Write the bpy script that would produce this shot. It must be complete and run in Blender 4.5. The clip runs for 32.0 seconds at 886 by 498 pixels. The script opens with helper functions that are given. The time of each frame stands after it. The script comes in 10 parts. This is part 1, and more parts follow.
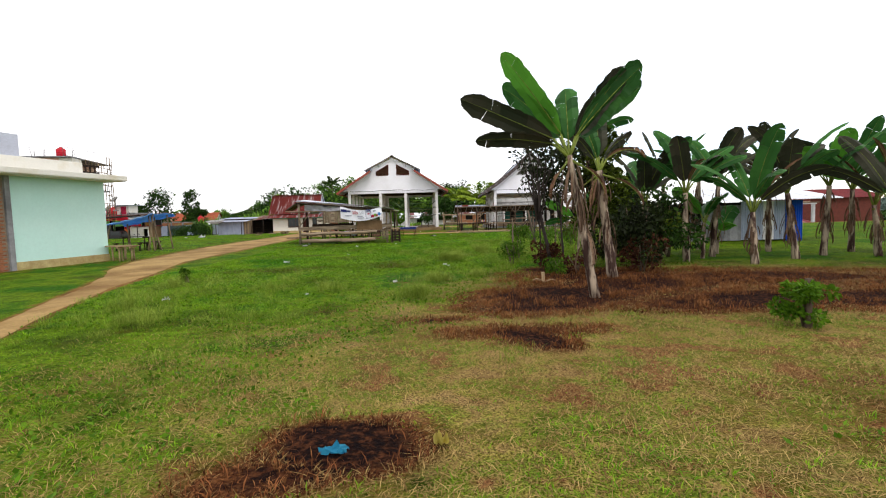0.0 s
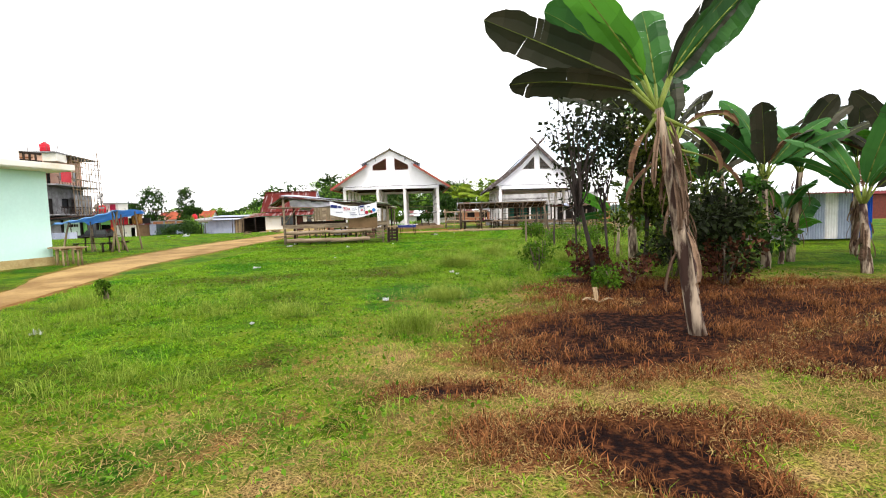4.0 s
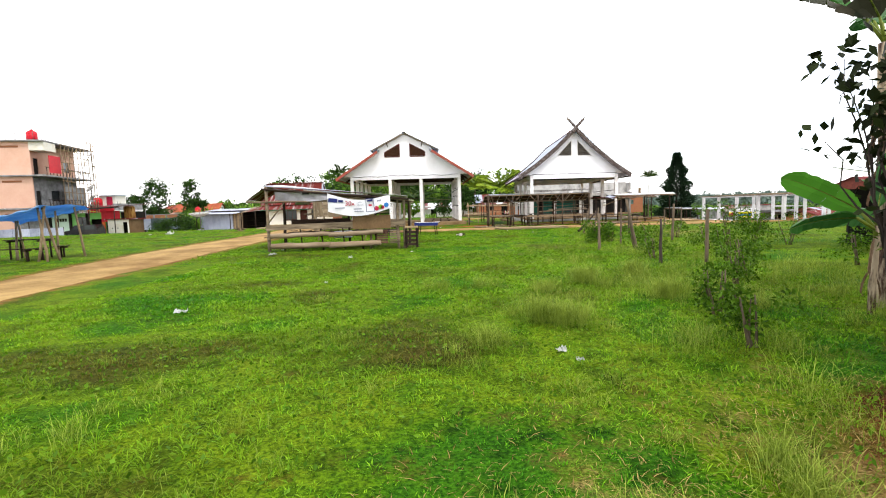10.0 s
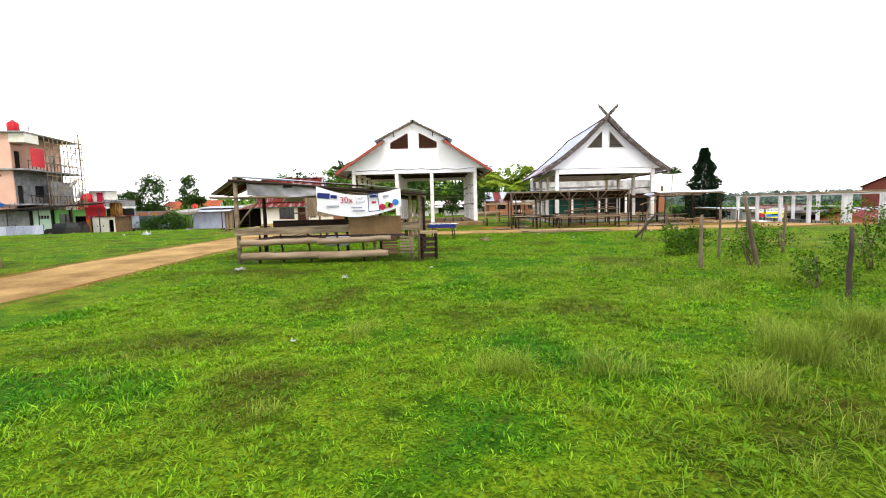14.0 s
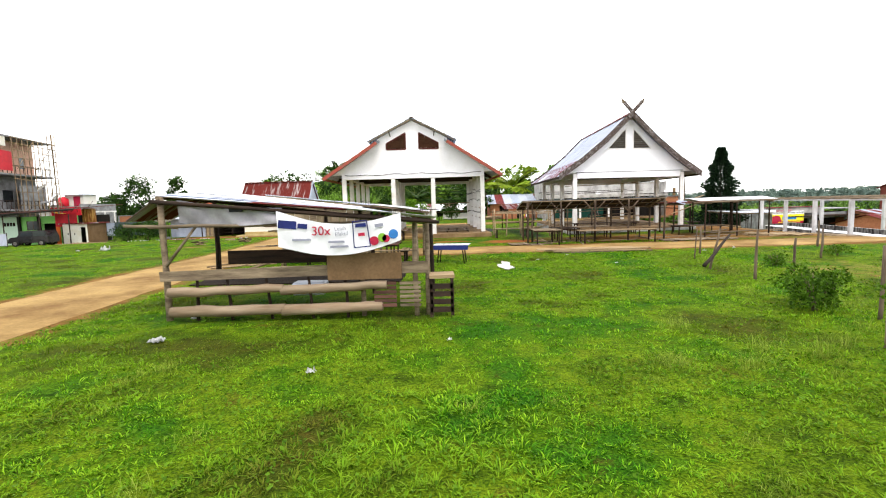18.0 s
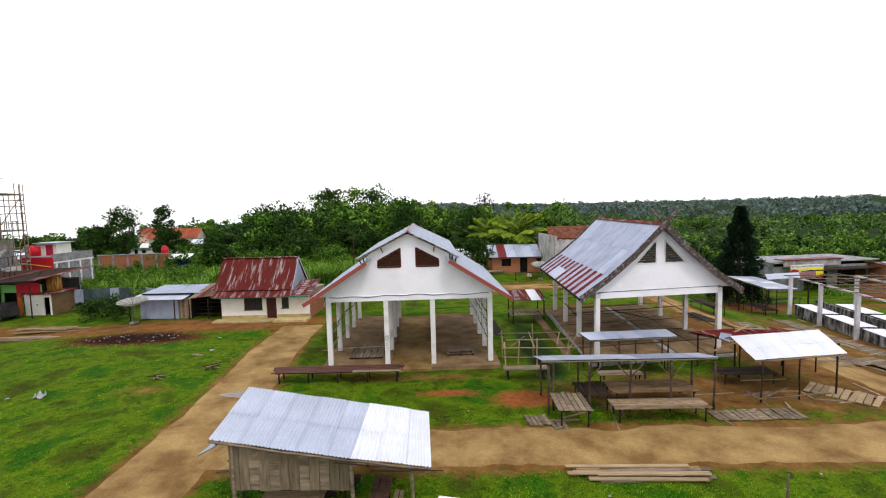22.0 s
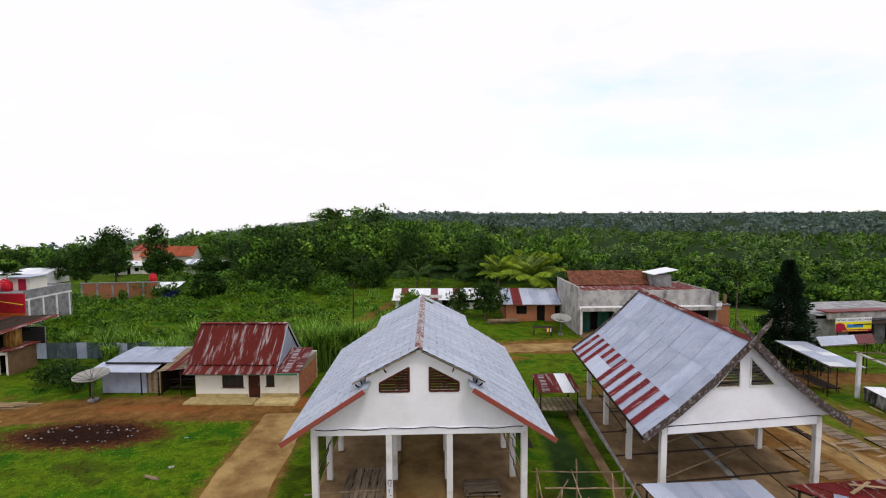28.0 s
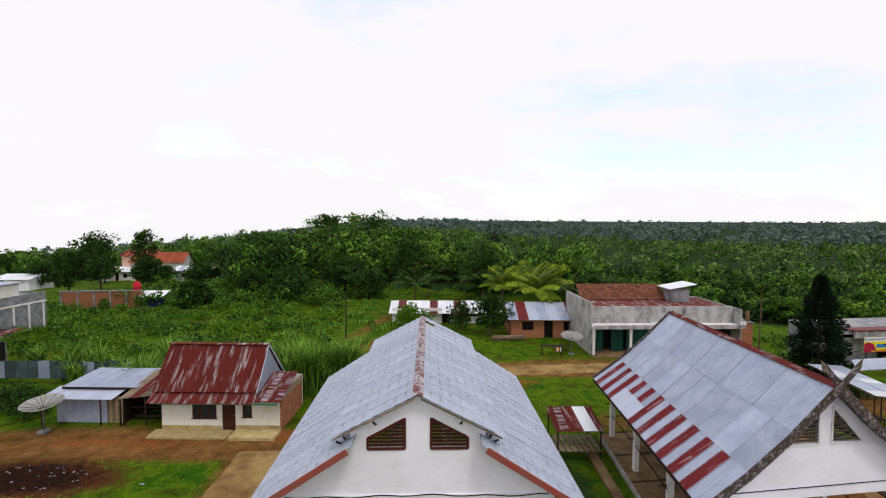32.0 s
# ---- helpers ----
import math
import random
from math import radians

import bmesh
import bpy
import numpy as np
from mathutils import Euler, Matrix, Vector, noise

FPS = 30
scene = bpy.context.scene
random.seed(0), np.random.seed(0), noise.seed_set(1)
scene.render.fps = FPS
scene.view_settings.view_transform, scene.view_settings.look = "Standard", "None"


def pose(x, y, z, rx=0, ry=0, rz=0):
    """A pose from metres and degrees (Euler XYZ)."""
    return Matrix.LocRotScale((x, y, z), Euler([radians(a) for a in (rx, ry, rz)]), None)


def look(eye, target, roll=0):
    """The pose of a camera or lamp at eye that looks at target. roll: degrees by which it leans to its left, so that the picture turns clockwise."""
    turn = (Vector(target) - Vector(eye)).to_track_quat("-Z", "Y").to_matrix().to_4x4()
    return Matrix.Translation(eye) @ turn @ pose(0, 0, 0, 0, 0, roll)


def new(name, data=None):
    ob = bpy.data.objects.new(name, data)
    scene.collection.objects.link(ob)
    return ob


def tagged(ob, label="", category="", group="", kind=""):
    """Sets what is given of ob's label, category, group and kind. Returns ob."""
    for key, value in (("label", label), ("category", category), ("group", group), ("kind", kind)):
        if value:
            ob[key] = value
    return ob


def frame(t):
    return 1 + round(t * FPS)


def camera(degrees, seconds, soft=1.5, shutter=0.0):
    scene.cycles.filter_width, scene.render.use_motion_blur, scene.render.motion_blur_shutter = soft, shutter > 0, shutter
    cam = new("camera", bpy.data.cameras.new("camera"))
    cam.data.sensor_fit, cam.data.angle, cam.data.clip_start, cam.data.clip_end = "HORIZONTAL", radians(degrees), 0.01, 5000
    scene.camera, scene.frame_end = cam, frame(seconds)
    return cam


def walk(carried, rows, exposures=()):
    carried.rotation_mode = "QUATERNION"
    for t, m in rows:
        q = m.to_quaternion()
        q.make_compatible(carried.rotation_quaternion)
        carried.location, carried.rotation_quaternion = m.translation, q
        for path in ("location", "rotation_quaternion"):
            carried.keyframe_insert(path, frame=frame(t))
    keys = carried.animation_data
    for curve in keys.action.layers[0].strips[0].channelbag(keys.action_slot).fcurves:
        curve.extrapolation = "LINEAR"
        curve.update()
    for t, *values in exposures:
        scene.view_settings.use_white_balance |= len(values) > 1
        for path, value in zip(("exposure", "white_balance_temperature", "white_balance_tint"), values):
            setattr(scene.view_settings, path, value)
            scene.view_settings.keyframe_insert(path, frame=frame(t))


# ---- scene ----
cam = camera(86.0, 32.0, 1.1)
PATH = [
    (0, (0.252, 1.789, 1.188), (0.248, 3.784, 1.047), -1.7),
    (1, (0.208, 2.58, 1.107), (0.208, 4.575, 0.963), -1.7),
    (2, (0.157, 3.344, 1.077), (0.154, 5.339, 0.932), -1.8),
    (3, (0.121, 4.061, 1.074), (0.119, 6.056, 0.927), -1.8),
    (5.5, (-0.122, 6.123, 1.222), (-0.138, 8.116, 1.061), -1.9),
    (6, (-0.283, 6.585, 1.266), (-0.303, 8.578, 1.093), -2.2),
    (7, (-0.362, 7.713, 1.263), (-0.391, 9.705, 1.09), -2.1),
    (8, (-0.475, 8.821, 1.233), (-0.511, 10.814, 1.061), -1.9),
    (9, (-0.618, 9.886, 1.264), (-0.662, 11.877, 1.084), -2.0),
    (10, (-0.815, 10.889, 1.278), (-0.867, 12.88, 1.098), -1.8),
    (11, (-1.009, 12.04, 1.297), (-1.067, 14.031, 1.112), -1.6),
    (12, (-1.253, 13.133, 1.329), (-1.314, 15.123, 1.144), -1.6),
    (13, (-1.384, 14.34, 1.308), (-1.449, 16.33, 1.121), -1.5),
    (14, (-1.604, 15.434, 1.293), (-1.672, 17.424, 1.106), -1.5),
    (16.5, (-2.004, 17.92, 1.389), (-2.063, 19.909, 1.195), -1.6),
    (17, (-2.076, 18.475, 1.372), (-2.132, 20.465, 1.179), -1.6),
    (17.5, (-2.117, 19.043, 1.47), (-2.176, 21.033, 1.282), -1.7),
    (18, (-2.167, 19.617, 1.919), (-2.219, 21.607, 1.728), -1.7),
    (18.5, (-2.246, 20.212, 2.546), (-2.296, 22.203, 2.365), -1.6),
    (19, (-2.305, 20.88, 3.255), (-2.35, 22.873, 3.085), -1.7),
    (20, (-2.3, 21.93, 4.856), (-2.341, 23.923, 4.692), -1.6),
    (21.5, (-2.303, 23.947, 7.646), (-2.34, 25.939, 7.469), -1.5),
    (23, (-2.569, 25.725, 10.082), (-2.608, 27.718, 9.917), -1.1),
    (24.5, (-2.787, 27.123, 11.886), (-2.826, 29.116, 11.73), -0.7),
    (26, (-3.083, 28.716, 12.371), (-3.128, 30.71, 12.226), -0.5),
    (26.5, (-3.08, 29.251, 12.484), (-3.127, 31.245, 12.333), -0.4),
    (28.5, (-3.3, 31.38, 12.664), (-3.347, 33.374, 12.525), -0.3),
    (29, (-3.328, 31.875, 12.689), (-3.37, 33.871, 12.565), -0.2),
    (30.5, (-3.382, 33.249, 12.963), (-3.421, 35.244, 12.837), 0.1),
    (32, (-3.599, 34.938, 12.754), (-3.641, 36.934, 12.637), 0.2),
]
EXPOSURES = [(0, -0.16, 6500, 12), (0.4, 0.46, 6500, 12), (2, 0.52, 6550, 12), (6, 0.6, 6600, 12), (12, 0.5, 6600, 10), (14, 0.54, 6650, 10), (17.2, 0.62, 6700, 9), (20, 0.0, 6500, 12), (23, -0.35, 6400, 13), (28, -0.60, 6450, 14), (32, -0.66, 6450, 14)]
walk(cam, [(t, look(eye, target, roll)) for t, eye, target, roll in PATH], EXPOSURES)

# ---------------------------------------------------------------- world and light
world = bpy.data.worlds.new("sky")
scene.world = world
world.use_nodes = True
wn, wl = world.node_tree.nodes, world.node_tree.links
wn.clear()
SUN_EL, SUN_ROT = radians(58), radians(150)
sky = wn.new("ShaderNodeTexSky")
sky.sky_type = 'NISHITA'
sky.sun_disc = False
sky.sun_elevation, sky.sun_rotation = SUN_EL, SUN_ROT
sky.air_density, sky.dust_density = 1.2, 0.4
sky_gain = wn.new("ShaderNodeMixRGB"); sky_gain.blend_type = 'MULTIPLY'; sky_gain.inputs[0].default_value = 1.0
sky_gain.inputs[2].default_value = (0.40, 0.43, 0.46, 1)
wtc = wn.new("ShaderNodeTexCoord")
wmap = wn.new("ShaderNodeMapping"); wmap.inputs["Scale"].default_value = (1.0, 1.0, 3.2)
cloud = wn.new("ShaderNodeTexNoise"); cloud.inputs["Scale"].default_value = 3.4; cloud.inputs["Detail"].default_value = 9; cloud.inputs["Roughness"].default_value = 0.58
cramp = wn.new("ShaderNodeValToRGB")
cramp.color_ramp.elements[0].position, cramp.color_ramp.elements[0].color = 0.10, (0.05, 0.05, 0.05, 1)
cramp.color_ramp.elements[1].position, cramp.color_ramp.elements[1].color = 0.45, (1, 1, 1, 1)
thin = cramp.color_ramp.elements.new(0.30); thin.color = (0.72, 0.72, 0.72, 1)
# the cloud cover breaks up over the low sky to the north-east
flat = wn.new("ShaderNodeVectorMath"); flat.operation = 'MULTIPLY'; flat.inputs[1].default_value = (1.0, 1.0, 2.6)
gap = wn.new("ShaderNodeVectorMath"); gap.operation = 'DISTANCE'; gap.inputs[1].default_value = (0.48, 0.87, 0.27)
gap_range = wn.new("ShaderNodeMapRange"); gap_range.inputs[1].default_value, gap_range.inputs[2].default_value, gap_range.inputs[3].default_value, gap_range.inputs[4].default_value = 0.12, 0.60, 0.21, 0.0
gap_blue = wn.new("ShaderNodeMapRange"); gap_blue.inputs[1].default_value, gap_blue.inputs[2].default_value, gap_blue.inputs[3].default_value, gap_blue.inputs[4].default_value = 0.2, 0.7, 1.0, 0.0
blue = wn.new("ShaderNodeMixRGB"); blue.blend_type = 'MULTIPLY'; blue.inputs[2].default_value = (0.72, 0.76, 0.84, 1)
cover = wn.new("ShaderNodeMath"); cover.operation = 'SUBTRACT'
wmix = wn.new("ShaderNodeMixRGB")
wmix.inputs[2].default_value = (1.50, 1.505, 1.51, 1)
bg = wn.new("ShaderNodeBackground"); bg.inputs["Strength"].default_value = 1.0
wout = wn.new("ShaderNodeOutputWorld")
wl.new(sky.outputs[0], sky_gain.inputs[1])
wl.new(wtc.outputs["Generated"], wmap.inputs[0]); wl.new(wmap.outputs[0], cloud.inputs["Vector"])
wl.new(wtc.outputs["Generated"], flat.inputs[0]); wl.new(flat.outputs[0], gap.inputs[0]); wl.new(gap.outputs["Value"], gap_range.inputs[0])
wl.new(cloud.outputs[0], cover.inputs[0]); wl.new(gap_range.outputs[0], cover.inputs[1])
wl.new(cover.outputs[0], cramp.inputs[0]); wl.new(cramp.outputs[0], wmix.inputs[0])
wl.new(sky_gain.outputs[0], blue.inputs[1]); wl.new(gap_blue.outputs[0], blue.inputs[0]); wl.new(gap.outputs["Value"], gap_blue.inputs[0]); wl.new(blue.outputs[0], wmix.inputs[1]); wl.new(wmix.outputs[0], bg.inputs[0]); wl.new(bg.outputs[0], wout.inputs[0])

sun_data = bpy.data.lights.new("sun", 'SUN')
sun_data.energy, sun_data.angle, sun_data.color = 1.5, radians(11), (1.0, 0.96, 0.9)
sun = new("sun", sun_data)
sd = Vector((math.sin(SUN_ROT) * math.cos(SUN_EL), -math.cos(SUN_ROT) * math.cos(SUN_EL) * -1, math.sin(SUN_EL)))
sun.matrix_world = look(sd * 60, (0, 0, 0))


# ---------------------------------------------------------------- materials
def mat(name, color, second=None, rough=0.85, metal=0.0, scale=3.0, fine=40.0, bump=0.15, spread=0.12, spec=0.15, stretch=(1, 1, 1), contrast=(0.35, 0.65), space="Object", grain=0.6):
    """Two colours mixed by broad noise, fine grain, bump, and a shade of its own for each object."""
    m = bpy.data.materials.new(name)
    m.use_nodes = True
    n, l = m.node_tree.nodes, m.node_tree.links
    b = n["Principled BSDF"]
    second = second or tuple(c * 0.72 for c in color)
    tc = n.new("ShaderNodeTexCoord")
    mp = n.new("ShaderNodeMapping"); mp.inputs["Scale"].default_value = stretch
    oi = n.new("ShaderNodeObjectInfo")
    off = n.new("ShaderNodeMath"); off.operation = 'MULTIPLY'; off.inputs[1].default_value = 37.0
    l.new(oi.outputs["Random"], off.inputs[0])
    l.new(tc.outputs[space], mp.inputs[0]); l.new(off.outputs[0], mp.inputs["Location"])
    n1 = n.new("ShaderNodeTexNoise"); n1.inputs["Scale"].default_value = scale; n1.inputs["Detail"].default_value = 6; n1.inputs["Roughness"].default_value = 0.62
    n2 = n.new("ShaderNodeTexNoise"); n2.inputs["Scale"].default_value = fine; n2.inputs["Detail"].default_value = 4
    l.new(mp.outputs[0], n1.inputs["Vector"]); l.new(mp.outputs[0], n2.inputs["Vector"])
    rp = n.new("ShaderNodeValToRGB")
    rp.color_ramp.elements[0].position, rp.color_ramp.elements[1].position = contrast
    rp.color_ramp.elements[0].color, rp.color_ramp.elements[1].color = (*color, 1), (*second, 1)
    l.new(n1.outputs[0], rp.inputs[0])
    gr = n.new("ShaderNodeMixRGB"); gr.blend_type = 'MULTIPLY'; gr.inputs[0].default_value = grain
    gm = n.new("ShaderNodeMapRange"); gm.inputs[1].default_value, gm.inputs[2].default_value, gm.inputs[3].default_value, gm.inputs[4].default_value = 0.25, 0.75, 0.7, 1.2
    l.new(n2.outputs[0], gm.inputs[0]); l.new(rp.outputs[0], gr.inputs[1]); l.new(gm.outputs[0], gr.inputs[2])
    vr = n.new("ShaderNodeMapRange"); vr.inputs[3].default_value, vr.inputs[4].default_value = 1 - spread, 1 + spread
    l.new(oi.outputs["Random"], vr.inputs[0])
    hv = n.new("ShaderNodeHueSaturation")
    l.new(vr.outputs[0], hv.inputs["Value"]); l.new(gr.outputs[0], hv.inputs["Color"]); l.new(hv.outputs[0], b.inputs["Base Color"])
    bp = n.new("ShaderNodeBump"); bp.inputs["Strength"].default_value = bump; bp.inputs["Distance"].default_value = 0.02
    l.new(n2.outputs[0], bp.inputs["Height"]); l.new(bp.outputs[0], b.inputs["Normal"])
    b.inputs["Roughness"].default_value, b.inputs["Metallic"].default_value, b.inputs["Specular IOR Level"].default_value = rough, metal, spec
    return m


def leafy(name, color, second, rough=0.5, trans=0.25, scale=0.6, island=0.35, space="Object", spec=0.06):
    """Leaves and blades: each island has a shade of its own, and light passes through."""
    m = bpy.data.materials.new(name)
    m.use_nodes = True
    n, l = m.node_tree.nodes, m.node_tree.links
    b, out = n["Principled BSDF"], n["Material Output"]
    geo, tc = n.new("ShaderNodeNewGeometry"), n.new("ShaderNodeTexCoord")
    n1 = n.new("ShaderNodeTexNoise"); n1.inputs["Scale"].default_value = scale; n1.inputs["Detail"].default_value = 5
    l.new(tc.outputs[space], n1.inputs["Vector"])
    sm = n.new("ShaderNodeMath"); sm.operation = 'MULTIPLY_ADD'; sm.inputs[1].default_value = 0.55; 
    l.new(geo.outputs["Random Per Island"], sm.inputs[0]); 
    ms = n.new("ShaderNodeMapRange"); ms.inputs[1].default_value, ms.inputs[2].default_value, ms.inputs[3].default_value, ms.inputs[4].default_value = 0.3, 0.7, 0.0, 0.55
    l.new(n1.outputs[0], ms.inputs[0]); l.new(ms.outputs[0], sm.inputs[2])
    mx = n.new("ShaderNodeMixRGB"); mx.inputs[1].default_value, mx.inputs[2].default_value = (*color, 1), (*second, 1)
    l.new(sm.outputs[0], mx.inputs[0])
    vr = n.new("ShaderNodeMapRange"); vr.inputs[3].default_value, vr.inputs[4].default_value = 1 - island, 1 + island
    l.new(geo.outputs["Random Per Island"], vr.inputs[0])
    hv = n.new("ShaderNodeHueSaturation"); l.new(vr.outputs[0], hv.inputs["Value"]); l.new(mx.outputs[0], hv.inputs["Color"])
    l.new(hv.outputs[0], b.inputs["Base Color"])
    b.inputs["Roughness"].default_value, b.inputs["Specular IOR Level"].default_value = rough, spec
    if trans:
        tr = n.new("ShaderNodeBsdfTranslucent"); l.new(hv.outputs[0], tr.inputs[0])
        ad = n.new("ShaderNodeMixShader"); ad.inputs[0].default_value = trans
        l.new(b.outputs[0], ad.inputs[1]); l.new(tr.outputs[0], ad.inputs[2]); l.new(ad.outputs[0], out.inputs[0])
    return m


def ground_mat():
    """Grass sward, dry straw, charred ground and bare earth, blended by the masks of the ground sheet."""
    m = bpy.data.materials.new("ground_cover")
    m.use_nodes = True
    n, l = m.node_tree.nodes, m.node_tree.links
    b = n["Principled BSDF"]
    geo = n.new("ShaderNodeNewGeometry")

    def noise_of(s, d=6, r=0.6):
        t = n.new("ShaderNodeTexNoise"); t.inputs["Scale"].default_value = s; t.inputs["Detail"].default_value = d; t.inputs["Roughness"].default_value = r
        l.new(geo.outputs["Position"], t.inputs["Vector"])
        return t.outputs[0]

    def ramp(src, *stops):
        r = n.new("ShaderNodeValToRGB")
        while len(r.color_ramp.elements) < len(stops):
            r.color_ramp.elements.new(0.5)
        for e, (p, c) in zip(r.color_ramp.elements, stops):
            e.position, e.color = p, (*c, 1)
        l.new(src, r.inputs[0])
        return r.outputs[0]

    def mix(f, a, c):
        x = n.new("ShaderNodeMixRGB"); l.new(f, x.inputs[0]); l.new(a, x.inputs[1]); l.new(c, x.inputs[2])
        return x.outputs[0]

    def mask(name, sharp=0.28, s=2.2, amp=0.7, mid=0.5):
        a = n.new("ShaderNodeAttribute"); a.attribute_name = name
        ad = n.new("ShaderNodeMath"); ad.operation = 'MULTIPLY_ADD'; ad.inputs[1].default_value = amp; ad.inputs[2].default_value = -amp / 2
        l.new(noise_of(s, 8, 0.7), ad.inputs[0])
        su = n.new("ShaderNodeMath"); su.operation = 'ADD'; l.new(a.outputs["Fac"], su.inputs[0]); l.new(ad.outputs[0], su.inputs[1])
        mr = n.new("ShaderNodeMapRange"); mr.inputs[1].default_value, mr.inputs[2].default_value = mid - sharp / 2, mid + sharp / 2
        l.new(su.outputs[0], mr.inputs[0])
        return mr.outputs[0]

    bias = n.new("ShaderNodeAttribute"); bias.attribute_name = "olive"
    lean = n.new("ShaderNodeMath"); lean.operation = 'ADD'; l.new(noise_of(0.42, 5, 0.62), lean.inputs[0]); l.new(bias.outputs["Fac"], lean.inputs[1])
    drift = lean.outputs[0]
    # low paints the shaded gaps between blades; fine noise mixes it with high.
    low = ramp(drift, (0.36, (0.008, 0.036, 0.0015)), (0.43, (0.014, 0.044, 0.001)), (0.50, (0.034, 0.066, 0.0018)), (0.57, (0.016, 0.038, 0.001)), (0.63, (0.020, 0.034, 0.002)), (0.74, (0.022, 0.022, 0.003)))
    high = ramp(drift, (0.36, (0.040, 0.135, 0.005)), (0.43, (0.075, 0.165, 0.004)), (0.50, (0.145, 0.218, 0.008)), (0.57, (0.085, 0.145, 0.005)), (0.63, (0.075, 0.098, 0.008)), (0.74, (0.062, 0.058, 0.010)))
    grass = mix(ramp(noise_of(34, 5, 0.72), (0.40, (0, 0, 0)), (0.62, (1, 1, 1))), low, high)
    patch = n.new("ShaderNodeMixRGB"); patch.blend_type = 'MULTIPLY'; patch.inputs[0].default_value = 1.0
    l.new(grass, patch.inputs[1]); l.new(ramp(noise_of(2.6, 8, 0.7), (0.33, (0.38, 0.42, 0.45)), (0.45, (0.85, 0.92, 0.9)), (0.54, (1.1, 1.08, 1.0)), (0.66, (0.72, 0.68, 0.8))), patch.inputs[2])
    grass = patch.outputs[0]
    straw = mix(ramp(noise_of(60, 5, 0.72), (0.42, (0, 0, 0)), (0.60, (1, 1, 1))), ramp(noise_of(1.7, 6), (0.40, (0.060, 0.022, 0.008)), (0.48, (0.030, 0.044, 0.004)), (0.54, (0.052, 0.046, 0.007)), (0.62, (0.060, 0.034, 0.011))), ramp(noise_of(1.7, 6), (0.40, (0.29, 0.14, 0.055)), (0.48, (0.18, 0.25, 0.025)), (0.54, (0.30, 0.265, 0.05)), (0.62, (0.40, 0.27, 0.105))))
    char = ramp(noise_of(14, 8, 0.7), (0.36, (0.003, 0.002, 0.0028)), (0.50, (0.010, 0.004, 0.003)), (0.64, (0.075, 0.026, 0.011)))
    soil = ramp(noise_of(0.9, 12, 0.74), (0.3, (0.060, 0.027, 0.008)), (0.52, (0.165, 0.082, 0.024)), (0.75, (0.29, 0.165, 0.058)))
    red = ramp(noise_of(6, 8, 0.7), (0.3, (0.17, 0.045, 0.012)), (0.7, (0.30, 0.11, 0.035)))
    # Undergrowth and ditch green, darkened to paint in the shade between the trees.
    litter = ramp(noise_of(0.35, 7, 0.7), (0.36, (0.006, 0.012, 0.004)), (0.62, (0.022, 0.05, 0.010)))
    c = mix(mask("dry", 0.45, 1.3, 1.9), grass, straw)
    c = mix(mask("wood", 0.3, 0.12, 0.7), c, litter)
    c = mix(mask("soil", 0.25, 2.2, 1.1), c, soil)
    c = mix(mask("red", 0.3, 2.5, 1.2), c, red)
    scorch = ramp(noise_of(40, 5, 0.7), (0.38, (0.020, 0.006, 0.003)), (0.52, (0.085, 0.030, 0.010)), (0.66, (0.20, 0.085, 0.030)))
    c = mix(mask("burnt", 0.3, 1.9, 1.0, 0.22), c, scorch)
    c = mix(mask("burnt", 0.35, 2.2, 1.5), c, char)
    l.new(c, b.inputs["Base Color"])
    b.inputs["Roughness"].default_value, b.inputs["Specular IOR Level"].default_value = 0.95, 0.04
    bp = n.new("ShaderNodeBump"); bp.inputs["Strength"].default_value = 0.6; bp.inputs["Distance"].default_value = 0.05
    l.new(noise_of(22, 6), bp.inputs["Height"]); l.new(bp.outputs[0], b.inputs["Normal"])
    return m


def rusty(name, zinc, rust, share, scale=1.2, stretch=(1, 1, 1), rough=0.5, metal=0.35):
    return mat(name, rust, zinc, rough=rough, metal=metal, scale=scale, fine=25, bump=0.08, spread=0.1, spec=0.2, stretch=stretch, contrast=(share, share + 0.12))


M_GROUND = ground_mat()
M_ROAD = mat("packed_earth", (0.35, 0.232, 0.092), (0.165, 0.092, 0.032), rough=0.95, scale=0.6, fine=14, bump=0.4, spread=0, spec=0.1, contrast=(0.36, 0.64))
M_WHITE = mat("white_lime_paint", (0.85, 0.84, 0.89), (0.76, 0.74, 0.77), rough=0.8, scale=0.8, fine=12, bump=0.05, spread=0.03, contrast=(0.45, 0.8), grain=0.12)
M_WHITE_DIRTY = mat("weathered_white_paint", (0.74, 0.72, 0.72), (0.42, 0.38, 0.34), rough=0.85, scale=1.6, fine=14, bump=0.08, spread=0.05, contrast=(0.5, 0.85), grain=0.12)
M_CREAM = mat("cream_limewash", (0.72, 0.70, 0.64), (0.55, 0.47, 0.30), rough=0.85, scale=0.9, fine=16, spread=0.03, contrast=(0.5, 0.85), grain=0.12)
M_CONC = mat("concrete", (0.26, 0.170, 0.088), (0.125, 0.075, 0.036), rough=0.9, scale=0.9, fine=18, bump=0.2, spread=0.05, grain=0.4)
M_CONC_GREY = mat("grey_concrete", (0.32, 0.32, 0.335), (0.15, 0.15, 0.155), rough=0.9, scale=1.2, fine=18, bump=0.2, grain=0.4)
M_CONC_MOULD = mat("mould_streaked_counter_base", (0.33, 0.32, 0.31), (0.03, 0.027, 0.025), rough=0.9, scale=2.6, fine=18, bump=0.2, stretch=(1, 1, 0.3), contrast=(0.36, 0.56), grain=0.4)
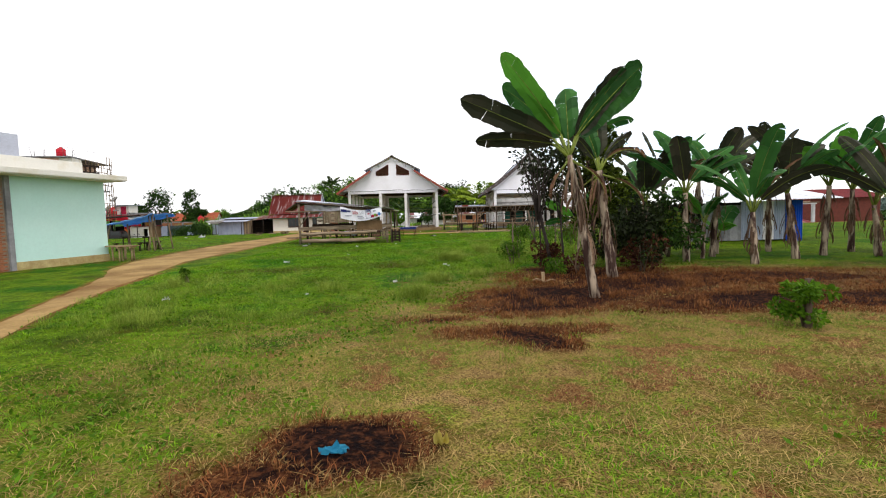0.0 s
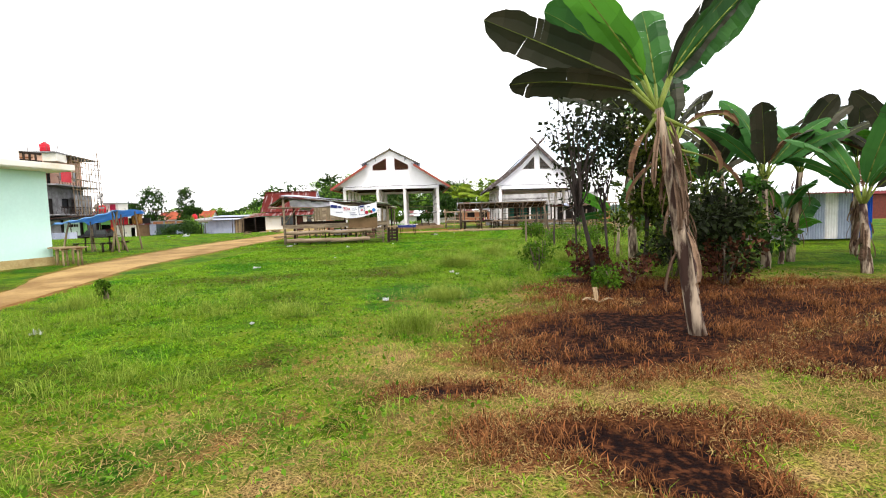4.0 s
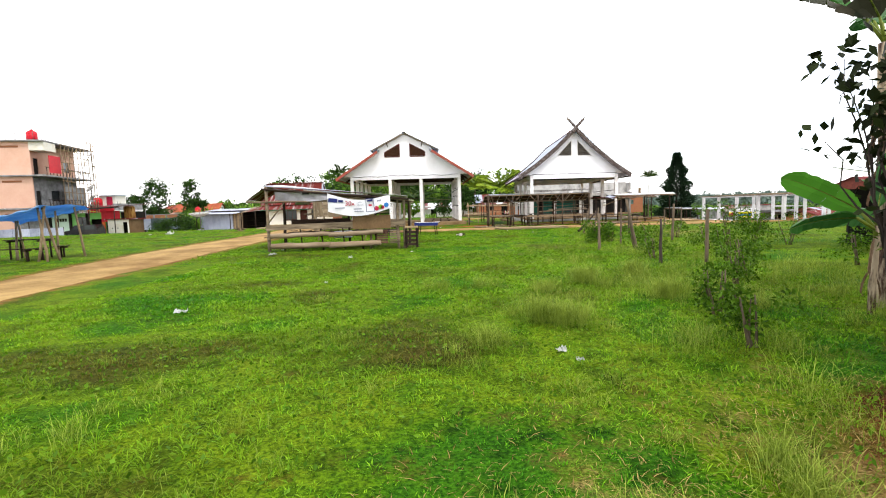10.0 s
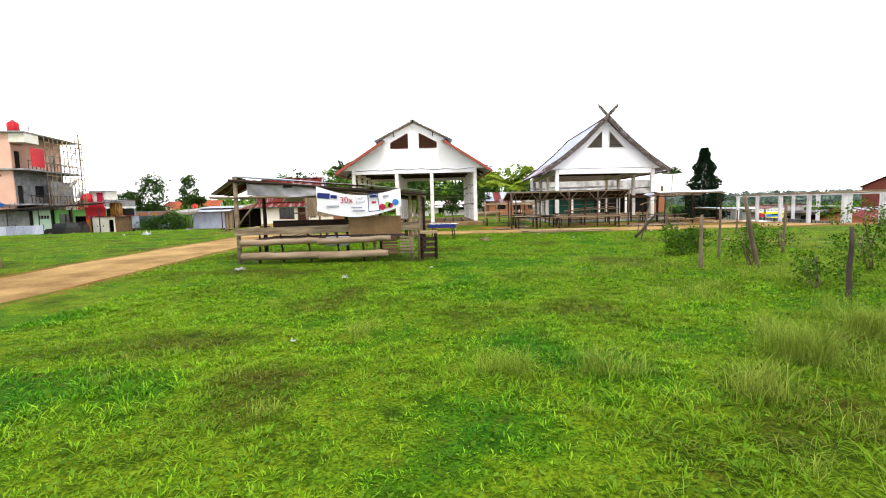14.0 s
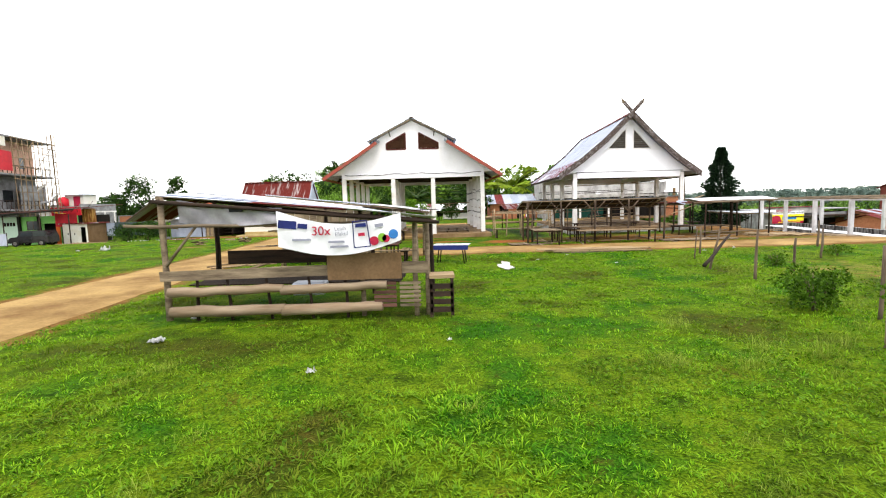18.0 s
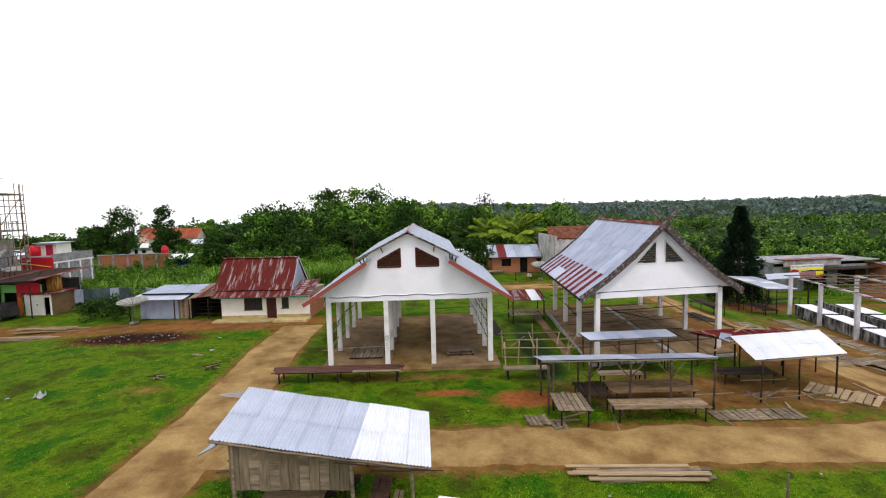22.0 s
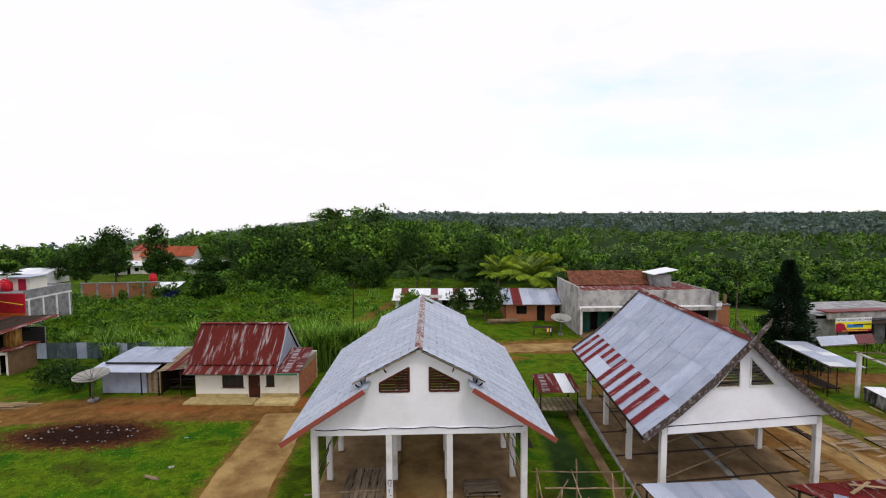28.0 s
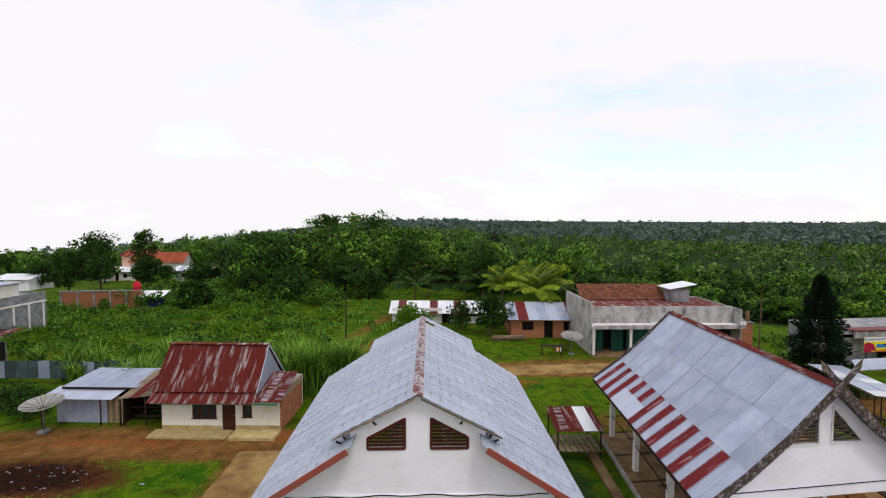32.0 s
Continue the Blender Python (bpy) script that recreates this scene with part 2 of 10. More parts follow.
M_CONC_STAIN = mat("mould_stained_render", (0.42, 0.41, 0.40), (0.10, 0.095, 0.09), rough=0.9, scale=1.2, fine=18, bump=0.2, stretch=(1, 1, 0.7), contrast=(0.42, 0.75), grain=0.4)
M_ROOF1 = mat("grey_metal_tile", (0.40, 0.44, 0.53), (0.30, 0.34, 0.43), rough=0.5, metal=0.15, scale=0.8, fine=20, bump=0.05, spread=0.06, spec=0.4, grain=0.25)
M_ROOF1_STAIN = mat("dark_lap_stain", (0.20, 0.22, 0.28), (0.34, 0.38, 0.46), rough=0.6, scale=5, fine=20, spread=0.1)
M_ZINC = mat("zinc_sheet", (0.40, 0.44, 0.55), (0.29, 0.33, 0.44), rough=0.42, metal=0.25, scale=1.0, fine=18, bump=0.04, spread=0.12, spec=0.4, grain=0.35)
M_RUST_RED = rusty("red_rusted_sheet", (0.36, 0.27, 0.28), (0.15, 0.014, 0.018), 0.56, scale=2.4, stretch=(0.3, 3.0, 0.3), rough=0.75, metal=0.05)
M_ZINC_NEW = mat("bright_zinc_sheet", (0.78, 0.80, 0.84), (0.68, 0.70, 0.76), rough=0.4, metal=0.2, scale=0.6, fine=16, bump=0.04, spread=0.06, spec=0.5, grain=0.12)
M_ZINC_BLUE = mat("bluish_zinc_sheet", (0.50, 0.54, 0.66), (0.42, 0.46, 0.57), rough=0.42, metal=0.25, scale=0.6, fine=16, bump=0.04, spread=0.05, spec=0.5, grain=0.12)
M_RED_SHEET = mat("dark_red_sheet", (0.17, 0.015, 0.018), (0.10, 0.012, 0.012), rough=0.5, metal=0.1, scale=1.5, fine=20, spread=0.1, grain=0.25)
M_RUST = rusty("rusted_sheet", (0.36, 0.31, 0.31), (0.125, 0.016, 0.012), 0.53, scale=1.2, stretch=(3.2, 0.45, 0.45), rough=0.8, metal=0.05)
M_RUST_MILD = rusty("rust_streaked_sheet", (0.42, 0.39, 0.43), (0.13, 0.018, 0.018), 0.47, scale=2.0, stretch=(0.10, 2.2, 0.10), rough=0.6)
M_RIDGE = rusty("rusty_ridge_cap", (0.46, 0.44, 0.47), (0.17, 0.05, 0.045), 0.44, scale=4.5, rough=0.6)
M_LICHEN = mat("lichen_mottled_board", (0.075, 0.055, 0.05), (0.26, 0.235, 0.235), rough=0.9, scale=7, fine=30, bump=0.4, contrast=(0.5, 0.62))
M_OCHRE = mat("ochre_stained_plaster", (0.52, 0.42, 0.20), (0.36, 0.26, 0.11), rough=0.9, scale=2.5, fine=18, bump=0.15)
M_TEAL_ZINC = mat("weathered_teal_sheet", (0.07, 0.10, 0.11), (0.04, 0.055, 0.06), rough=0.6, scale=2, fine=18, spread=0.25)
M_FASCIA = mat("faded_red_board", (0.34, 0.06, 0.04), (0.24, 0.09, 0.07), rough=0.8, scale=3, fine=30)
M_WOOD_GREY = mat("weathered_grey_wood", (0.27, 0.21, 0.145), (0.11, 0.080, 0.056), rough=0.9, scale=2.5, fine=22, bump=0.3, spread=0.28, stretch=(0.5, 4, 4))
# Dark wood; on the added roof undersides and the monitor board it paints shade.
M_WOOD_DARK = mat("dark_wood_and_shade", (0.045, 0.028, 0.02), (0.022, 0.015, 0.013), rough=0.9, scale=2.5, fine=22, bump=0.3, spread=0.3, stretch=(0.5, 4, 4))
M_WOOD_PALE = mat("pale_sawn_wood", (0.36, 0.27, 0.16), (0.25, 0.17, 0.095), rough=0.85, scale=2.5, fine=22, bump=0.2, spread=0.2, stretch=(0.5, 4, 4))
M_LOG = mat("debarked_log", (0.33, 0.255, 0.18), (0.18, 0.12, 0.075), rough=0.85, scale=2.0, fine=16, bump=0.3, spread=0.15, stretch=(0.4, 3, 3))
M_BAMBOO = mat("split_bamboo", (0.32, 0.235, 0.145), (0.16, 0.105, 0.065), rough=0.7, scale=3, fine=20, bump=0.15, spread=0.35)
M_POST_DARK = mat("weathered_brown_post", (0.12, 0.085, 0.06), (0.05, 0.034, 0.026), rough=0.9, scale=3, fine=22, bump=0.3, spread=0.3)
M_CONC_PALE = mat("pale_weathered_concrete", (0.58, 0.57, 0.60), (0.36, 0.35, 0.37), rough=0.9, scale=1.4, fine=18, bump=0.2, contrast=(0.45, 0.75), grain=0.3)
M_BROWN_BOARD = mat("brown_plywood", (0.17, 0.105, 0.055), (0.12, 0.07, 0.035), rough=0.8, scale=1.5, fine=20)
M_PLANK_RED = mat("reddish_brown_plank", (0.13, 0.06, 0.045), (0.07, 0.035, 0.03), rough=0.85, scale=2, fine=22, bump=0.3, spread=0.3, stretch=(0.5, 4, 4))
M_DOOR = mat("dark_red_brown_door", (0.07, 0.02, 0.012), (0.045, 0.014, 0.01), rough=0.6, scale=2, fine=20)
# Near-black; panels and back walls behind openings have the room's shade painted in.
M_DARK = mat("near_black_and_room_shade", (0.022, 0.018, 0.016), (0.012, 0.011, 0.01), rough=0.9, scale=1, fine=10)
M_LOUVRE = mat("brown_louvre_wood", (0.10, 0.045, 0.025), (0.06, 0.028, 0.018), rough=0.8, scale=3, fine=25)
M_LOUVRE_GREY = mat("grey_louvre_wood", (0.15, 0.13, 0.115), (0.08, 0.07, 0.06), rough=0.85, scale=3, fine=25)
M_FRAME_RED = mat("red_brown_frame", (0.10, 0.02, 0.018), (0.07, 0.018, 0.015), rough=0.7, scale=3, fine=25)
M_MINT = mat("mint_green_paint", (0.50, 0.76, 0.69), (0.56, 0.79, 0.73), rough=0.75, scale=0.5, fine=12, bump=0.05, spread=0.02, grain=0.12)
M_LIME = mat("lime_green_paint", (0.20, 0.55, 0.12), (0.26, 0.58, 0.18), rough=0.75, scale=0.6, fine=12, grain=0.12)
M_PINK = mat("salmon_pink_paint", (0.66, 0.42, 0.33), (0.60, 0.36, 0.27), rough=0.8, scale=0.6, fine=12, grain=0.12)
M_BLUE_WALL = mat("bright_blue_sheet", (0.012, 0.09, 0.55), (0.01, 0.06, 0.42), rough=0.5, scale=1, fine=14, grain=0.25)
M_TARP = mat("blue_tarpaulin", (0.10, 0.30, 0.66), (0.20, 0.42, 0.72), rough=0.45, scale=1.6, fine=14, bump=0.2, grain=0.25)
M_TARP_GREY = mat("dirty_white_tarpaulin", (0.40, 0.39, 0.43), (0.25, 0.24, 0.27), rough=0.55, scale=2.4, fine=14, bump=0.2, grain=0.25)
M_BANNER = mat("white_vinyl_banner", (0.76, 0.76, 0.82), (0.68, 0.68, 0.75), rough=0.5, scale=0.9, fine=12, bump=0.05, grain=0.12)
M_RED = mat("red_plastic", (0.62, 0.02, 0.035), (0.50, 0.015, 0.03), rough=0.4, scale=2, fine=14, bump=0.02, grain=0.25)
M_ORANGE = mat("orange_paint", (0.62, 0.12, 0.02), (0.50, 0.09, 0.02), rough=0.6, scale=2, fine=14, grain=0.25)
M_YELLOW = mat("yellow_vinyl", (0.80, 0.72, 0.03), (0.74, 0.66, 0.02), rough=0.5, scale=2, fine=14, bump=0.02)
M_INK = mat("black_ink", (0.015, 0.015, 0.018), rough=0.6, scale=2, fine=14, bump=0)
M_NAVY = mat("navy_print", (0.02, 0.03, 0.16), rough=0.5, scale=2, fine=14, bump=0)
M_CRIMSON = mat("red_print", (0.45, 0.02, 0.06), rough=0.5, scale=2, fine=14, bump=0)
M_GREY_PRINT = mat("grey_print", (0.34, 0.35, 0.45), rough=0.5, scale=2, fine=14, bump=0)
M_GREEN_PRINT = mat("green_print", (0.25, 0.5, 0.05), rough=0.5, scale=2, fine=14, bump=0)
M_BLUE_PRINT = mat("blue_print", (0.04, 0.22, 0.62), rough=0.5, scale=2, fine=14, bump=0)
M_BRICK = mat("orange_brick", (0.40, 0.17, 0.085), (0.30, 0.115, 0.06), rough=0.9, scale=6, fine=30, bump=0.25, spread=0.2)
M_BRICK_DARK = mat("dark_red_wall", (0.17, 0.045, 0.032), (0.11, 0.034, 0.026), rough=0.9, scale=2, fine=20)
M_MORTAR = mat("mortar", (0.34, 0.27, 0.20), (0.25, 0.19, 0.14), rough=0.95, scale=5, fine=30, bump=0.3)
M_TILE_WHITE = mat("white_ceramic_tile", (0.80, 0.80, 0.84), (0.74, 0.74, 0.78), rough=0.25, scale=1, fine=10, bump=0.01, spread=0.05, spec=0.5, grain=0.12)
M_RUST_ORANGE = mat("orange_red_roof_tile", (0.36, 0.09, 0.04), (0.24, 0.06, 0.03), rough=0.8, scale=1.2, fine=14, spread=0.15)
M_CLAY = mat("brown_clay_tile", (0.20, 0.075, 0.04), (0.11, 0.045, 0.03), rough=0.85, scale=4, fine=20, spread=0.3)
M_DISH = mat("grey_mesh_dish", (0.66, 0.66, 0.63), (0.52, 0.50, 0.47), rough=0.6, metal=0.0, scale=2, fine=30)
M_STEEL = mat("dull_steel", (0.22, 0.21, 0.21), (0.13, 0.11, 0.10), rough=0.55, metal=0.6, scale=6, fine=40)
M_WIRE = mat("black_cable", (0.012, 0.012, 0.012), rough=0.6, scale=6, fine=40, bump=0)
M_CAR = mat("black_car_paint", (0.012, 0.012, 0.014), (0.02, 0.018, 0.02), rough=0.25, scale=2, fine=20, bump=0, spec=0.5)
M_TYRE = mat("rubber", (0.018, 0.018, 0.018), rough=0.9, scale=8, fine=40)
M_GLASS = mat("dark_window_glass", (0.02, 0.025, 0.03), (0.03, 0.035, 0.04), rough=0.12, scale=2, fine=20, bump=0, spec=0.6)
M_WATER = mat("muddy_water", (0.20, 0.145, 0.10), (0.12, 0.08, 0.05), rough=0.06, scale=1, fine=10, bump=0.0, spec=0.6)
M_BARK = mat("grey_brown_bark", (0.17, 0.125, 0.09), (0.08, 0.06, 0.045), rough=0.95, scale=5, fine=30, bump=0.5, stretch=(1, 1, 0.3))
M_BARK_DARK = mat("dark_bark", (0.06, 0.045, 0.04), (0.03, 0.024, 0.022), rough=0.95, scale=5, fine=30, bump=0.5, stretch=(1, 1, 0.3))
M_PSTEM = mat("banana_sheath", (0.42, 0.33, 0.24), (0.05, 0.026, 0.02), rough=0.75, scale=8, fine=30, bump=0.5, stretch=(1, 1, 0.2), contrast=(0.44, 0.56))
M_PSTEM_DRY = mat("dry_banana_sheath", (0.20, 0.13, 0.085), (0.09, 0.05, 0.032), rough=0.9, scale=3, fine=22, bump=0.3, spread=0.3)
M_PETIOLE = mat("banana_leafstalk", (0.19, 0.24, 0.035), (0.11, 0.14, 0.025), rough=0.5, scale=3, fine=20, spread=0.1)
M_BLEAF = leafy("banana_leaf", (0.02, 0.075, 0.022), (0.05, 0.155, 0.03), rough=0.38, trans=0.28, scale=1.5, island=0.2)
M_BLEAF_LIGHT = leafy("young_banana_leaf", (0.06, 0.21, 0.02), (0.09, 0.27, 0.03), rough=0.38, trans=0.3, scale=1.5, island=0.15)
# Purplish leaf underside, with the shade on it put into the darker colour.
M_BLEAF_DARK = leafy("shade_painted_purplish_banana_leaf", (0.024, 0.036, 0.020), (0.060, 0.052, 0.036), rough=0.42, trans=0.15, scale=1.5, island=0.2)
M_BLEAF_DRY = leafy("withered_banana_leaf", (0.10, 0.05, 0.03), (0.17, 0.095, 0.055), rough=0.8, trans=0.15, scale=2, island=0.25)


def sward(name, gain=1.0):
    """Grass blades in drifts of yellow-green, deep green and olive brown, each blade with a shade of its own."""
    m = leafy(name, (0.1, 0.2, 0.01), (0.2, 0.3, 0.01), rough=0.6, trans=0.25, island=0.3)
    n, l = m.node_tree.nodes, m.node_tree.links
    geo = n.new("ShaderNodeNewGeometry")
    val = [k for k in n if k.type == 'HUE_SAT'][0]
    big = n.new("ShaderNodeTexNoise"); big.inputs["Scale"].default_value = 0.42; big.inputs["Detail"].default_value = 5; big.inputs["Roughness"].default_value = 0.62
    l.new(geo.outputs["Position"], big.inputs["Vector"])
    jit = n.new("ShaderNodeMath"); jit.operation = 'MULTIPLY_ADD'; jit.inputs[1].default_value, jit.inputs[2].default_value = 0.14, -0.07
    l.new(geo.outputs["Random Per Island"], jit.inputs[0])
    tot = n.new("ShaderNodeMath"); tot.operation = 'ADD'; l.new(big.outputs[0], tot.inputs[0]); l.new(jit.outputs[0], tot.inputs[1])
    bias = n.new("ShaderNodeAttribute"); bias.attribute_name = "olive"
    lean = n.new("ShaderNodeMath"); lean.operation = 'ADD'; l.new(tot.outputs[0], lean.inputs[0]); l.new(bias.outputs["Fac"], lean.inputs[1])
    rp = n.new("ShaderNodeValToRGB")
    stops = ((0.32, (0.030, 0.135, 0.005)), (0.41, (0.060, 0.185, 0.004)), (0.49, (0.165, 0.285, 0.012)), (0.56, (0.085, 0.185, 0.006)), (0.63, (0.090, 0.125, 0.009)), (0.76, (0.080, 0.072, 0.012)))
    while len(rp.color_ramp.elements) < len(stops):
        rp.color_ramp.elements.new(0.5)
    for e, (p, c) in zip(rp.color_ramp.elements, stops):
        e.position, e.color = p, (*[k * gain for k in c], 1)
    l.new(lean.outputs[0], rp.inputs[0]); l.new(rp.outputs[0], val.inputs["Color"])
    return m


M_GRASS = sward("grass_blade", 1.26)
M_RUSSET = leafy("dry_russet_grass", (0.065, 0.017, 0.008), (0.26, 0.115, 0.040), rough=0.85, trans=0.15, scale=0.9, island=0.5)
M_GRASS_TALL = leafy("tall_grass_blade", (0.10, 0.18, 0.010), (0.27, 0.33, 0.055), rough=0.6, trans=0.3, scale=0.5, island=0.35)
M_STRAW = leafy("dry_straw", (0.165, 0.082, 0.029), (0.37, 0.27, 0.10), rough=0.85, trans=0.15, scale=0.7, island=0.35)
M_RUSSET_DARK = leafy("dead_russet_leaf", (0.030, 0.010, 0.006), (0.085, 0.034, 0.018), rough=0.85, trans=0.1, scale=1.5, island=0.5)
M_CHAR = leafy("scorched_stubble", (0.035, 0.010, 0.006), (0.20, 0.075, 0.026), rough=0.9, trans=0.05, scale=1.2, island=0.5)
M_WEED = leafy("broad_weed_leaf", (0.040, 0.115, 0.005), (0.105, 0.205, 0.012), rough=0.55, trans=0.25, scale=1, island=0.25)
M_SHRUB = leafy("shrub_leaf", (0.022, 0.065, 0.004), (0.085, 0.17, 0.012), rough=0.55, trans=0.25, scale=1, island=0.45)
M_LEAF_DARK = leafy("dark_leaf", (0.009, 0.011, 0.006), (0.024, 0.036, 0.010), rough=0.5, trans=0.15, scale=1, island=0.45)
M_LEAF_OLIVE = leafy("olive_creeper_leaf", (0.010, 0.018, 0.004), (0.085, 0.120, 0.012), rough=0.5, trans=0.3, scale=1.2, island=0.6)
M_LEAF = leafy("tree_leaf", (0.009, 0.025, 0.007), (0.042, 0.092, 0.014), rough=0.55, trans=0.2, scale=0.4, island=0.6)
M_LEAF_MID = leafy("forest_leaf", (0.014, 0.042, 0.007), (0.085, 0.180, 0.020), rough=0.6, trans=0.15, scale=0.055, island=0.6)
M_LEAF_BRIGHT = leafy("light_forest_leaf", (0.030, 0.085, 0.010), (0.145, 0.260, 0.030), rough=0.6, trans=0.15, scale=0.08, island=0.6)
M_LEAF_DEEP = leafy("deep_forest_leaf", (0.008, 0.022, 0.006), (0.034, 0.080, 0.014), rough=0.6, trans=0.1, scale=0.08, island=0.6)
# Pale blue-grey: the haze of distance is painted into this leaf colour.
M_LEAF_HILL = leafy("haze_tinted_hill_leaf", (0.075, 0.118, 0.108), (0.135, 0.185, 0.150), rough=0.8, trans=0.1, scale=0.004, island=0.2)
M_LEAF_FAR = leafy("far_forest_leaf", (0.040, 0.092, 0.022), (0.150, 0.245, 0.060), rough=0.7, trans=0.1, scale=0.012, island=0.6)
M_PALM = leafy("palm_leaflet", (0.10, 0.19, 0.012), (0.31, 0.40, 0.035), rough=0.5, trans=0.25, scale=0.5, island=0.3)
M_REED = leafy("tall_reed_leaf", (0.05, 0.135, 0.013), (0.19, 0.33, 0.045), rough=0.6, trans=0.25, scale=0.4, island=0.6)
M_CONIFER = leafy("conifer_needle", (0.007, 0.017, 0.011), (0.016, 0.036, 0.014), rough=0.6, trans=0.05, scale=1, island=0.45)
M_FLOWER = leafy("pink_flower", (0.55, 0.05, 0.25), (0.6, 0.1, 0.3), rough=0.6, trans=0.2)
M_LITTER = mat("white_plastic_litter", (0.72, 0.72, 0.74), (0.6, 0.6, 0.62), rough=0.5, scale=4, fine=20)
M_LITTER_BLUE = mat("blue_plastic_litter", (0.04, 0.36, 0.55), (0.03, 0.28, 0.46), rough=0.45, scale=4, fine=20)
M_LITTER_YELLOW = mat("yellow_plastic_litter", (0.62, 0.52, 0.12), (0.55, 0.46, 0.1), rough=0.5, scale=4, fine=20)


# ---------------------------------------------------------------- builders
def mesh_of(name, bm, material):
    me = bpy.data.meshes.new(name)
    bm.normal_update()
    bm.to_mesh(me)
    bm.free()
    me.materials.append(material)
    return me


def soup(name, verts, faces, material, smooth=False):
    """A mesh from arrays: verts n x 3, faces m x k."""
    me = bpy.data.meshes.new(name)
    verts, faces = np.asarray(verts, np.float32), np.asarray(faces, np.int32)
    k = faces.shape[1]
    me.vertices.add(len(verts)); me.vertices.foreach_set("co", verts.ravel())
    me.loops.add(faces.size); me.loops.foreach_set("vertex_index", faces.ravel())
    me.polygons.add(len(faces))
    me.polygons.foreach_set("loop_start", np.arange(0, faces.size, k, dtype=np.int32))
    me.polygons.foreach_set("loop_total", np.full(len(faces), k, np.int32))
    me.polygons.foreach_set("use_smooth", np.full(len(faces), smooth))
    me.update(calc_edges=True)
    me.materials.append(material)
    return me


def thing(name, label, category, at=(0, 0, 0), turn=0.0, group="", kind=""):
    ob = tagged(new(name), label, category, group, kind)
    ob.matrix_world = pose(*at, 0, 0, turn)
    return ob


def part(name, bm, material, parent, label=""):
    """One mesh object under a thing or a part. bm: a bmesh or a finished mesh."""
    me = bm if isinstance(bm, bpy.types.Mesh) else mesh_of(name, bm, material)
    ob = new(name, me)
    ob.parent = parent
    return tagged(ob, label)


def solo(name, bm, material, label, category, at=(0, 0, 0), turn=0.0, group="", kind=""):
    me = bm if isinstance(bm, bpy.types.Mesh) else mesh_of(name, bm, material)
    ob = tagged(new(name, me), label, category, group, kind)
    ob.matrix_world = pose(*at, 0, 0, turn)
    return ob


def box(x0, y0, z0, x1, y1, z1, bm=None, bevel=0.0):
    bm = bm or bmesh.new()
    g = bmesh.ops.create_cube(bm, size=1, matrix=Matrix.Translation(((x0 + x1) / 2, (y0 + y1) / 2, (z0 + z1) / 2)) @ Matrix.Diagonal((abs(x1 - x0), abs(y1 - y0), abs(z1 - z0), 1)))
    if bevel:
        bmesh.ops.bevel(bm, geom=list({e for v in g["verts"] for e in v.link_edges}), offset=bevel, segments=1, affect='EDGES')
    return bm


def beam(p, q, w, h, bm=None, bevel=0.0, wob=0.0, up=(0, 0, 1)):
    """A board or bar from p to q, w wide and h high, with slightly uneven ends."""
    bm = bm or bmesh.new()
    p, q = Vector(p), Vector(q)
    d = (q - p).normalized()
    side = d.cross(Vector(up))
    side = side.normalized() if side.length > 1e-4 else Vector((1, 0, 0))
    top = side.cross(d)
    vs = []
    for c in (p, q):
        for a, b in ((-1, -1), (1, -1), (1, 1), (-1, 1)):
            j = Vector((random.uniform(-wob, wob), random.uniform(-wob, wob), random.uniform(-wob, wob))) if wob else Vector()
            vs.append(bm.verts.new(c + side * (a * w / 2) + top * (b * h / 2) + j))
    fs = [bm.faces.new([vs[i] for i in f]) for f in ((3, 2, 1, 0), (4, 5, 6, 7), (0, 1, 5, 4), (1, 2, 6, 5), (2, 3, 7, 6), (3, 0, 4, 7))]
    if bevel:
        bmesh.ops.bevel(bm, geom=list({e for f in fs for e in f.edges}), offset=bevel, segments=1, affect='EDGES')
    return bm


def pole(p, q, r0, r1=None, n=7, segs=1, bend=0.0, bm=None):
    """A round pole from p to q that tapers and may bend and swell a little."""
    bm = bm or bmesh.new()
    p, q = Vector(p), Vector(q)
    r1 = r0 if r1 is None else r1
    d = (q - p).normalized()
    a = d.orthogonal().normalized()
    b = d.cross(a)
    rings = []
    for i in range(segs + 1):
        t = i / segs
        c = p.lerp(q, t)
        if bend and 0 < i < segs:
            c = c + (a * random.uniform(-1, 1) + b * random.uniform(-1, 1)) * bend
        r = (r0 + (r1 - r0) * t) * (random.uniform(0.9, 1.1) if segs > 1 else 1)
        rings.append([bm.verts.new(c + (a * math.cos(2 * math.pi * k / n) + b * math.sin(2 * math.pi * k / n)) * r) for k in range(n)])
    for r0_, r1_ in zip(rings, rings[1:]):
        for k in range(n):
            f = bm.faces.new((r0_[k], r0_[(k + 1) % n], r1_[(k + 1) % n], r1_[k]))
            f.smooth = True
    bm.faces.new(rings[0][::-1]); bm.faces.new(rings[-1])
    return bm


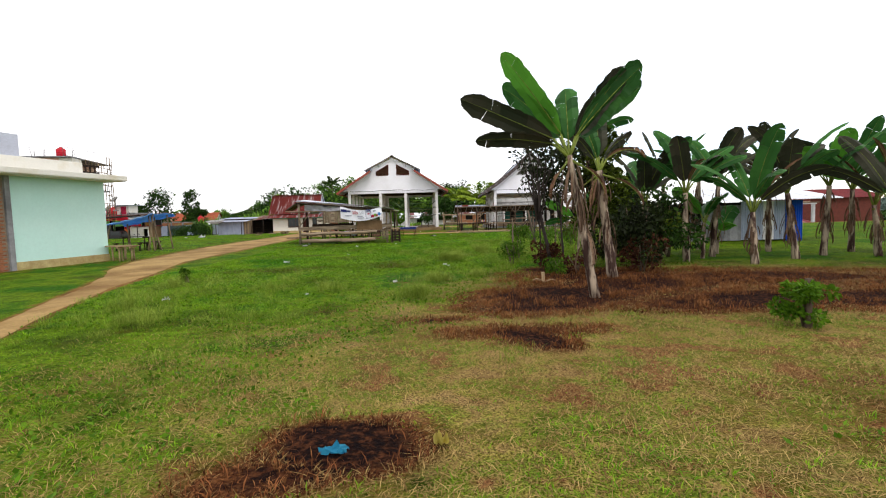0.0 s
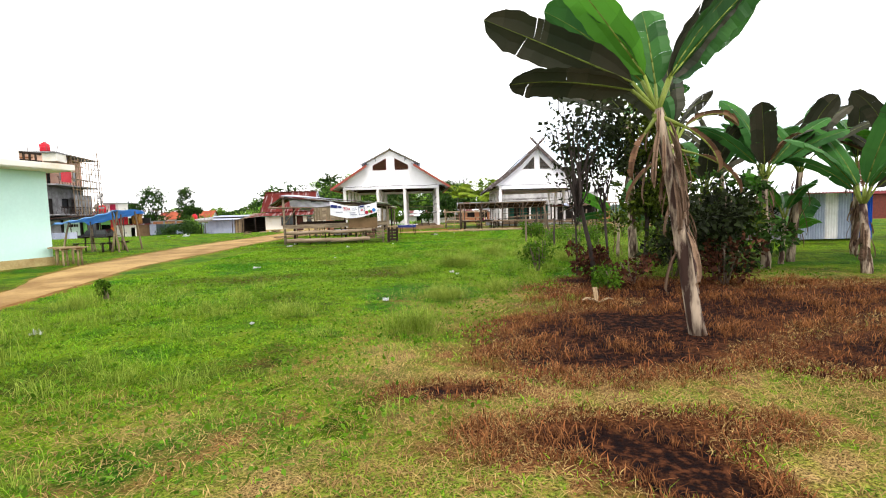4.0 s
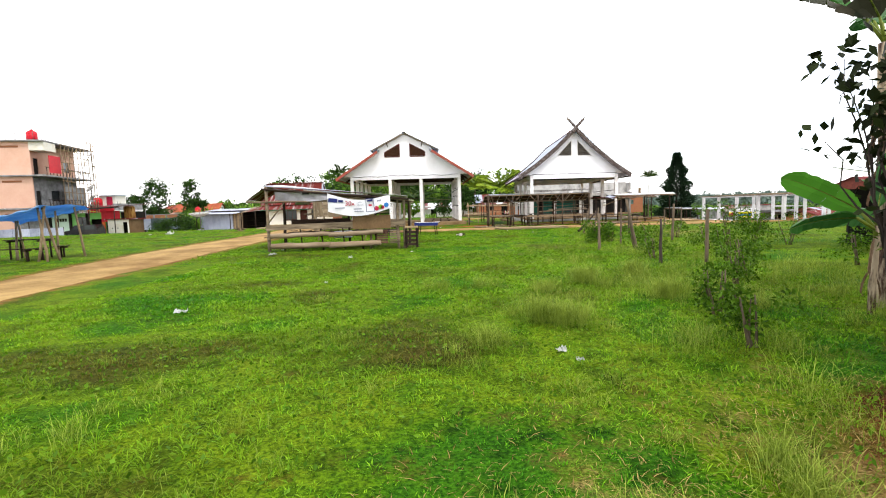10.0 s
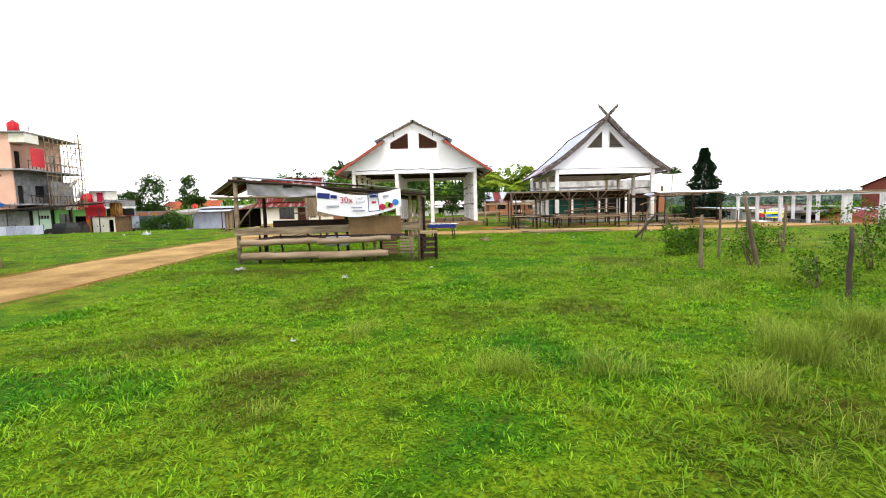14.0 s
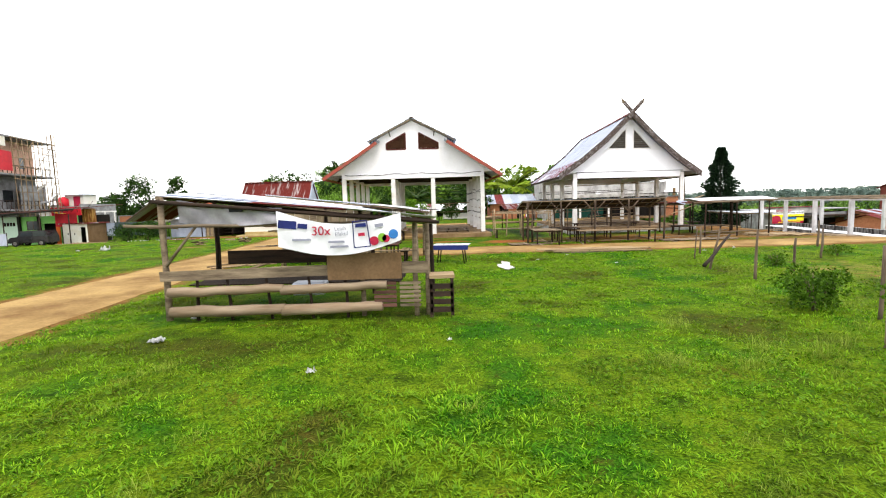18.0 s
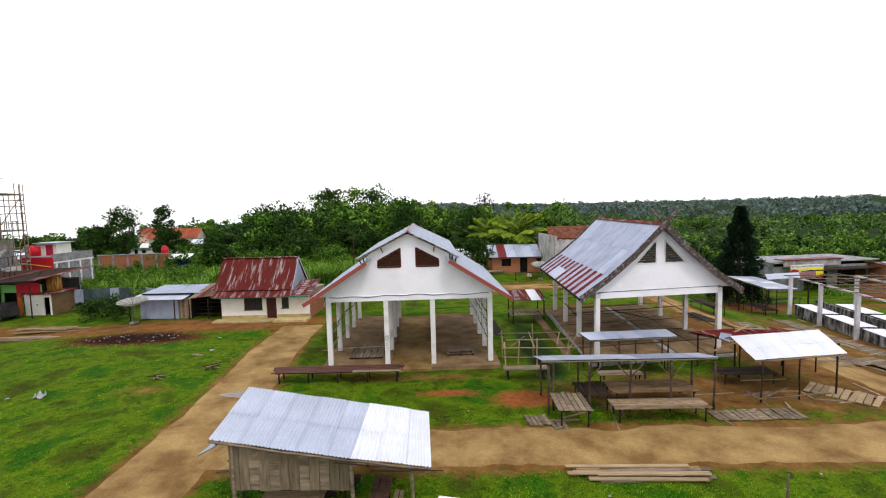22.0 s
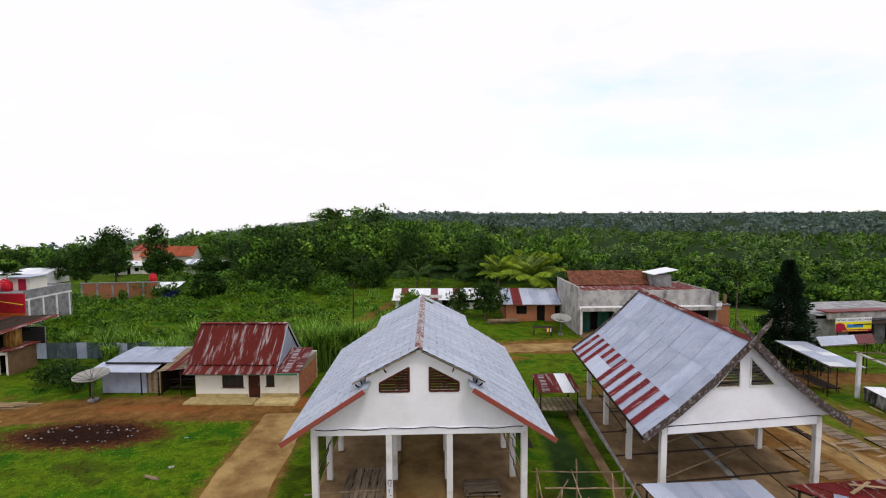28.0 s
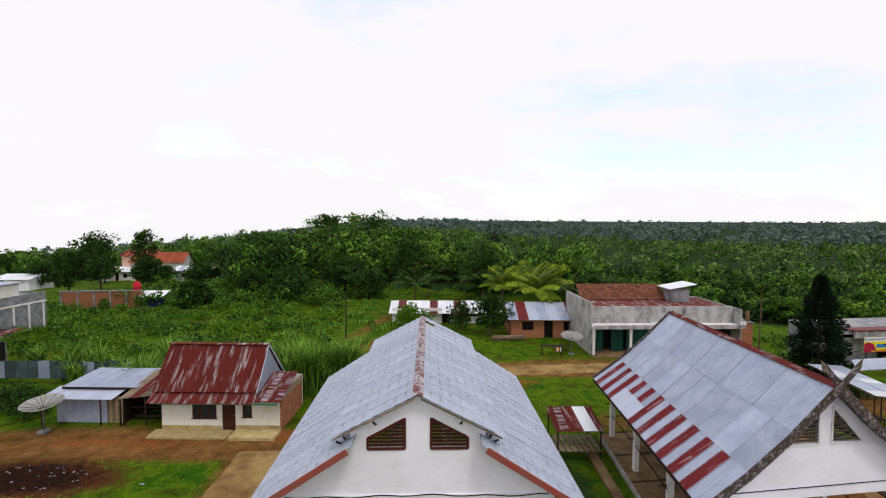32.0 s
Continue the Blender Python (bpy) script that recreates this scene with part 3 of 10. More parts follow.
def tube(points, r, n=5):
    """One unbroken round tube through the points."""
    bm = bmesh.new()
    rings = []
    for k, c in enumerate(points):
        d = (points[min(k + 1, len(points) - 1)] - points[max(k - 1, 0)]).normalized()
        a = d.orthogonal().normalized() if not rings else (a - d * a.dot(d)).normalized()
        b = d.cross(a)
        rings.append([bm.verts.new(c + (a * math.cos(2 * math.pi * i / n) + b * math.sin(2 * math.pi * i / n)) * r) for i in range(n)])
    for p, q in zip(rings, rings[1:]):
        for i in range(n):
            bm.faces.new((p[i], p[(i + 1) % n], q[(i + 1) % n], q[i])).smooth = True
    bm.faces.new(rings[0][::-1]); bm.faces.new(rings[-1])
    return bm


def poly(points, thick, normal, bm=None):
    """A flat outline given a thickness along normal."""
    bm = bm or bmesh.new()
    n = Vector(normal) * thick
    a = [bm.verts.new(Vector(p)) for p in points]
    b = [bm.verts.new(Vector(p) + n) for p in points]
    k = len(points)
    bm.faces.new(a[::-1]); bm.faces.new(b)
    for i in range(k):
        bm.faces.new((a[i], a[(i + 1) % k], b[(i + 1) % k], b[i]))
    return bm


def sheet(c00, c10, c11, c01, material, waves=10, rows=2, depth=0.018, thick=0.004, sag=0.0, step=0, name="roof_sheet", jag=0.0):
    """A corrugated sheet over four corners; the waves run from the edge c00-c10 to the edge c01-c11. step: courses of a stepped tile sheet."""
    c00, c10, c11, c01 = (np.array(c, float) for c in (c00, c10, c11, c01))
    nu = waves * 4 + 1
    nv = (step * 2 + 1) if step else rows + 1
    u = np.linspace(0, 1, nu)[None, :, None]
    if step:
        v = np.repeat(np.linspace(0, 1, step + 1), 2)[1:]
        lift = np.tile([1.0, 0.0], step + 1)[:len(v)]
        nv = len(v)
    else:
        v, lift = np.linspace(0, 1, nv), np.zeros(nv)
    vv = v[:, None, None]
    p = (c00 * (1 - u) + c10 * u) * (1 - vv) + (c01 * (1 - u) + c11 * u) * vv
    nrm = np.cross(c10 - c00, c01 - c00); nrm /= np.linalg.norm(nrm)
    if nrm[2] < 0:
        nrm = -nrm
    w = np.cos(u * waves * 2 * math.pi) * depth
    p = p + nrm * (w + (lift * 0.03)[:, None, None] + random.uniform(-0.004, 0.004))
    if sag:
        p[:, :, 2] -= (np.sin(u * math.pi) * np.sin(vv * math.pi) * sag)[:, :, 0]
    if jag:
        p[-1] += (c01 - c00) / np.linalg.norm(c01 - c00) * np.random.uniform(-jag, jag)
    top = p.reshape(-1, 3)
    low = (p - nrm * thick).reshape(-1, 3)
    idx = np.arange(nu * nv).reshape(nv, nu)
    q = np.stack([idx[:-1, :-1], idx[:-1, 1:], idx[1:, 1:], idx[1:, :-1]], -1).reshape(-1, 4)
    o = nu * nv
    rim = np.r_[idx[0], idx[1:, -1], idx[-1, ::-1][1:], idx[::-1, 0][1:-1]]
    edge = np.stack([rim, np.roll(rim, -1), np.roll(rim, -1) + o, rim + o], -1)
    return soup(name, np.r_[top, low], np.r_[q, q[:, ::-1] + o, edge], material, smooth=False)


def lerp4(c, u, v):
    a, b, d, e = (Vector(k) for k in c)
    return (a.lerp(b, u)).lerp(e.lerp(d, u), v)


def sheet_roof(parent, corners, across, courses, pick, waves=9, depth=0.018, lap=0.04, name="roof_sheet", rows=2, labels=None, sag=0.0, jag=0.03):
    """Corrugated sheets laid over the four corners (c00, c10 along the eave; c11, c01 along the top), each a part."""
    for j in range(courses):
        for i in range(across):
            u0, u1 = i / across, (i + 1) / across + lap / across
            v0, v1 = max(0, j / courses - 0.05), (j + 1) / courses
            q = [lerp4(corners, u, v) for u, v in ((u0, v0), (min(u1, 1.01), v0), (min(u1, 1.01), v1), (u0, v1))]
            lift = Vector((0, 0, 0.006 * (i % 2) + 0.012 * (j % 2)))
            m = pick(i, j)
            part(name, sheet(*[c + lift for c in q], m, waves, rows, depth, sag=sag, jag=jag), m, parent, (labels or {}).get(m, ""))


def text_mesh(s, size, material, spacing=1.0, thick=0.002):
    cu = bpy.data.curves.new("writing", 'FONT')
    cu.body, cu.size, cu.extrude, cu.align_x, cu.align_y, cu.space_character = s, size, thick, 'CENTER', 'CENTER', spacing
    ob = bpy.data.objects.new("writing", cu)
    scene.collection.objects.link(ob)
    bpy.context.view_layer.update()
    me = bpy.data.meshes.new_from_object(ob.evaluated_get(bpy.context.evaluated_depsgraph_get()))
    bpy.data.objects.remove(ob)
    me.materials.clear(); me.materials.append(material)
    return me


# ---------------------------------------------------------------- ground
def smooth01(x, a, b):
    t = np.clip((np.asarray(x, float) - a) / (np.asarray(b, float) - a), 0, 1)
    return t * t * (3 - 2 * t)


def ground_z(x, y):
    """Height of the land: a nearly flat field, a valley behind on one side, falling land on the other, low hills far off."""
    x, y = np.asarray(x, float), np.asarray(y, float)
    z = -0.30 + 0.05 * smooth01(y, 22, 30) - 0.35 * smooth01(y, 53, 63)
    z = z - 0.70 * smooth01(-x, 26, 40) * smooth01(y, 50, 64) - 0.65 * smooth01(x, 16, 21) * smooth01(y, 40, 49) - 1.2 * smooth01(x, 20, 30) * smooth01(y, 64, 78) - 1.0 * smooth01(x, 21, 27) * smooth01(y, 46, 56) - 1.3 * smooth01(x, 30, 42) * smooth01(y, 74, 90)
    z = z + 0.05 * np.sin(x * 0.55 + 1.3) * np.sin(y * 0.42) * smooth01(-np.abs(x - 2) , -14, -2) * smooth01(-y, -27, -12)
    r = np.hypot(x + 3, y - 30)
    az = np.degrees(np.arctan2(x + 3, np.maximum(y - 30, 1e-3)))
    far = smooth01(r, 95, 190)
    slope = np.interp(az, [-80, -44, -32, -20, -8, 5, 20, 45, 80], [-3.9, -3.6, -2.6, -1.2, 0.2, 0.25, 0.22, 0.1, -0.2])
    lift = np.tan(np.radians(slope)) * np.maximum(r - 95, 0)
    valley = -9.5 * smooth01(az, -8, 10) * smooth01(r, 95, 170) * (1 - smooth01(r, 500, 1500))
    roll = far * (2.5 * np.sin(x * 0.013 + 0.5) * np.cos(y * 0.011) + 5.0 * smooth01(r, 400, 1200) * np.sin(x * 0.0043 + 2) * np.cos(y * 0.0035 + 1))
    return z + far * lift + valley + roll


def blob(x, y, cx, cy, rx, ry, a=0.0):
    ca, sa = math.cos(radians(a)), math.sin(radians(a))
    u, v = (x - cx) * ca + (y - cy) * sa, -(x - cx) * sa + (y - cy) * ca
    return np.clip(1.25 - np.hypot(u / rx, v / ry) * 0.75, 0, 1)


PATH_X = ([-20, 2, 9, 12, 15.5, 18.4, 21, 24, 28, 33, 38, 46, 54, 61, 65], [-3.6, -4.4, -6.4, -7.7, -8.9, -10.3, -11.1, -11.4, -11.7, -12.2, -12.4, -12.8, -13.7, -14.3, -14.6])
PATH_W = ([-20, 9, 12, 15.5, 18.4, 21, 24, 28, 33], [0.5, 0.5, 0.7, 1.2, 1.9, 2.3, 2.8, 3.1, 3.1])


def olive_drift(x, y):
    """Patches where the sward is trodden to dark olive brown."""
    return 0.15 * np.maximum.reduce([1.15 * blob(x, y, -3.3, 16.3, 2.0, 1.0, 6), 0.7 * blob(x, y, -1.4, 15.9, 1.4, 0.35, 6), 0.45 * blob(x, y, -1.4, 19.7, 1.8, 0.45, -8), 0.4 * blob(x, y, -4.6, 11.8, 1.3, 0.8)]) - 0.10 * blob(x, y, -5.4, 18.0, 1.8, 1.2) - 0.05 * blob(x, y, 0.1, 16.9, 1.5, 1.1)


def field_masks(x, y):
    dry = np.maximum.reduce([blob(x, y, 2.2, 6.6, 5.0, 2.9, 10) * 0.8, blob(x, y, 0.4, 4.2, 3.6, 1.8) * 0.72, blob(x, y, 7.2, 9.5, 5.5, 4.0) * 0.85, blob(x, y, 3.0, 4.0, 4.5, 1.4) * 0.66, blob(x, y, 4.2, 11.4, 4.4, 3.2, 8) * 0.9, blob(x, y, 1.4, 9.2, 2.6, 1.4, 8) * 0.85, blob(x, y, 0.3, 9.6, 1.6, 0.7, 8) * 0.7])
    dry = np.maximum(dry, 0.55 * blob(x, y, 9, 33, 2.5, 2.0))
    burnt = np.maximum.reduce([blob(x, y, 4.6, 5.2, 2.8, 1.3) * 0.24, blob(x, y, -0.42, 4.74, 0.46, 0.30, -25) * 1.25, blob(x, y, -0.85, 4.35, 0.45, 0.22) * 0.75, blob(x, y, 1.28, 7.30, 0.50, 0.26, -58) * 1.3, blob(x, y, 1.15, 7.7, 0.9, 0.32, 0) * 0.75, blob(x, y, 0.15, 8.55, 0.5, 0.2) * 0.7, blob(x, y, 1.9, 9.5, 1.3, 0.75, 5) * 0.80, blob(x, y, 5.2, 9.2, 2.0, 0.7, 5) * 1.0, blob(x, y, 8.0, 8.9, 2.2, 0.9) * 1.0, blob(x, y, 6.6, 11.5, 4.0, 1.4) * 0.66, blob(x, y, 2.6, 10.5, 1.8, 1.1, 12) * 0.95, blob(x, y, 4.4, 11.4, 2.4, 1.7, 8) * 0.72, blob(x, y, 3.6, 12.9, 1.6, 1.1) * 0.8, blob(x, y, 3.0, 14.1, 0.8, 0.5) * 0.8, blob(x, y, -25.6, 58.0, 3.9, 1.7, 0) * 0.95])
    path = np.interp(y, *PATH_X)
    soil = np.clip(1.25 - np.abs(x - path) / (np.interp(y, *PATH_W) * 0.55 + 0.1) * 0.75, 0, 1) * (y < 62)
    soil = np.maximum(soil, np.clip(1.25 - np.abs(y - 41.3) / 1.75 * 0.75, 0, 1) * smooth01(x, -13, -11))
    soil = np.maximum(soil, np.clip(1.25 - np.abs(y - 62.2 - 0.03 * (x + 25)) / 2.3 * 0.75, 0, 1) * smooth01(-x, 12, 15))
    soil = np.maximum(soil, np.clip(1.25 - np.abs(y - 77.2) / 1.9 * 0.75, 0, 1) * smooth01(x, -40, -30))
    soil = np.maximum(soil, np.clip(1.25 - np.abs(x - 18.3 + (y - 55) * 0.05) / 2.2 * 0.75, 0, 1) * smooth01(y, 41, 43) * smooth01(-y, -80, -76))
    soil = np.maximum.reduce([soil, blob(x, y, 9.5, 46.0, 8.5, 2.8) * 0.74, blob(x, y, 17.5, 54, 4.6, 12) * 0.95, blob(x, y, 21.5, 52, 3.0, 9) * 0.8, blob(x, y, 26.0, 60.5, 4.6, 8.5) * 0.72, blob(x, y, 12.5, 44.6, 6.0, 1.6) * 0.6, blob(x, y, 9, 66, 6, 2.2) * 0.6, blob(x, y, 17.5, 45.5, 4.5, 2.6) * 0.8, blob(x, y, 10, 79.5, 9, 2.5) * 0.6, blob(x, y, 30, 76, 9, 6) * 0.55, blob(x, y, -42, 63, 8, 4) * 0.7, blob(x, y, -22, 62.4, 9, 1.6) * 0.8, blob(x, y, -4.6, 48.6, 5.4, 0.9) * 0.55, blob(x, y, -13.0, 98, 1.6, 18, -12) * 0.6, blob(x, y, -15.5, 20.5, 2.6, 4.5) * 0.6, blob(x, y, -18, 47.5, 2.2, 1.0) * 0.5])
    red = np.maximum.reduce([blob(x, y, 0.9, 45.6, 1.7, 1.0) * 0.9, blob(x, y, -2.6, 46.4, 1.7, 0.5) * 0.75, blob(x, y, 1.5, 73.6, 3.0, 1.0) * 0.7, blob(x, y, -13, 85, 2.0, 4.0) * 0.55, blob(x, y, -23, 62.2, 8.0, 1.3) * 0.5, blob(x, y, -13.6, 63.5, 2.6, 1.3) * 0.6])
    return dry, burnt, soil, red


def graded(lo, hi, fine_lo, fine_hi, step):
    core = np.arange(fine_lo, fine_hi + 1e-6, step)
    out, s = [fine_hi], step
    while out[-1] < hi:
        s *= 1.16
        out.append(out[-1] + s)
    neg, s = [fine_lo], step
    while neg[-1] > lo:
        s *= 1.16
        neg.append(neg[-1] - s)
    return np.r_[neg[:0:-1], core, out[1:]]


gx, gy = graded(-4200, 4200, -34, 30, 0.33), graded(-400, 4300, -2, 66, 0.33)
GX, GY = np.meshgrid(gx, gy)
GZ = ground_z(GX, GY)
gi = np.arange(GX.size).reshape(GX.shape)
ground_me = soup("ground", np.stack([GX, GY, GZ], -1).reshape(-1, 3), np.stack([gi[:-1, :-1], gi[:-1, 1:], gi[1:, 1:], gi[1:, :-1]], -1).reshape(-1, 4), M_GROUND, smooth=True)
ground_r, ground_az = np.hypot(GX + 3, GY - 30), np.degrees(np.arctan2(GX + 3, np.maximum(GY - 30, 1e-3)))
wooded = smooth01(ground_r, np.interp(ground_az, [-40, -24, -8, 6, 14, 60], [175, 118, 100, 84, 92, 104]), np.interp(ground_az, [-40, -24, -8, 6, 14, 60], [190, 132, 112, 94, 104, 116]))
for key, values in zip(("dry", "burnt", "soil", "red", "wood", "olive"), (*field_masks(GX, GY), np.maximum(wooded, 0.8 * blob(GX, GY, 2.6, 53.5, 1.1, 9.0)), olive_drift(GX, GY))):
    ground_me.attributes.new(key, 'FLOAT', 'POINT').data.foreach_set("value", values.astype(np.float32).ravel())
ground = tagged(new("ground", ground_me), "grassy field with dry, burnt and bare earth patches", "ground", kind="structure")


def strip(name, pts, width, label, material=M_ROAD, lift=0.025, ragged=0.35, widths=None):
    """An earth track along pts with ragged edges, lying on the ground."""
    pts = [Vector((*p, 0)) for p in pts]
    line = []
    for a, b in zip(pts, pts[1:]):
        k = max(2, int((b - a).length / 0.4))
        line += [a.lerp(b, i / k) for i in range(k)]
    line.append(pts[-1])
    for _ in range(12):
        line = [line[0]] + [(a + 2 * b + c) / 4 for a, b, c in zip(line, line[1:], line[2:])] + [line[-1]]
    n, v = 9, []
    for i, c in enumerate(line):
        d = (line[min(i + 1, len(line) - 1)] - line[max(i - 1, 0)]).normalized()
        s = Vector((d.y, -d.x, 0))
        width = float(np.interp(c.y, *widths)) if widths else width
        ragged = min(ragged, width * 0.22)
        wl_ = width / 2 + ragged * (noise.noise(c * 0.55) + 0.6 * noise.noise(c * 1.9))
        wr_ = width / 2 + ragged * (noise.noise(c * 0.55 + Vector((9, 4, 2))) + 0.6 * noise.noise(c * 1.9 + Vector((3, 8, 1))))
        for k in range(n):
            t = k / (n - 1)
            p = c + s * (-wl_ + (wl_ + wr_) * t)
            rut = -0.018 * (math.exp(-((t - 0.27) / 0.1) ** 2) + math.exp(-((t - 0.73) / 0.1) ** 2))
            edge = lift * min(1, min(t, 1 - t) * 8 + 0.1)
            v.append((p.x, p.y, float(ground_z(p.x, p.y)) + edge + rut * 0.5 + 0.006 * noise.noise(p * 2.5)))
    idx = np.arange(len(v)).reshape(-1, n)
    f = np.stack([idx[:-1, :-1], idx[:-1, 1:], idx[1:, 1:], idx[1:, :-1]], -1).reshape(-1, 4)
    return tagged(new(name, soup(name, v, f, material, True)), label, "road", kind="structure")


strip("road_path", [(-6.0, 8), (-7.7, 12), (-8.9, 15.5), (-10.3, 18.4), (-11.1, 21), (-11.4, 24), (-11.7, 28), (-12.2, 33), (-12.4, 38), (-12.8, 46), (-13.7, 54), (-14.3, 61.5)], 3.1, "worn yellowish earth track running up to the white house", widths=PATH_W)
strip("road_cross", [(-11.6, 41.3), (-4, 41.4), (3, 41.3), (9, 41.2), (14, 41.4), (20, 42.5), (30, 44)], 2.6, "worn yellowish earth lane in front of the market halls")
strip("road_back", [(-34, 77.0), (-16, 77.0), (0, 77.0), (12, 78.2), (26, 80)], 2.6, "pale village road behind the market halls")
strip("road_side", [(18.6, 43.5), (18.4, 52), (17.9, 62), (17.6, 74)], 3.0, "bare earth lane beside the tiled market counters")


# ---------------------------------------------------------------- market hall with the grey tiled metal roof
def roof_tile_mat():
    """Grey metal tile with short dark dashes at every lap."""
    m = mat("grey_lapped_metal_roof", (0.42, 0.46, 0.55), (0.33, 0.37, 0.46), rough=0.5, metal=0.1, scale=0.9, fine=20, bump=0.05, spread=0.06, spec=0.4)
    n, l = m.node_tree.nodes, m.node_tree.links
    b = n["Principled BSDF"]
    src = b.inputs["Base Color"].links[0].from_socket
    tc, sp = n.new("ShaderNodeTexCoord"), n.new("ShaderNodeSeparateXYZ")
    l.new(tc.outputs["Object"], sp.inputs[0])

    def saw(sock, period, lo, hi):
        d = n.new("ShaderNodeMath"); d.operation = 'DIVIDE'; d.inputs[1].default_value = period; l.new(sock, d.inputs[0])
        f = n.new("ShaderNodeMath"); f.operation = 'FRACT'; l.new(d.outputs[0], f.inputs[0])
        c = n.new("ShaderNodeMath"); c.operation = 'COMPARE'; c.inputs[1].default_value, c.inputs[2].default_value = (lo + hi) / 2, (hi - lo) / 2
        l.new(f.outputs[0], c.inputs[0])
        return c.outputs[0]
    ab = n.new("ShaderNodeMath"); ab.operation = 'ABSOLUTE'; l.new(sp.outputs[0], ab.inputs[0])
    a, c = saw(ab.outputs[0], 0.345, 0.02, 0.30), saw(sp.outputs[1], 0.78, 0.05, 0.62)
    mu = n.new("ShaderNodeMath"); mu.operation = 'MULTIPLY'; l.new(a, mu.inputs[0]); l.new(c, mu.inputs[1])
    nz = n.new("ShaderNodeTexNoise"); nz.inputs["Scale"].default_value = 3.1; nz.inputs["Detail"].default_value = 5; l.new(tc.outputs["Object"], nz.inputs["Vector"])
    mr = n.new("ShaderNodeMapRange"); mr.inputs[1].default_value, mr.inputs[2].default_value = 0.42, 0.66; l.new(nz.outputs[0], mr.inputs[0])
    m2 = n.new("ShaderNodeMath"); m2.operation = 'MULTIPLY'; l.new(mu.outputs[0], m2.inputs[0]); l.new(mr.outputs[0], m2.inputs[1])
    m3 = n.new("ShaderNodeMath"); m3.operation = 'MULTIPLY'; m3.inputs[1].default_value = 0.75; l.new(m2.outputs[0], m3.inputs[0])
    x = n.new("ShaderNodeMixRGB"); x.inputs[2].default_value = (0.17, 0.18, 0.22, 1)
    l.new(m3.outputs[0], x.inputs[0]); l.new(src, x.inputs[1]); l.new(x.outputs[0], b.inputs["Base Color"])
    return m


M_ROOF_DASH = roof_tile_mat()


def louvre_window(parent, x0, x1, z0, zl, zr, y, frame_mat, slat_mat, shear=None, slats=8):
    """A louvred gable opening whose top slopes from zl (at x0) to zr (at x1)."""
    fr = bmesh.new()
    pts = [(x0, z0), (x1, z0), (x1, zr), (x0, zl)]
    for (ax, az), (bx, bz) in zip(pts, pts[1:] + pts[:1]):
        if math.hypot(ax - bx, az - bz) > 0.05:
            beam((ax, y - 0.08, az), (bx, y - 0.08, bz), 0.07, 0.07, fr)
    me = mesh_of("window_frame", fr, frame_mat)
    if shear:
        me.transform(shear)
    win = part("window", me, frame_mat, parent, "louvred gable window")
    hi, lo = max(zl, zr), min(zl, zr)
    for k in range(slats):
        z = z0 + 0.06 + (hi - z0 - 0.1) * (k + 0.5) / slats
        a, b = x0, x1
        if z > lo:
            t = (z - lo) / (hi - lo)
            if zr > zl:
                a = x0 + (x1 - x0) * t
            else:
                b = x1 - (x1 - x0) * t
        if b - a > 0.1:
            sm = beam((a + 0.02, y - 0.04, z), (b - 0.02, y - 0.04, z), 0.135, 0.018, up=(0, 0.82, 0.57))
            me = mesh_of("slat", sm, slat_mat)
            if shear:
                me.transform(shear)
            part("slat", me, slat_mat, win)


hall = thing("market_hall", "open white market hall with a stepped grey metal roof", "market hall", (-4.71, 50.02, 0), 2.9)
H1_ROWS = [0.0, 2.8, 5.6, 8.4, 11.2]
col_me = mesh_of("column", box(-0.13, -0.13, -0.3, 0.13, 0.13, 3.62, bevel=0.015), M_WHITE_DIRTY)
for cy in H1_ROWS:
    for cx in (-4.37, -1.28, 1.24, 4.37):
        c = part("column", col_me, M_WHITE_DIRTY, hall)
        c.location = (cx, cy, 0)
for cx in (-4.37, 4.37):
    part("tie_beam", box(cx - 0.12, -0.13, 3.62, cx + 0.12, 11.35, 3.86, bevel=0.01), M_WHITE, hall)
for cy in (0.0, 11.2):
    part("gable_beam", box(-4.25, cy - 0.14, 3.56, 4.25, cy + 0.14, 3.86, bevel=0.01), M_WHITE, hall)
    polys = [[(-5.05, 3.86), (5.05, 3.86), (2.75, 5.38), (-2.75, 5.38)],
             [(-0.42, 5.38), (0.42, 5.38), (0.42, 6.93), (0, 7.13), (-0.42, 6.93)]]
    for s in (-1, 1):
        polys.append([(s * 2.75, 5.38), (s * 1.63, 5.38), (s * 1.63, 6.33), (s * 2.2, 6.02), (s * 2.2, 5.74)])
        polys.append([(s * 1.63, 5.74), (s * 0.42, 6.39), (s * 0.42, 6.93), (s * 1.63, 6.33)])
    for p in polys:
        part("gable_wall", poly([(x, cy - 0.08, z) for x, z in p], 0.16, (0, 1, 0)), M_WHITE, hall)
    for s in (-1, 1):
        a, b = (-1.63, -0.42) if s < 0 else (0.42, 1.63)
        louvre_window(hall, a, b, 5.38, 5.74 if s < 0 else 6.39, 6.39 if s < 0 else 5.74, cy, M_FRAME_RED, M_LOUVRE)
for cy in H1_ROWS[1:-1]:
    part("truss_tie", beam((-5.2, cy, 3.75), (5.2, cy, 3.75), 0.12, 0.16), M_WOOD_DARK, hall)
    for s in (-1, 1):
        part("rafter", beam((s * 5.3, cy, 3.6), (s * 2.2, cy, 5.6), 0.1, 0.14), M_WOOD_DARK, hall)
        part("rafter", beam((s * 2.7, cy, 5.75), (0, cy, 7.1), 0.1, 0.12), M_WOOD_DARK, hall)
    part("king_post", beam((0, cy, 3.8), (0, cy, 7.0), 0.1, 0.1), M_WOOD_DARK, hall)
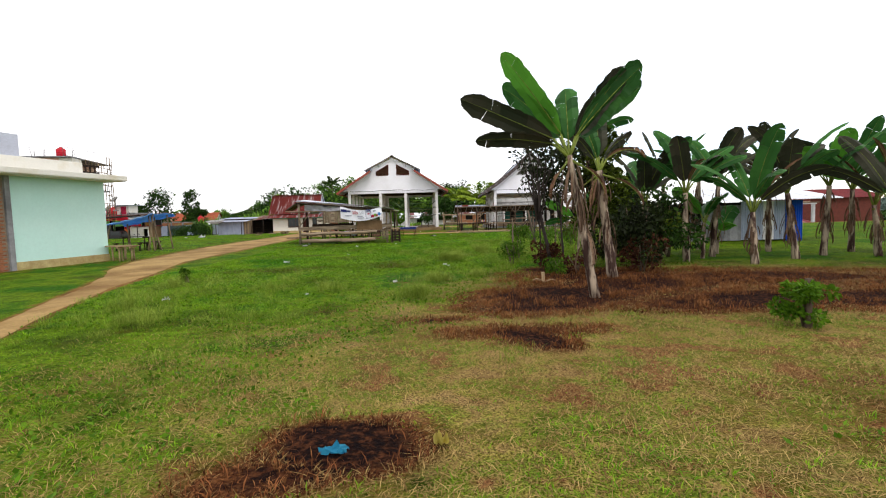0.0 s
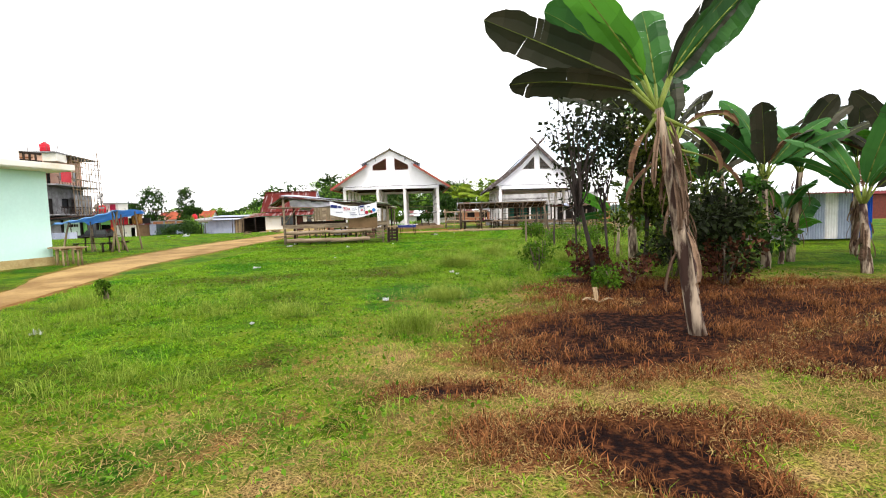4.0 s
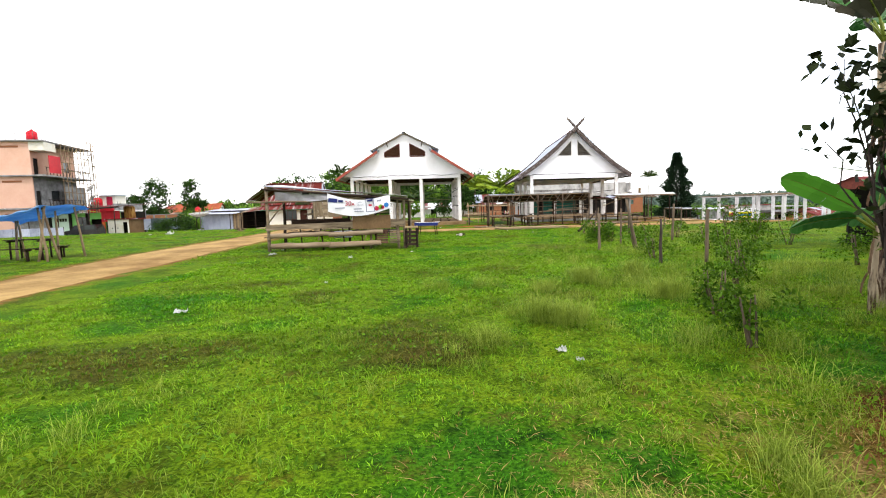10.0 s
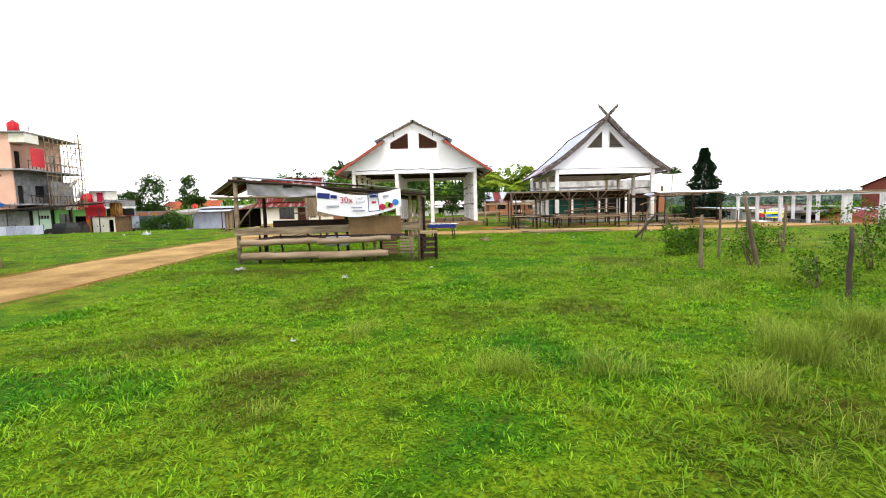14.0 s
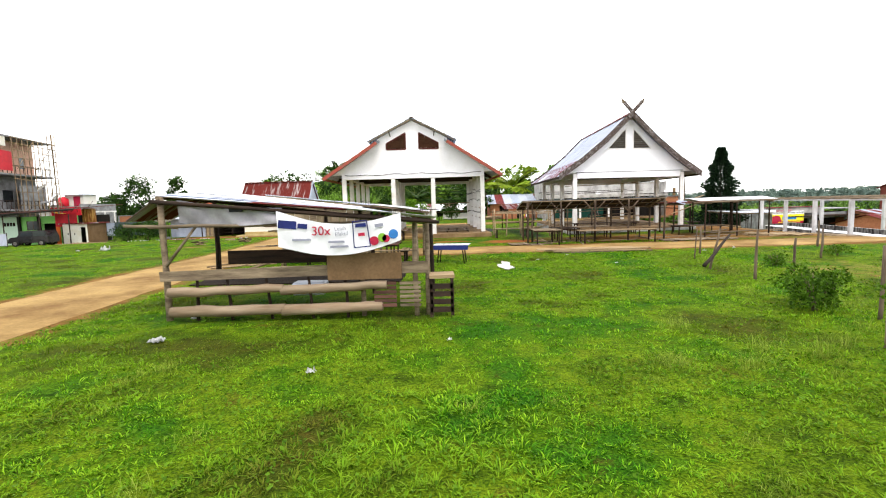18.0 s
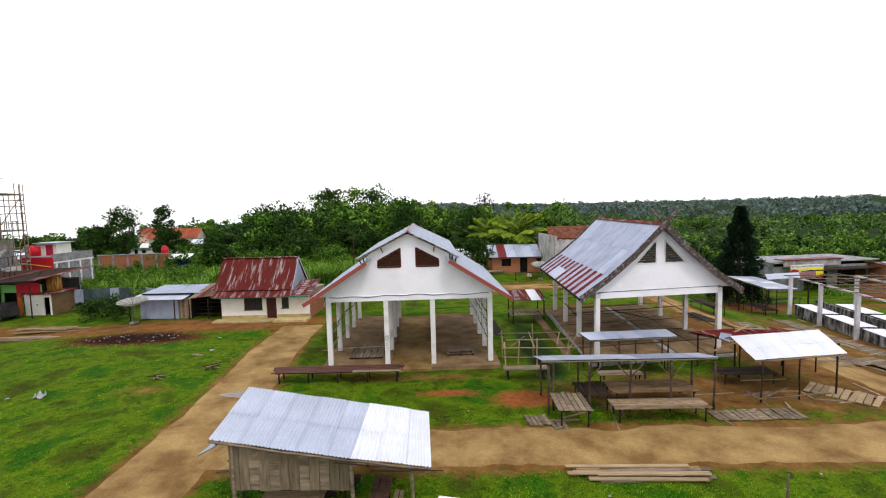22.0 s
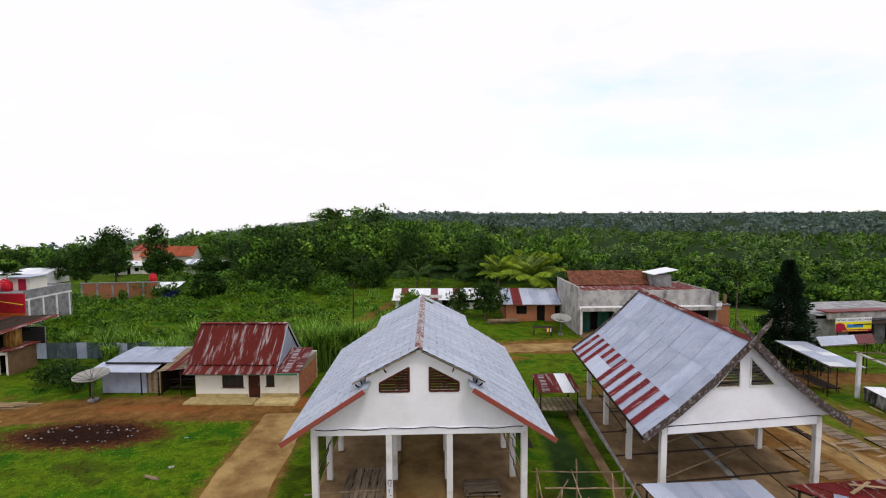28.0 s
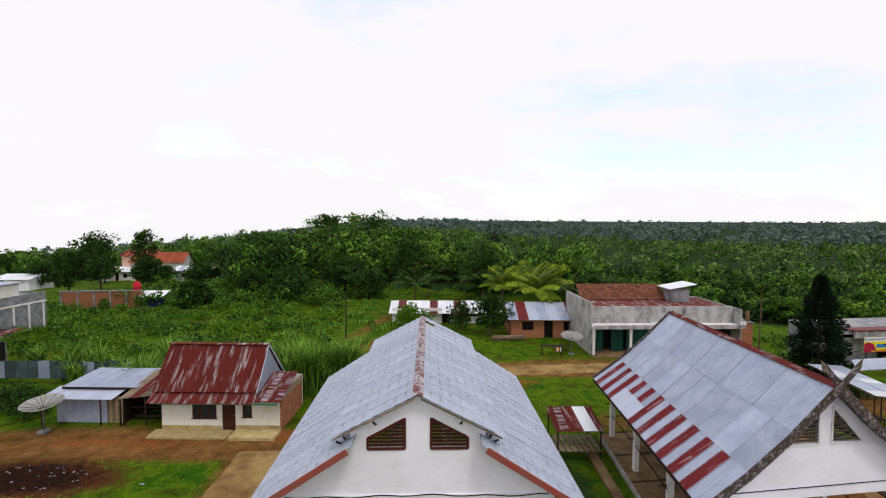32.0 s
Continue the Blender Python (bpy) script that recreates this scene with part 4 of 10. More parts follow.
# the lower and the raised upper roof, sheet by sheet
for s in (-1, 1):
    for i in range(16):
        y0, y1 = -0.92 + i * 0.815, -0.92 + (i + 1) * 0.815 + 0.04
        part("roof_sheet", sheet((s * 5.45, y0, 3.66), (s * 5.45, y1, 3.66), (s * 2.0, y1, 5.86), (s * 2.0, y0, 5.86), M_ROOF_DASH, waves=4, depth=0.012, step=10, name="roof_sheet"), M_ROOF_DASH, hall)
    for i in range(15):
        y0, y1 = -0.42 + i * 0.83, -0.42 + (i + 1) * 0.83 + 0.04
        if s > 0 and i == 13:
            part("roof_sheet", sheet((s * 2.78, y0, 5.85), (s * 2.78, y1, 5.85), (s * 0.62, y1, 6.94), (s * 0.62, y0, 6.94), M_ROOF_DASH, waves=4, depth=0.012, step=6), M_ROOF_DASH, hall, "sheet slipped from the ridge")
            continue
        part("roof_sheet", sheet((s * 2.78, y0, 5.85), (s * 2.78, y1, 5.85), (s * 0.02, y1, 7.25), (s * 0.02, y0, 7.25), M_ROOF_DASH, waves=4, depth=0.012, step=8), M_ROOF_DASH, hall)
    part("fascia_board", beam((s * 5.5, -0.95, 3.58), (s * 2.15, -0.95, 5.72), 0.05, 0.2, bevel=0.006), M_FASCIA, hall, "faded red sloping fascia board")
    part("eave_board", beam((s * 5.47, -0.95, 3.58), (s * 5.47, 12.1, 3.58), 0.035, 0.15), M_FASCIA, hall)
    # Board coloured dark to paint in the shaded opening below the upper roof.
    part("monitor_board", box(s * 2.2 - 0.04, 0.1, 5.72, s * 2.2 + 0.04, 12.0, 6.0), M_WOOD_DARK, hall)
    for k, (yy, xx) in enumerate(((-0.5, 2.55), (-0.46, 1.4), (-0.2, 2.4))):
        zz = 7.2 - 0.51 * xx - 0.06
        part("bracket", pole((s * xx, yy, zz), (s * (xx - 0.05), 0.1, zz - 0.34), 0.035, 0.03, 5, 2, 0.02), M_WOOD_DARK, hall)
    part("verge_board", beam((s * 2.7, -0.4, 5.83), (s * 0.1, -0.4, 7.14), 0.03, 0.05), M_WOOD_GREY, hall)
for i in range(9):
    y0 = -0.46 + i * 1.37
    rb = bmesh.new()
    for s in (-1, 1):
        beam((s * 0.085, y0, 7.285), (s * 0.085, y0 + 1.4, 7.285), 0.19, 0.012, rb, up=(s * 0.45, 0, 0.9))
    pole((0, y0, 7.32), (0, y0 + 1.4, 7.32), 0.035, n=6, bm=rb)
    part("ridge_cap", rb, M_RIDGE, hall, "rusty ridge capping")
pts = [Vector((-4.3 + 8.6 * t, -0.16, 3.84 - 0.10 * math.sin(t * math.pi * 3) * 0.25 - 0.03 * math.sin(t * 31))) for t in np.linspace(0, 1, 26)]
part("cable", tube(pts, 0.018), M_WIRE, hall, "sagging black cable along the beam")
for s, nm in ((-1, "left"), (1, "right")):
    part("floor_slab", box(s * 1.12, -0.55, -0.35, s * 4.85, 12.0, 0.0, bevel=0.02), M_CONC, hall, "raised dusty concrete floor slab")
part("aisle_floor", box(-1.12, -0.6, -0.35, 1.12, 12.0, -0.12), M_ROAD, hall, "sunken earth aisle")
for s in (-1, 1):
    for cy in H1_ROWS:
        part("plinth", box(s * 4.37 - 0.2, cy - 0.2, 0.0, s * 4.37 + 0.2, cy + 0.2, 0.06, bevel=0.01), M_CONC, hall)
for x0, z0, x1, z1, yy in ((-4.9, 0.85, -1.2, 0.95, 0.2), (-4.5, 1.45, -4.3, 1.5, 0.0), (1.3, 1.9, 4.4, 1.95, 8.5), (1.3, 1.2, 4.4, 1.25, 8.5)):
    part("rail", pole((x0, yy, z0), (x1, yy + 0.15, z1), 0.03, 0.025, 6, 3, 0.02), M_BAMBOO, hall)
for cy0, cy1 in ((0, 2.8), (2.8, 5.6), (5.6, 8.4)):
    for z in (0.9, 1.6):
        part("rail", pole((-4.4, cy0, z), (-4.4, cy1, z + 0.05), 0.03, 0.025, 6, 3, 0.02), M_BAMBOO, hall)
        part("rail", pole((4.4, cy0, z - 0.1), (4.4, cy1, z), 0.03, 0.025, 6, 3, 0.02), M_BAMBOO, hall)


def pallet(x, y, turn, w, d, z, label, n=6):
    p = thing("plank_platform", label, "platform", (x, y, z), turn, group="loose plank platforms")
    for k in range(n):
        part("plank", beam((-w / 2 + 0.04 * random.random(), -d / 2 + d * (k + 0.5) / n, 0.12), (w / 2 - 0.05 * random.random(), -d / 2 + d * (k + 0.5) / n, 0.12), d / n * 0.88, 0.03, wob=0.008), M_WOOD_GREY, p)
    for xx in (-w / 2 + 0.15, 0, w / 2 - 0.15):
        part("bearer", box(xx - 0.04, -d / 2, 0.0, xx + 0.04, d / 2, 0.105), M_WOOD_DARK, p)
    return p


for cy0, cy1 in zip(H1_ROWS, H1_ROWS[1:]):
    for cx, zs in ((4.25, (1.3, 2.1, 2.6, 2.75)), (-4.25, (1.9, 2.2))):
        for z in zs:
            part("hanging_cable", pole((cx, cy0, z), (cx, cy1, z + random.uniform(-0.15, 0.15)), 0.022, 0.02, 5, 6, 0.05), M_WIRE, hall)
for z in (2.2, 2.75, 3.05, 3.3):
    part("hanging_cable", pole((1.24, 11.2, z), (4.3, 11.2, z - 0.1), 0.022, 0.02, 5, 6, 0.06), M_WIRE, hall)
for dx, z, w, h in ((-0.05, 1.62, 0.14, 0.03), (-0.07, 1.42, 0.03, 0.2), (0.05, 1.42, 0.03, 0.2), (-0.02, 1.36, 0.1, 0.025), (-0.03, 1.1, 0.03, 0.16), (0.02, 0.95, 0.06, 0.03)):
    part("paint_mark", box(-1.28 + dx, -0.158, z, -1.28 + dx + w, -0.15, z + h), M_INK, hall)
pallet(-7.45, 52.2, 93, 2.6, 1.9, 0.0, "low grey plank platform lying on the hall floor", 5)
pallet(-2.0, 51.9, 3, 1.7, 1.3, 0.0, "low grey plank pallet on the hall floor", 5)
pallet(-2.0, 51.7, 5, 1.5, 0.8, 0.135, "short stack of grey planks on a pallet", 4)

# ---------------------------------------------------------------- market hall with crossed finials
U, V = Vector((math.cos(radians(9)), math.sin(radians(9)), 0)), Vector((math.sin(radians(1.3)), math.cos(radians(1.3)), 0))
SHEAR = Matrix(((U.x, V.x, 0, 0), (U.y, V.y, 0, 0), (0, 0, 1, 0), (0, 0, 0, 1)))
hall2 = thing("market_hall", "open white market hall with crossed roof finials and patched zinc roof", "market hall", (9.33, 51.35, 0))


def part2(name, bm, material, label="", parent=None):
    me = bm if isinstance(bm, bpy.types.Mesh) else mesh_of(name, bm, material)
    me.transform(SHEAR)
    return part(name, me, material, parent or hall2, label)


H2_ROWS = [0.0, 4.1, 8.1, 12.0]
for cy in H2_ROWS:
    for cx in (-3.72, 3.72):
        part2("column", box(cx - 0.14, cy - 0.14, -0.35, cx + 0.14, cy + 0.14, 3.25, bevel=0.015), M_WHITE_DIRTY)
for cx in (-3.72, 3.72):
    part2("tie_beam", box(cx - 0.13, -0.14, 3.25, cx + 0.13, 12.1, 3.55, bevel=0.01), M_WHITE_DIRTY)
PROFILE = [(0.0, 7.3), (1.6, 5.78), (3.2, 4.5), (4.85, 3.42)]


def prof(x):
    return float(np.interp(abs(x), [p[0] for p in PROFILE], [p[1] for p in PROFILE]))


for cy in (0.0, 12.0):
    part2("gable_beam", box(-3.58, cy - 0.15, 3.25, 3.58, cy + 0.15, 3.6, bevel=0.01), M_WHITE)
    polys = [[(-4.35, 3.6), (4.35, 3.6), (3.2, 4.38), (2.45, 5.0), (-2.45, 5.0), (-3.2, 4.38)],
             [(-0.25, 5.0), (0.25, 5.0), (0.25, 6.9), (0, 7.12), (-0.25, 6.9)]]
    for s in (-1, 1):
        polys.append([(s * 2.45, 5.0), (s * 1.5, 5.0), (s * 1.5, 5.75)])
        polys.append([(s * 1.5, 5.12), (s * 0.25, 6.42), (s * 0.25, 6.9), (s * 1.5, 5.75)])
        polys.append([(s * 1.5, 5.0), (s * 0.25, 5.0), (s * 0.25, 5.1), (s * 1.5, 5.1)])
    for p in polys:
        part2("gable_wall", poly([(x, cy - 0.08, z) for x, z in p], 0.16, (0, 1, 0)), M_WHITE)
    for s in (-1, 1):
        a, b = (-1.5, -0.25) if s < 0 else (0.25, 1.5)
        louvre_window(hall2, a, b, 5.1, 5.12 if s < 0 else 6.42, 6.42 if s < 0 else 5.12, cy, M_WHITE_DIRTY, M_LOUVRE_GREY, SHEAR, 9)
part2("cable", pole((-3.7, -0.17, 3.62), (3.7, -0.17, 3.66), 0.018, n=5), M_WIRE)
for k, ((xa, za), (xb, zb)) in enumerate(zip(PROFILE[::-1], PROFILE[::-1][1:])):
    for s in (-1, 1):
        n = 24 if k == 0 else 11
        w = 12.96 / n
        for i in range(n):
            y0, y1 = -0.58 + i * w, -0.58 + (i + 1) * w + 0.04
            zo = 0.014 * k
            lower, upper = (s * xa, za + zo), (s * (xb - 0.03), zb + zo + 0.02)
            runs = [(lower, upper, M_ZINC)]
            if k == 0 and s < 0 and 2 <= i <= 22:
                half = ((lower[0] + upper[0]) / 2, (lower[1] + upper[1]) / 2)
                if 13 <= i <= 17:
                    runs = [(lower, half, M_ZINC_BLUE), (half, upper, M_ZINC if i % 2 else M_RUST_RED)]
                elif i % 2 == 0:
                    runs = [(lower, half, M_RUST_RED), (half, upper, M_RUST_RED)]
            for (x0, z0), (x1, z1), m in runs:
                part2("roof_sheet", sheet((x0, y0, z0), (x0, y1, z0), (x1, y1, z1), (x1, y0, z1), m, waves=6 if k == 0 else 9, depth=0.010, jag=0.03), m, "dark red rusted roof sheet" if m is M_RUST_RED else "")
for s in (-1, 1):
    for yy in (-0.62, 12.36):
        for dz, w in ((0.02, 0.24), (-0.18, 0.12)):
            bb = bmesh.new()
            for (xa, za), (xb, zb) in zip(PROFILE, PROFILE[1:]):
                beam((s * xa, yy + (0.03 if w < 0.2 else 0), za + dz), (s * (xb + 0.02), yy + (0.03 if w < 0.2 else 0), zb + dz), 0.05, w, bb, wob=0.008)
            part2("barge_board", bb, M_LICHEN, "lichen-mottled dark carved barge board")
    part2("finial", beam((s * -0.3, -0.64 - 0.03 * s, 7.02), (s * 0.62, -0.64 - 0.03 * s, 7.98), 0.05, 0.22, bevel=0.01), M_LICHEN, "crossed wooden horn finial")
    part2("finial_tip", poly([(s * 0.5, -0.66, 7.95), (s * 0.72, -0.66, 7.88), (s * 0.78, -0.66, 8.22)], 0.05, (0, 1, 0)), M_WOOD_GREY)
    part2("eave_board", beam((s * 4.85, -0.6, 3.33), (s * 4.85, 12.35, 3.33), 0.03, 0.14), M_WOOD_DARK)
for i in range(9):
    y0 = -0.6 + i * 1.42
    rb = bmesh.new()
    for s in (-1, 1):
        beam((s * 0.09, y0, 7.31), (s * 0.09, y0 + 1.46, 7.31), 0.2, 0.012, rb, up=(s * 0.7, 0, 0.75))
    pole((0, y0, 7.37), (0, y0 + 1.46, 7.37), 0.035, n=6, bm=rb)
    part2("ridge_cap", rb, M_RUST, "rusty ridge capping")
for cy in H2_ROWS[1:-1]:
    part2("truss_tie", beam((-4.4, cy, 3.62), (4.4, cy, 3.62), 0.12, 0.16), M_WOOD_DARK)
    for s in (-1, 1):
        for (xa, za), (xb, zb) in zip(PROFILE, PROFILE[1:]):
            part2("rafter", beam((s * xa, cy, za - 0.16), (s * xb, cy, zb - 0.14), 0.1, 0.12), M_WOOD_DARK)
    part2("king_post", beam((0, cy, 3.6), (0, cy, 7.1), 0.1, 0.1), M_WOOD_DARK)
part2("foundation", box(-4.35, -1.0, -0.45, 4.35, 12.5, -0.08, bevel=0.02), M_CONC_STAIN, "stained raised foundation")
for i, (a, b) in enumerate(((-4.3, -2.2), (-2.12, 0.55), (1.0, 2.6), (2.68, 4.3))):
    for j in range(5):
        part2("floor_panel", box(a, -0.95 + j * 2.68, -0.08, b, -0.95 + (j + 1) * 2.68 - 0.06, 0.0, bevel=0.01), M_CONC, "dusty concrete floor panel")
for x0, y0, x1, y1, z in ((-2.9, 1.2, 1.9, 3.0, 0.55), (-2.8, 1.6, 2.1, 2.6, 0.5), (-1.5, 4.2, 2.6, 5.8, 0.65), (-3.5, 8.2, 3.5, 8.0, 0.9), (-3.5, 4.1, 3.6, 4.3, 2.9)):
    part2("rail", pole((x0, y0, z), (x1, y1, z + 0.1), 0.035, 0.025, 6, 4, 0.03), M_BAMBOO)
for x0, y0, x1, y1, z in ((-4.2, 4.1, 4.2, 4.0, 1.5), (-4.2, 8.1, 4.2, 8.2, 1.7), (-4.2, 8.1, 4.2, 8.0, 2.4), (-4.2, 12.0, 4.2, 12.1, 1.2), (-4.2, 12.0, 4.2, 12.0, 2.0), (-4.2, 12.1, 4.2, 12.0, 2.6), (-3.9, 4.0, -3.8, 12.0, 1.4), (3.8, 0.2, 3.9, 12.0, 2.2), (3.85, 0.1, 3.8, 8.0, 1.1), (-1.0, 5.0, 0.4, 2.6, 1.3)):
    part2("pole_rail", pole((x0, y0, z), (x1, y1, z + random.uniform(-0.1, 0.15)), 0.032, 0.024, 6, 4, 0.03), M_WOOD_DARK)
for j in range(5):
    part2("floor_joint", box(-4.3, -0.99 + j * 2.68 + 2.6, -0.004, 4.3, -0.99 + j * 2.68 + 2.74, 0.012), M_WOOD_DARK)


# ---------------------------------------------------------------- stalls, tables and racks
def gz(x, y):
    return float(ground_z(x, y))


def slat_table(x, y, w, d, h, label, n=9, material=None, leg=None, turn=0.0, along=True, name="market_table", group="market tables"):
    """A rough table: slats on two bearers and four legs."""
    material, leg = material or M_WOOD_GREY, leg or M_WOOD_DARK
    t = thing(name, label, "table", (x, y, gz(x, y)), turn, group=group)
    if along:
        for k in range(n):
            yy = -d / 2 + d * (k + 0.5) / n
            part("slat", beam((-w / 2 - random.uniform(0, 0.08), yy, h), (w / 2 + random.uniform(0, 0.08), yy, h), d / n * 0.86, 0.025, wob=0.01), material, t)
        for xx in (-w / 2 + 0.15, w / 2 - 0.15):
            part("bearer", beam((xx, -d / 2, h - 0.05), (xx, d / 2, h - 0.05), 0.06, 0.06), leg, t)
    else:
        for k in range(n):
            xx = -w / 2 + w * (k + 0.5) / n
            part("slat", beam((xx, -d / 2 - random.uniform(0, 0.06), h), (xx, d / 2 + random.uniform(0, 0.06), h), w / n * 0.86, 0.025, wob=0.01), material, t)
        for yy in (-d / 2 + 0.1, d / 2 - 0.1):
            part("bearer", beam((-w / 2, yy, h - 0.05), (w / 2, yy, h - 0.05), 0.06, 0.06), leg, t)
    for xx in (-w / 2 + 0.15, w / 2 - 0.15):
        for yy in (-d / 2 + 0.12, d / 2 - 0.12):
            part("leg", pole((xx, yy, -0.05), (xx + random.uniform(-0.03, 0.03), yy, h - 0.05), 0.035, 0.032, 6, 2, 0.01), leg, t)
    return t


def post(parent, x, y, top, r=0.05, material=None, lean=0.03, name="post"):
    a = Vector((x, y, gz(x, y) - 0.1)) - parent.location
    b = Vector((x + random.uniform(-lean, lean), y + random.uniform(-lean, lean), top)) - parent.location
    return part(name, pole(a, b, r, r * 0.9, 7, 4, 0.012), material or M_WOOD_GREY, parent)


def off(parent, *pts):
    return [Vector(p) - parent.location for p in pts]


def stall_roof(parent, corners, across, courses, pick, boards=0, **kw):
    sheet_roof(parent, off(parent, *corners), across, courses, pick, **kw)
    c = [Vector(p) for p in corners]
    # Added dark boards: the shade under the stall roof is put into their colour.
    for k in range(boards):
        u0, u1 = (k + 0.04) / boards, (k + 0.92) / boards
        d = Vector((0, 0, -0.045))
        q = off(parent, *[lerp4(c, u, v) + d for u, v in ((u0, 0.01), (u1, 0.01), (u1, 0.97), (u0, 0.97))])
        part("roof_board", poly(q, 0.015, (0, 0, -1)), M_WOOD_DARK, parent, "added dark board that paints shade under the roof sheets")
    for a, b in ((c[0], c[1]), (c[3], c[2]), ((c[0] + c[3]) / 2, (c[1] + c[2]) / 2)):
        d = Vector((0, 0, -0.07))
        part("purlin", pole(*off(parent, a + d, b + d), 0.035, 0.03, 6, 4, 0.015), M_WOOD_GREY, parent)
    for u in (0.05, 0.5, 0.95):
        d = Vector((0, 0, -0.13))
        part("rafter", pole(*off(parent, c[0].lerp(c[1], u) + d, c[3].lerp(c[2], u) + d), 0.04, 0.035, 6, 3, 0.01), M_WOOD_GREY, parent)


# the nearest stall, with the banner
st = thing("market_stall", "timber market stall with patched zinc roof, log rails and a banner", "market stall", (-5.4, 30.0, gz(-5.4, 30)), group="timber market stalls")
for x, y, z in ((-7.9, 28.8, 2.2), (-2.72, 28.85, 1.62), (-2.95, 28.8, 1.6), (-8.3, 31.7, 2.2), (-2.75, 31.1, 1.55), (-5.4, 31.5, 1.9), (-4.0, 28.85, 1.85), (-4.2, 31.2, 1.8)):
    post(st, x, y, z, 0.065 if x < -7 else 0.05, M_WOOD_DARK if y > 30 else M_WOOD_GREY, 0.02)
S1_ROOF = [(-8.1, 28.85, 2.23), (-4.2, 28.42, 1.86), (-4.42, 31.1, 1.86), (-8.36, 31.7, 2.36)]


def stall1_pick(i, j):
    if j == 0:
        return M_RED_SHEET if i >= 2 else M_ZINC_BLUE
    if j == 1:
        return M_ZINC if i < 2 else M_ZINC_BLUE
    return M_ZINC_NEW


sr = off(st, *S1_ROOF)
for j, (v0, v1) in enumerate(((0, 0.16), (0.13, 0.30), (0.27, 0.62), (0.58, 1.0))):
    for i in range(4):
        q = [lerp4(sr, u, v) + Vector((0, 0, 0.012 * j)) for u, v in ((i / 4, v0), ((i + 1) / 4 + 0.01, v0), ((i + 1) / 4 + 0.01, v1), (i / 4, v1))]
        m = stall1_pick(i, j)
        part("roof_sheet", sheet(q[1], q[2], q[3], q[0], m, waves=max(3, int(16 * (v1 - v0))), rows=2, depth=0.012), m, st, "dark red roof sheet" if m is M_RED_SHEET else "")
sr2 = off(st, (-4.25, 28.4, 1.87), (-2.5, 28.42, 1.66), (-2.82, 31.42, 1.54), (-4.5, 31.12, 1.87))
for (v0, v1), m in zip(((0, 0.36), (0.32, 0.5), (0.46, 0.86), (0.8, 1.0)), (M_TARP_GREY, M_ZINC_NEW, M_ZINC, M_RED_SHEET)):
    q = [lerp4(sr2, u, v) + Vector((0, 0, 0.02)) for u, v in ((0, v0), (1, v0), (1, v1), (0, v1))]
    part("roof_sheet", sheet(q[1], q[2], q[3], q[0], M_ZINC_NEW if m is M_TARP_GREY else m, waves=7, rows=3, depth=0.012), m, st)
for a, b in (((-7.95, 28.85, 2.1), (-2.5, 28.6, 1.56)), ((-8.3, 31.6, 2.2), (-2.8, 31.2, 1.45)), ((-8.1, 28.7, 1.62), (-3.9, 28.75, 1.60)), ((-7.9, 28.7, 2.18), (-8.3, 31.8, 2.18)), ((-2.7, 28.7, 1.6), (-2.7, 31.2, 1.55)), ((-8.7, 28.85, 1.66), (-7.6, 28.8, 1.6))):
    part("roof_pole", pole(*off(st, a, b), 0.035, 0.03, 6, 5, 0.012), M_WOOD_GREY, st)
for a, b, r in (((-8.05, 28.72, 2.12), (-2.45, 28.4, 1.58), 0.04), ((-7.9, 28.75, 2.08), (-2.6, 28.5, 1.62), 0.03), ((-7.9, 30.0, 2.16), (-2.7, 29.9, 1.5), 0.035)):
    part("eaves_pole", pole(*off(st, a, b), r, r * 0.85, 7, 6, 0.01), M_WOOD_DARK, st, "dark weathered eaves pole")
part("brace", pole(*off(st, (-7.85, 28.75, 0.85), (-7.2, 28.75, 1.62)), 0.03, 0.025, 6, 2, 0.01), M_WOOD_GREY, st)
q = off(st, (-8.65, 28.85, 1.74), (-8.9, 30.8, 1.74), (-8.2, 31.6, 2.2), (-8.05, 28.8, 2.12))
part("awning", sheet(*q, M_RUST_MILD, waves=12, depth=0.018), M_RUST_MILD, st, "rusty side awning")
for z, x0, x1, r, y in ((-0.05, -7.75, -3.6, 0.11, 28.62), (0.34, -7.75, -3.5, 0.09, 28.6)):
    for a, b in ((x0, -5.5), (-5.55, x1)):
        part("log_rail", pole(*off(st, (a, y, z), (b, y, z + random.uniform(0.0, 0.06))), r, r * 0.9, 9, 7, 0.015), M_LOG, st, "debarked log rail")
part("plank_rail", beam(*off(st, (-7.95, 28.68, 0.66), (-4.6, 28.68, 0.7)), 0.035, 0.19, wob=0.01), M_WOOD_GREY, st)
part("board", box(-4.62 + 5.4, 28.55 - 30, 0.52 - gz(-5.4, 30) * 1, -3.2 + 5.4, 28.6 - 30, 1.02 - gz(-5.4, 30) * 1), M_BROWN_BOARD, st, "brown plywood board")
part("plank_rail", beam(*off(st, (-3.3, 28.65, 0.72), (-2.7, 28.65, 0.72)), 0.03, 0.22), M_WOOD_GREY, st)
for k in range(6):
    z = 0.0 + k * 0.085
    part("crate_slat", beam(*off(st, (-3.75, 28.6, z), (-3.32, 28.6, z)), 0.02, 0.06), M_PLANK_RED, st)
    part("crate_slat", beam(*off(st, (-3.25, 28.58, z), (-2.85, 28.58, z)), 0.02, 0.05), M_WOOD_GREY, st)
part("back_board", beam(*off(st, (-7.9, 31.4, 0.72), (-5.3, 31.3, 0.72)), 0.03, 0.34), M_WOOD_DARK, st)
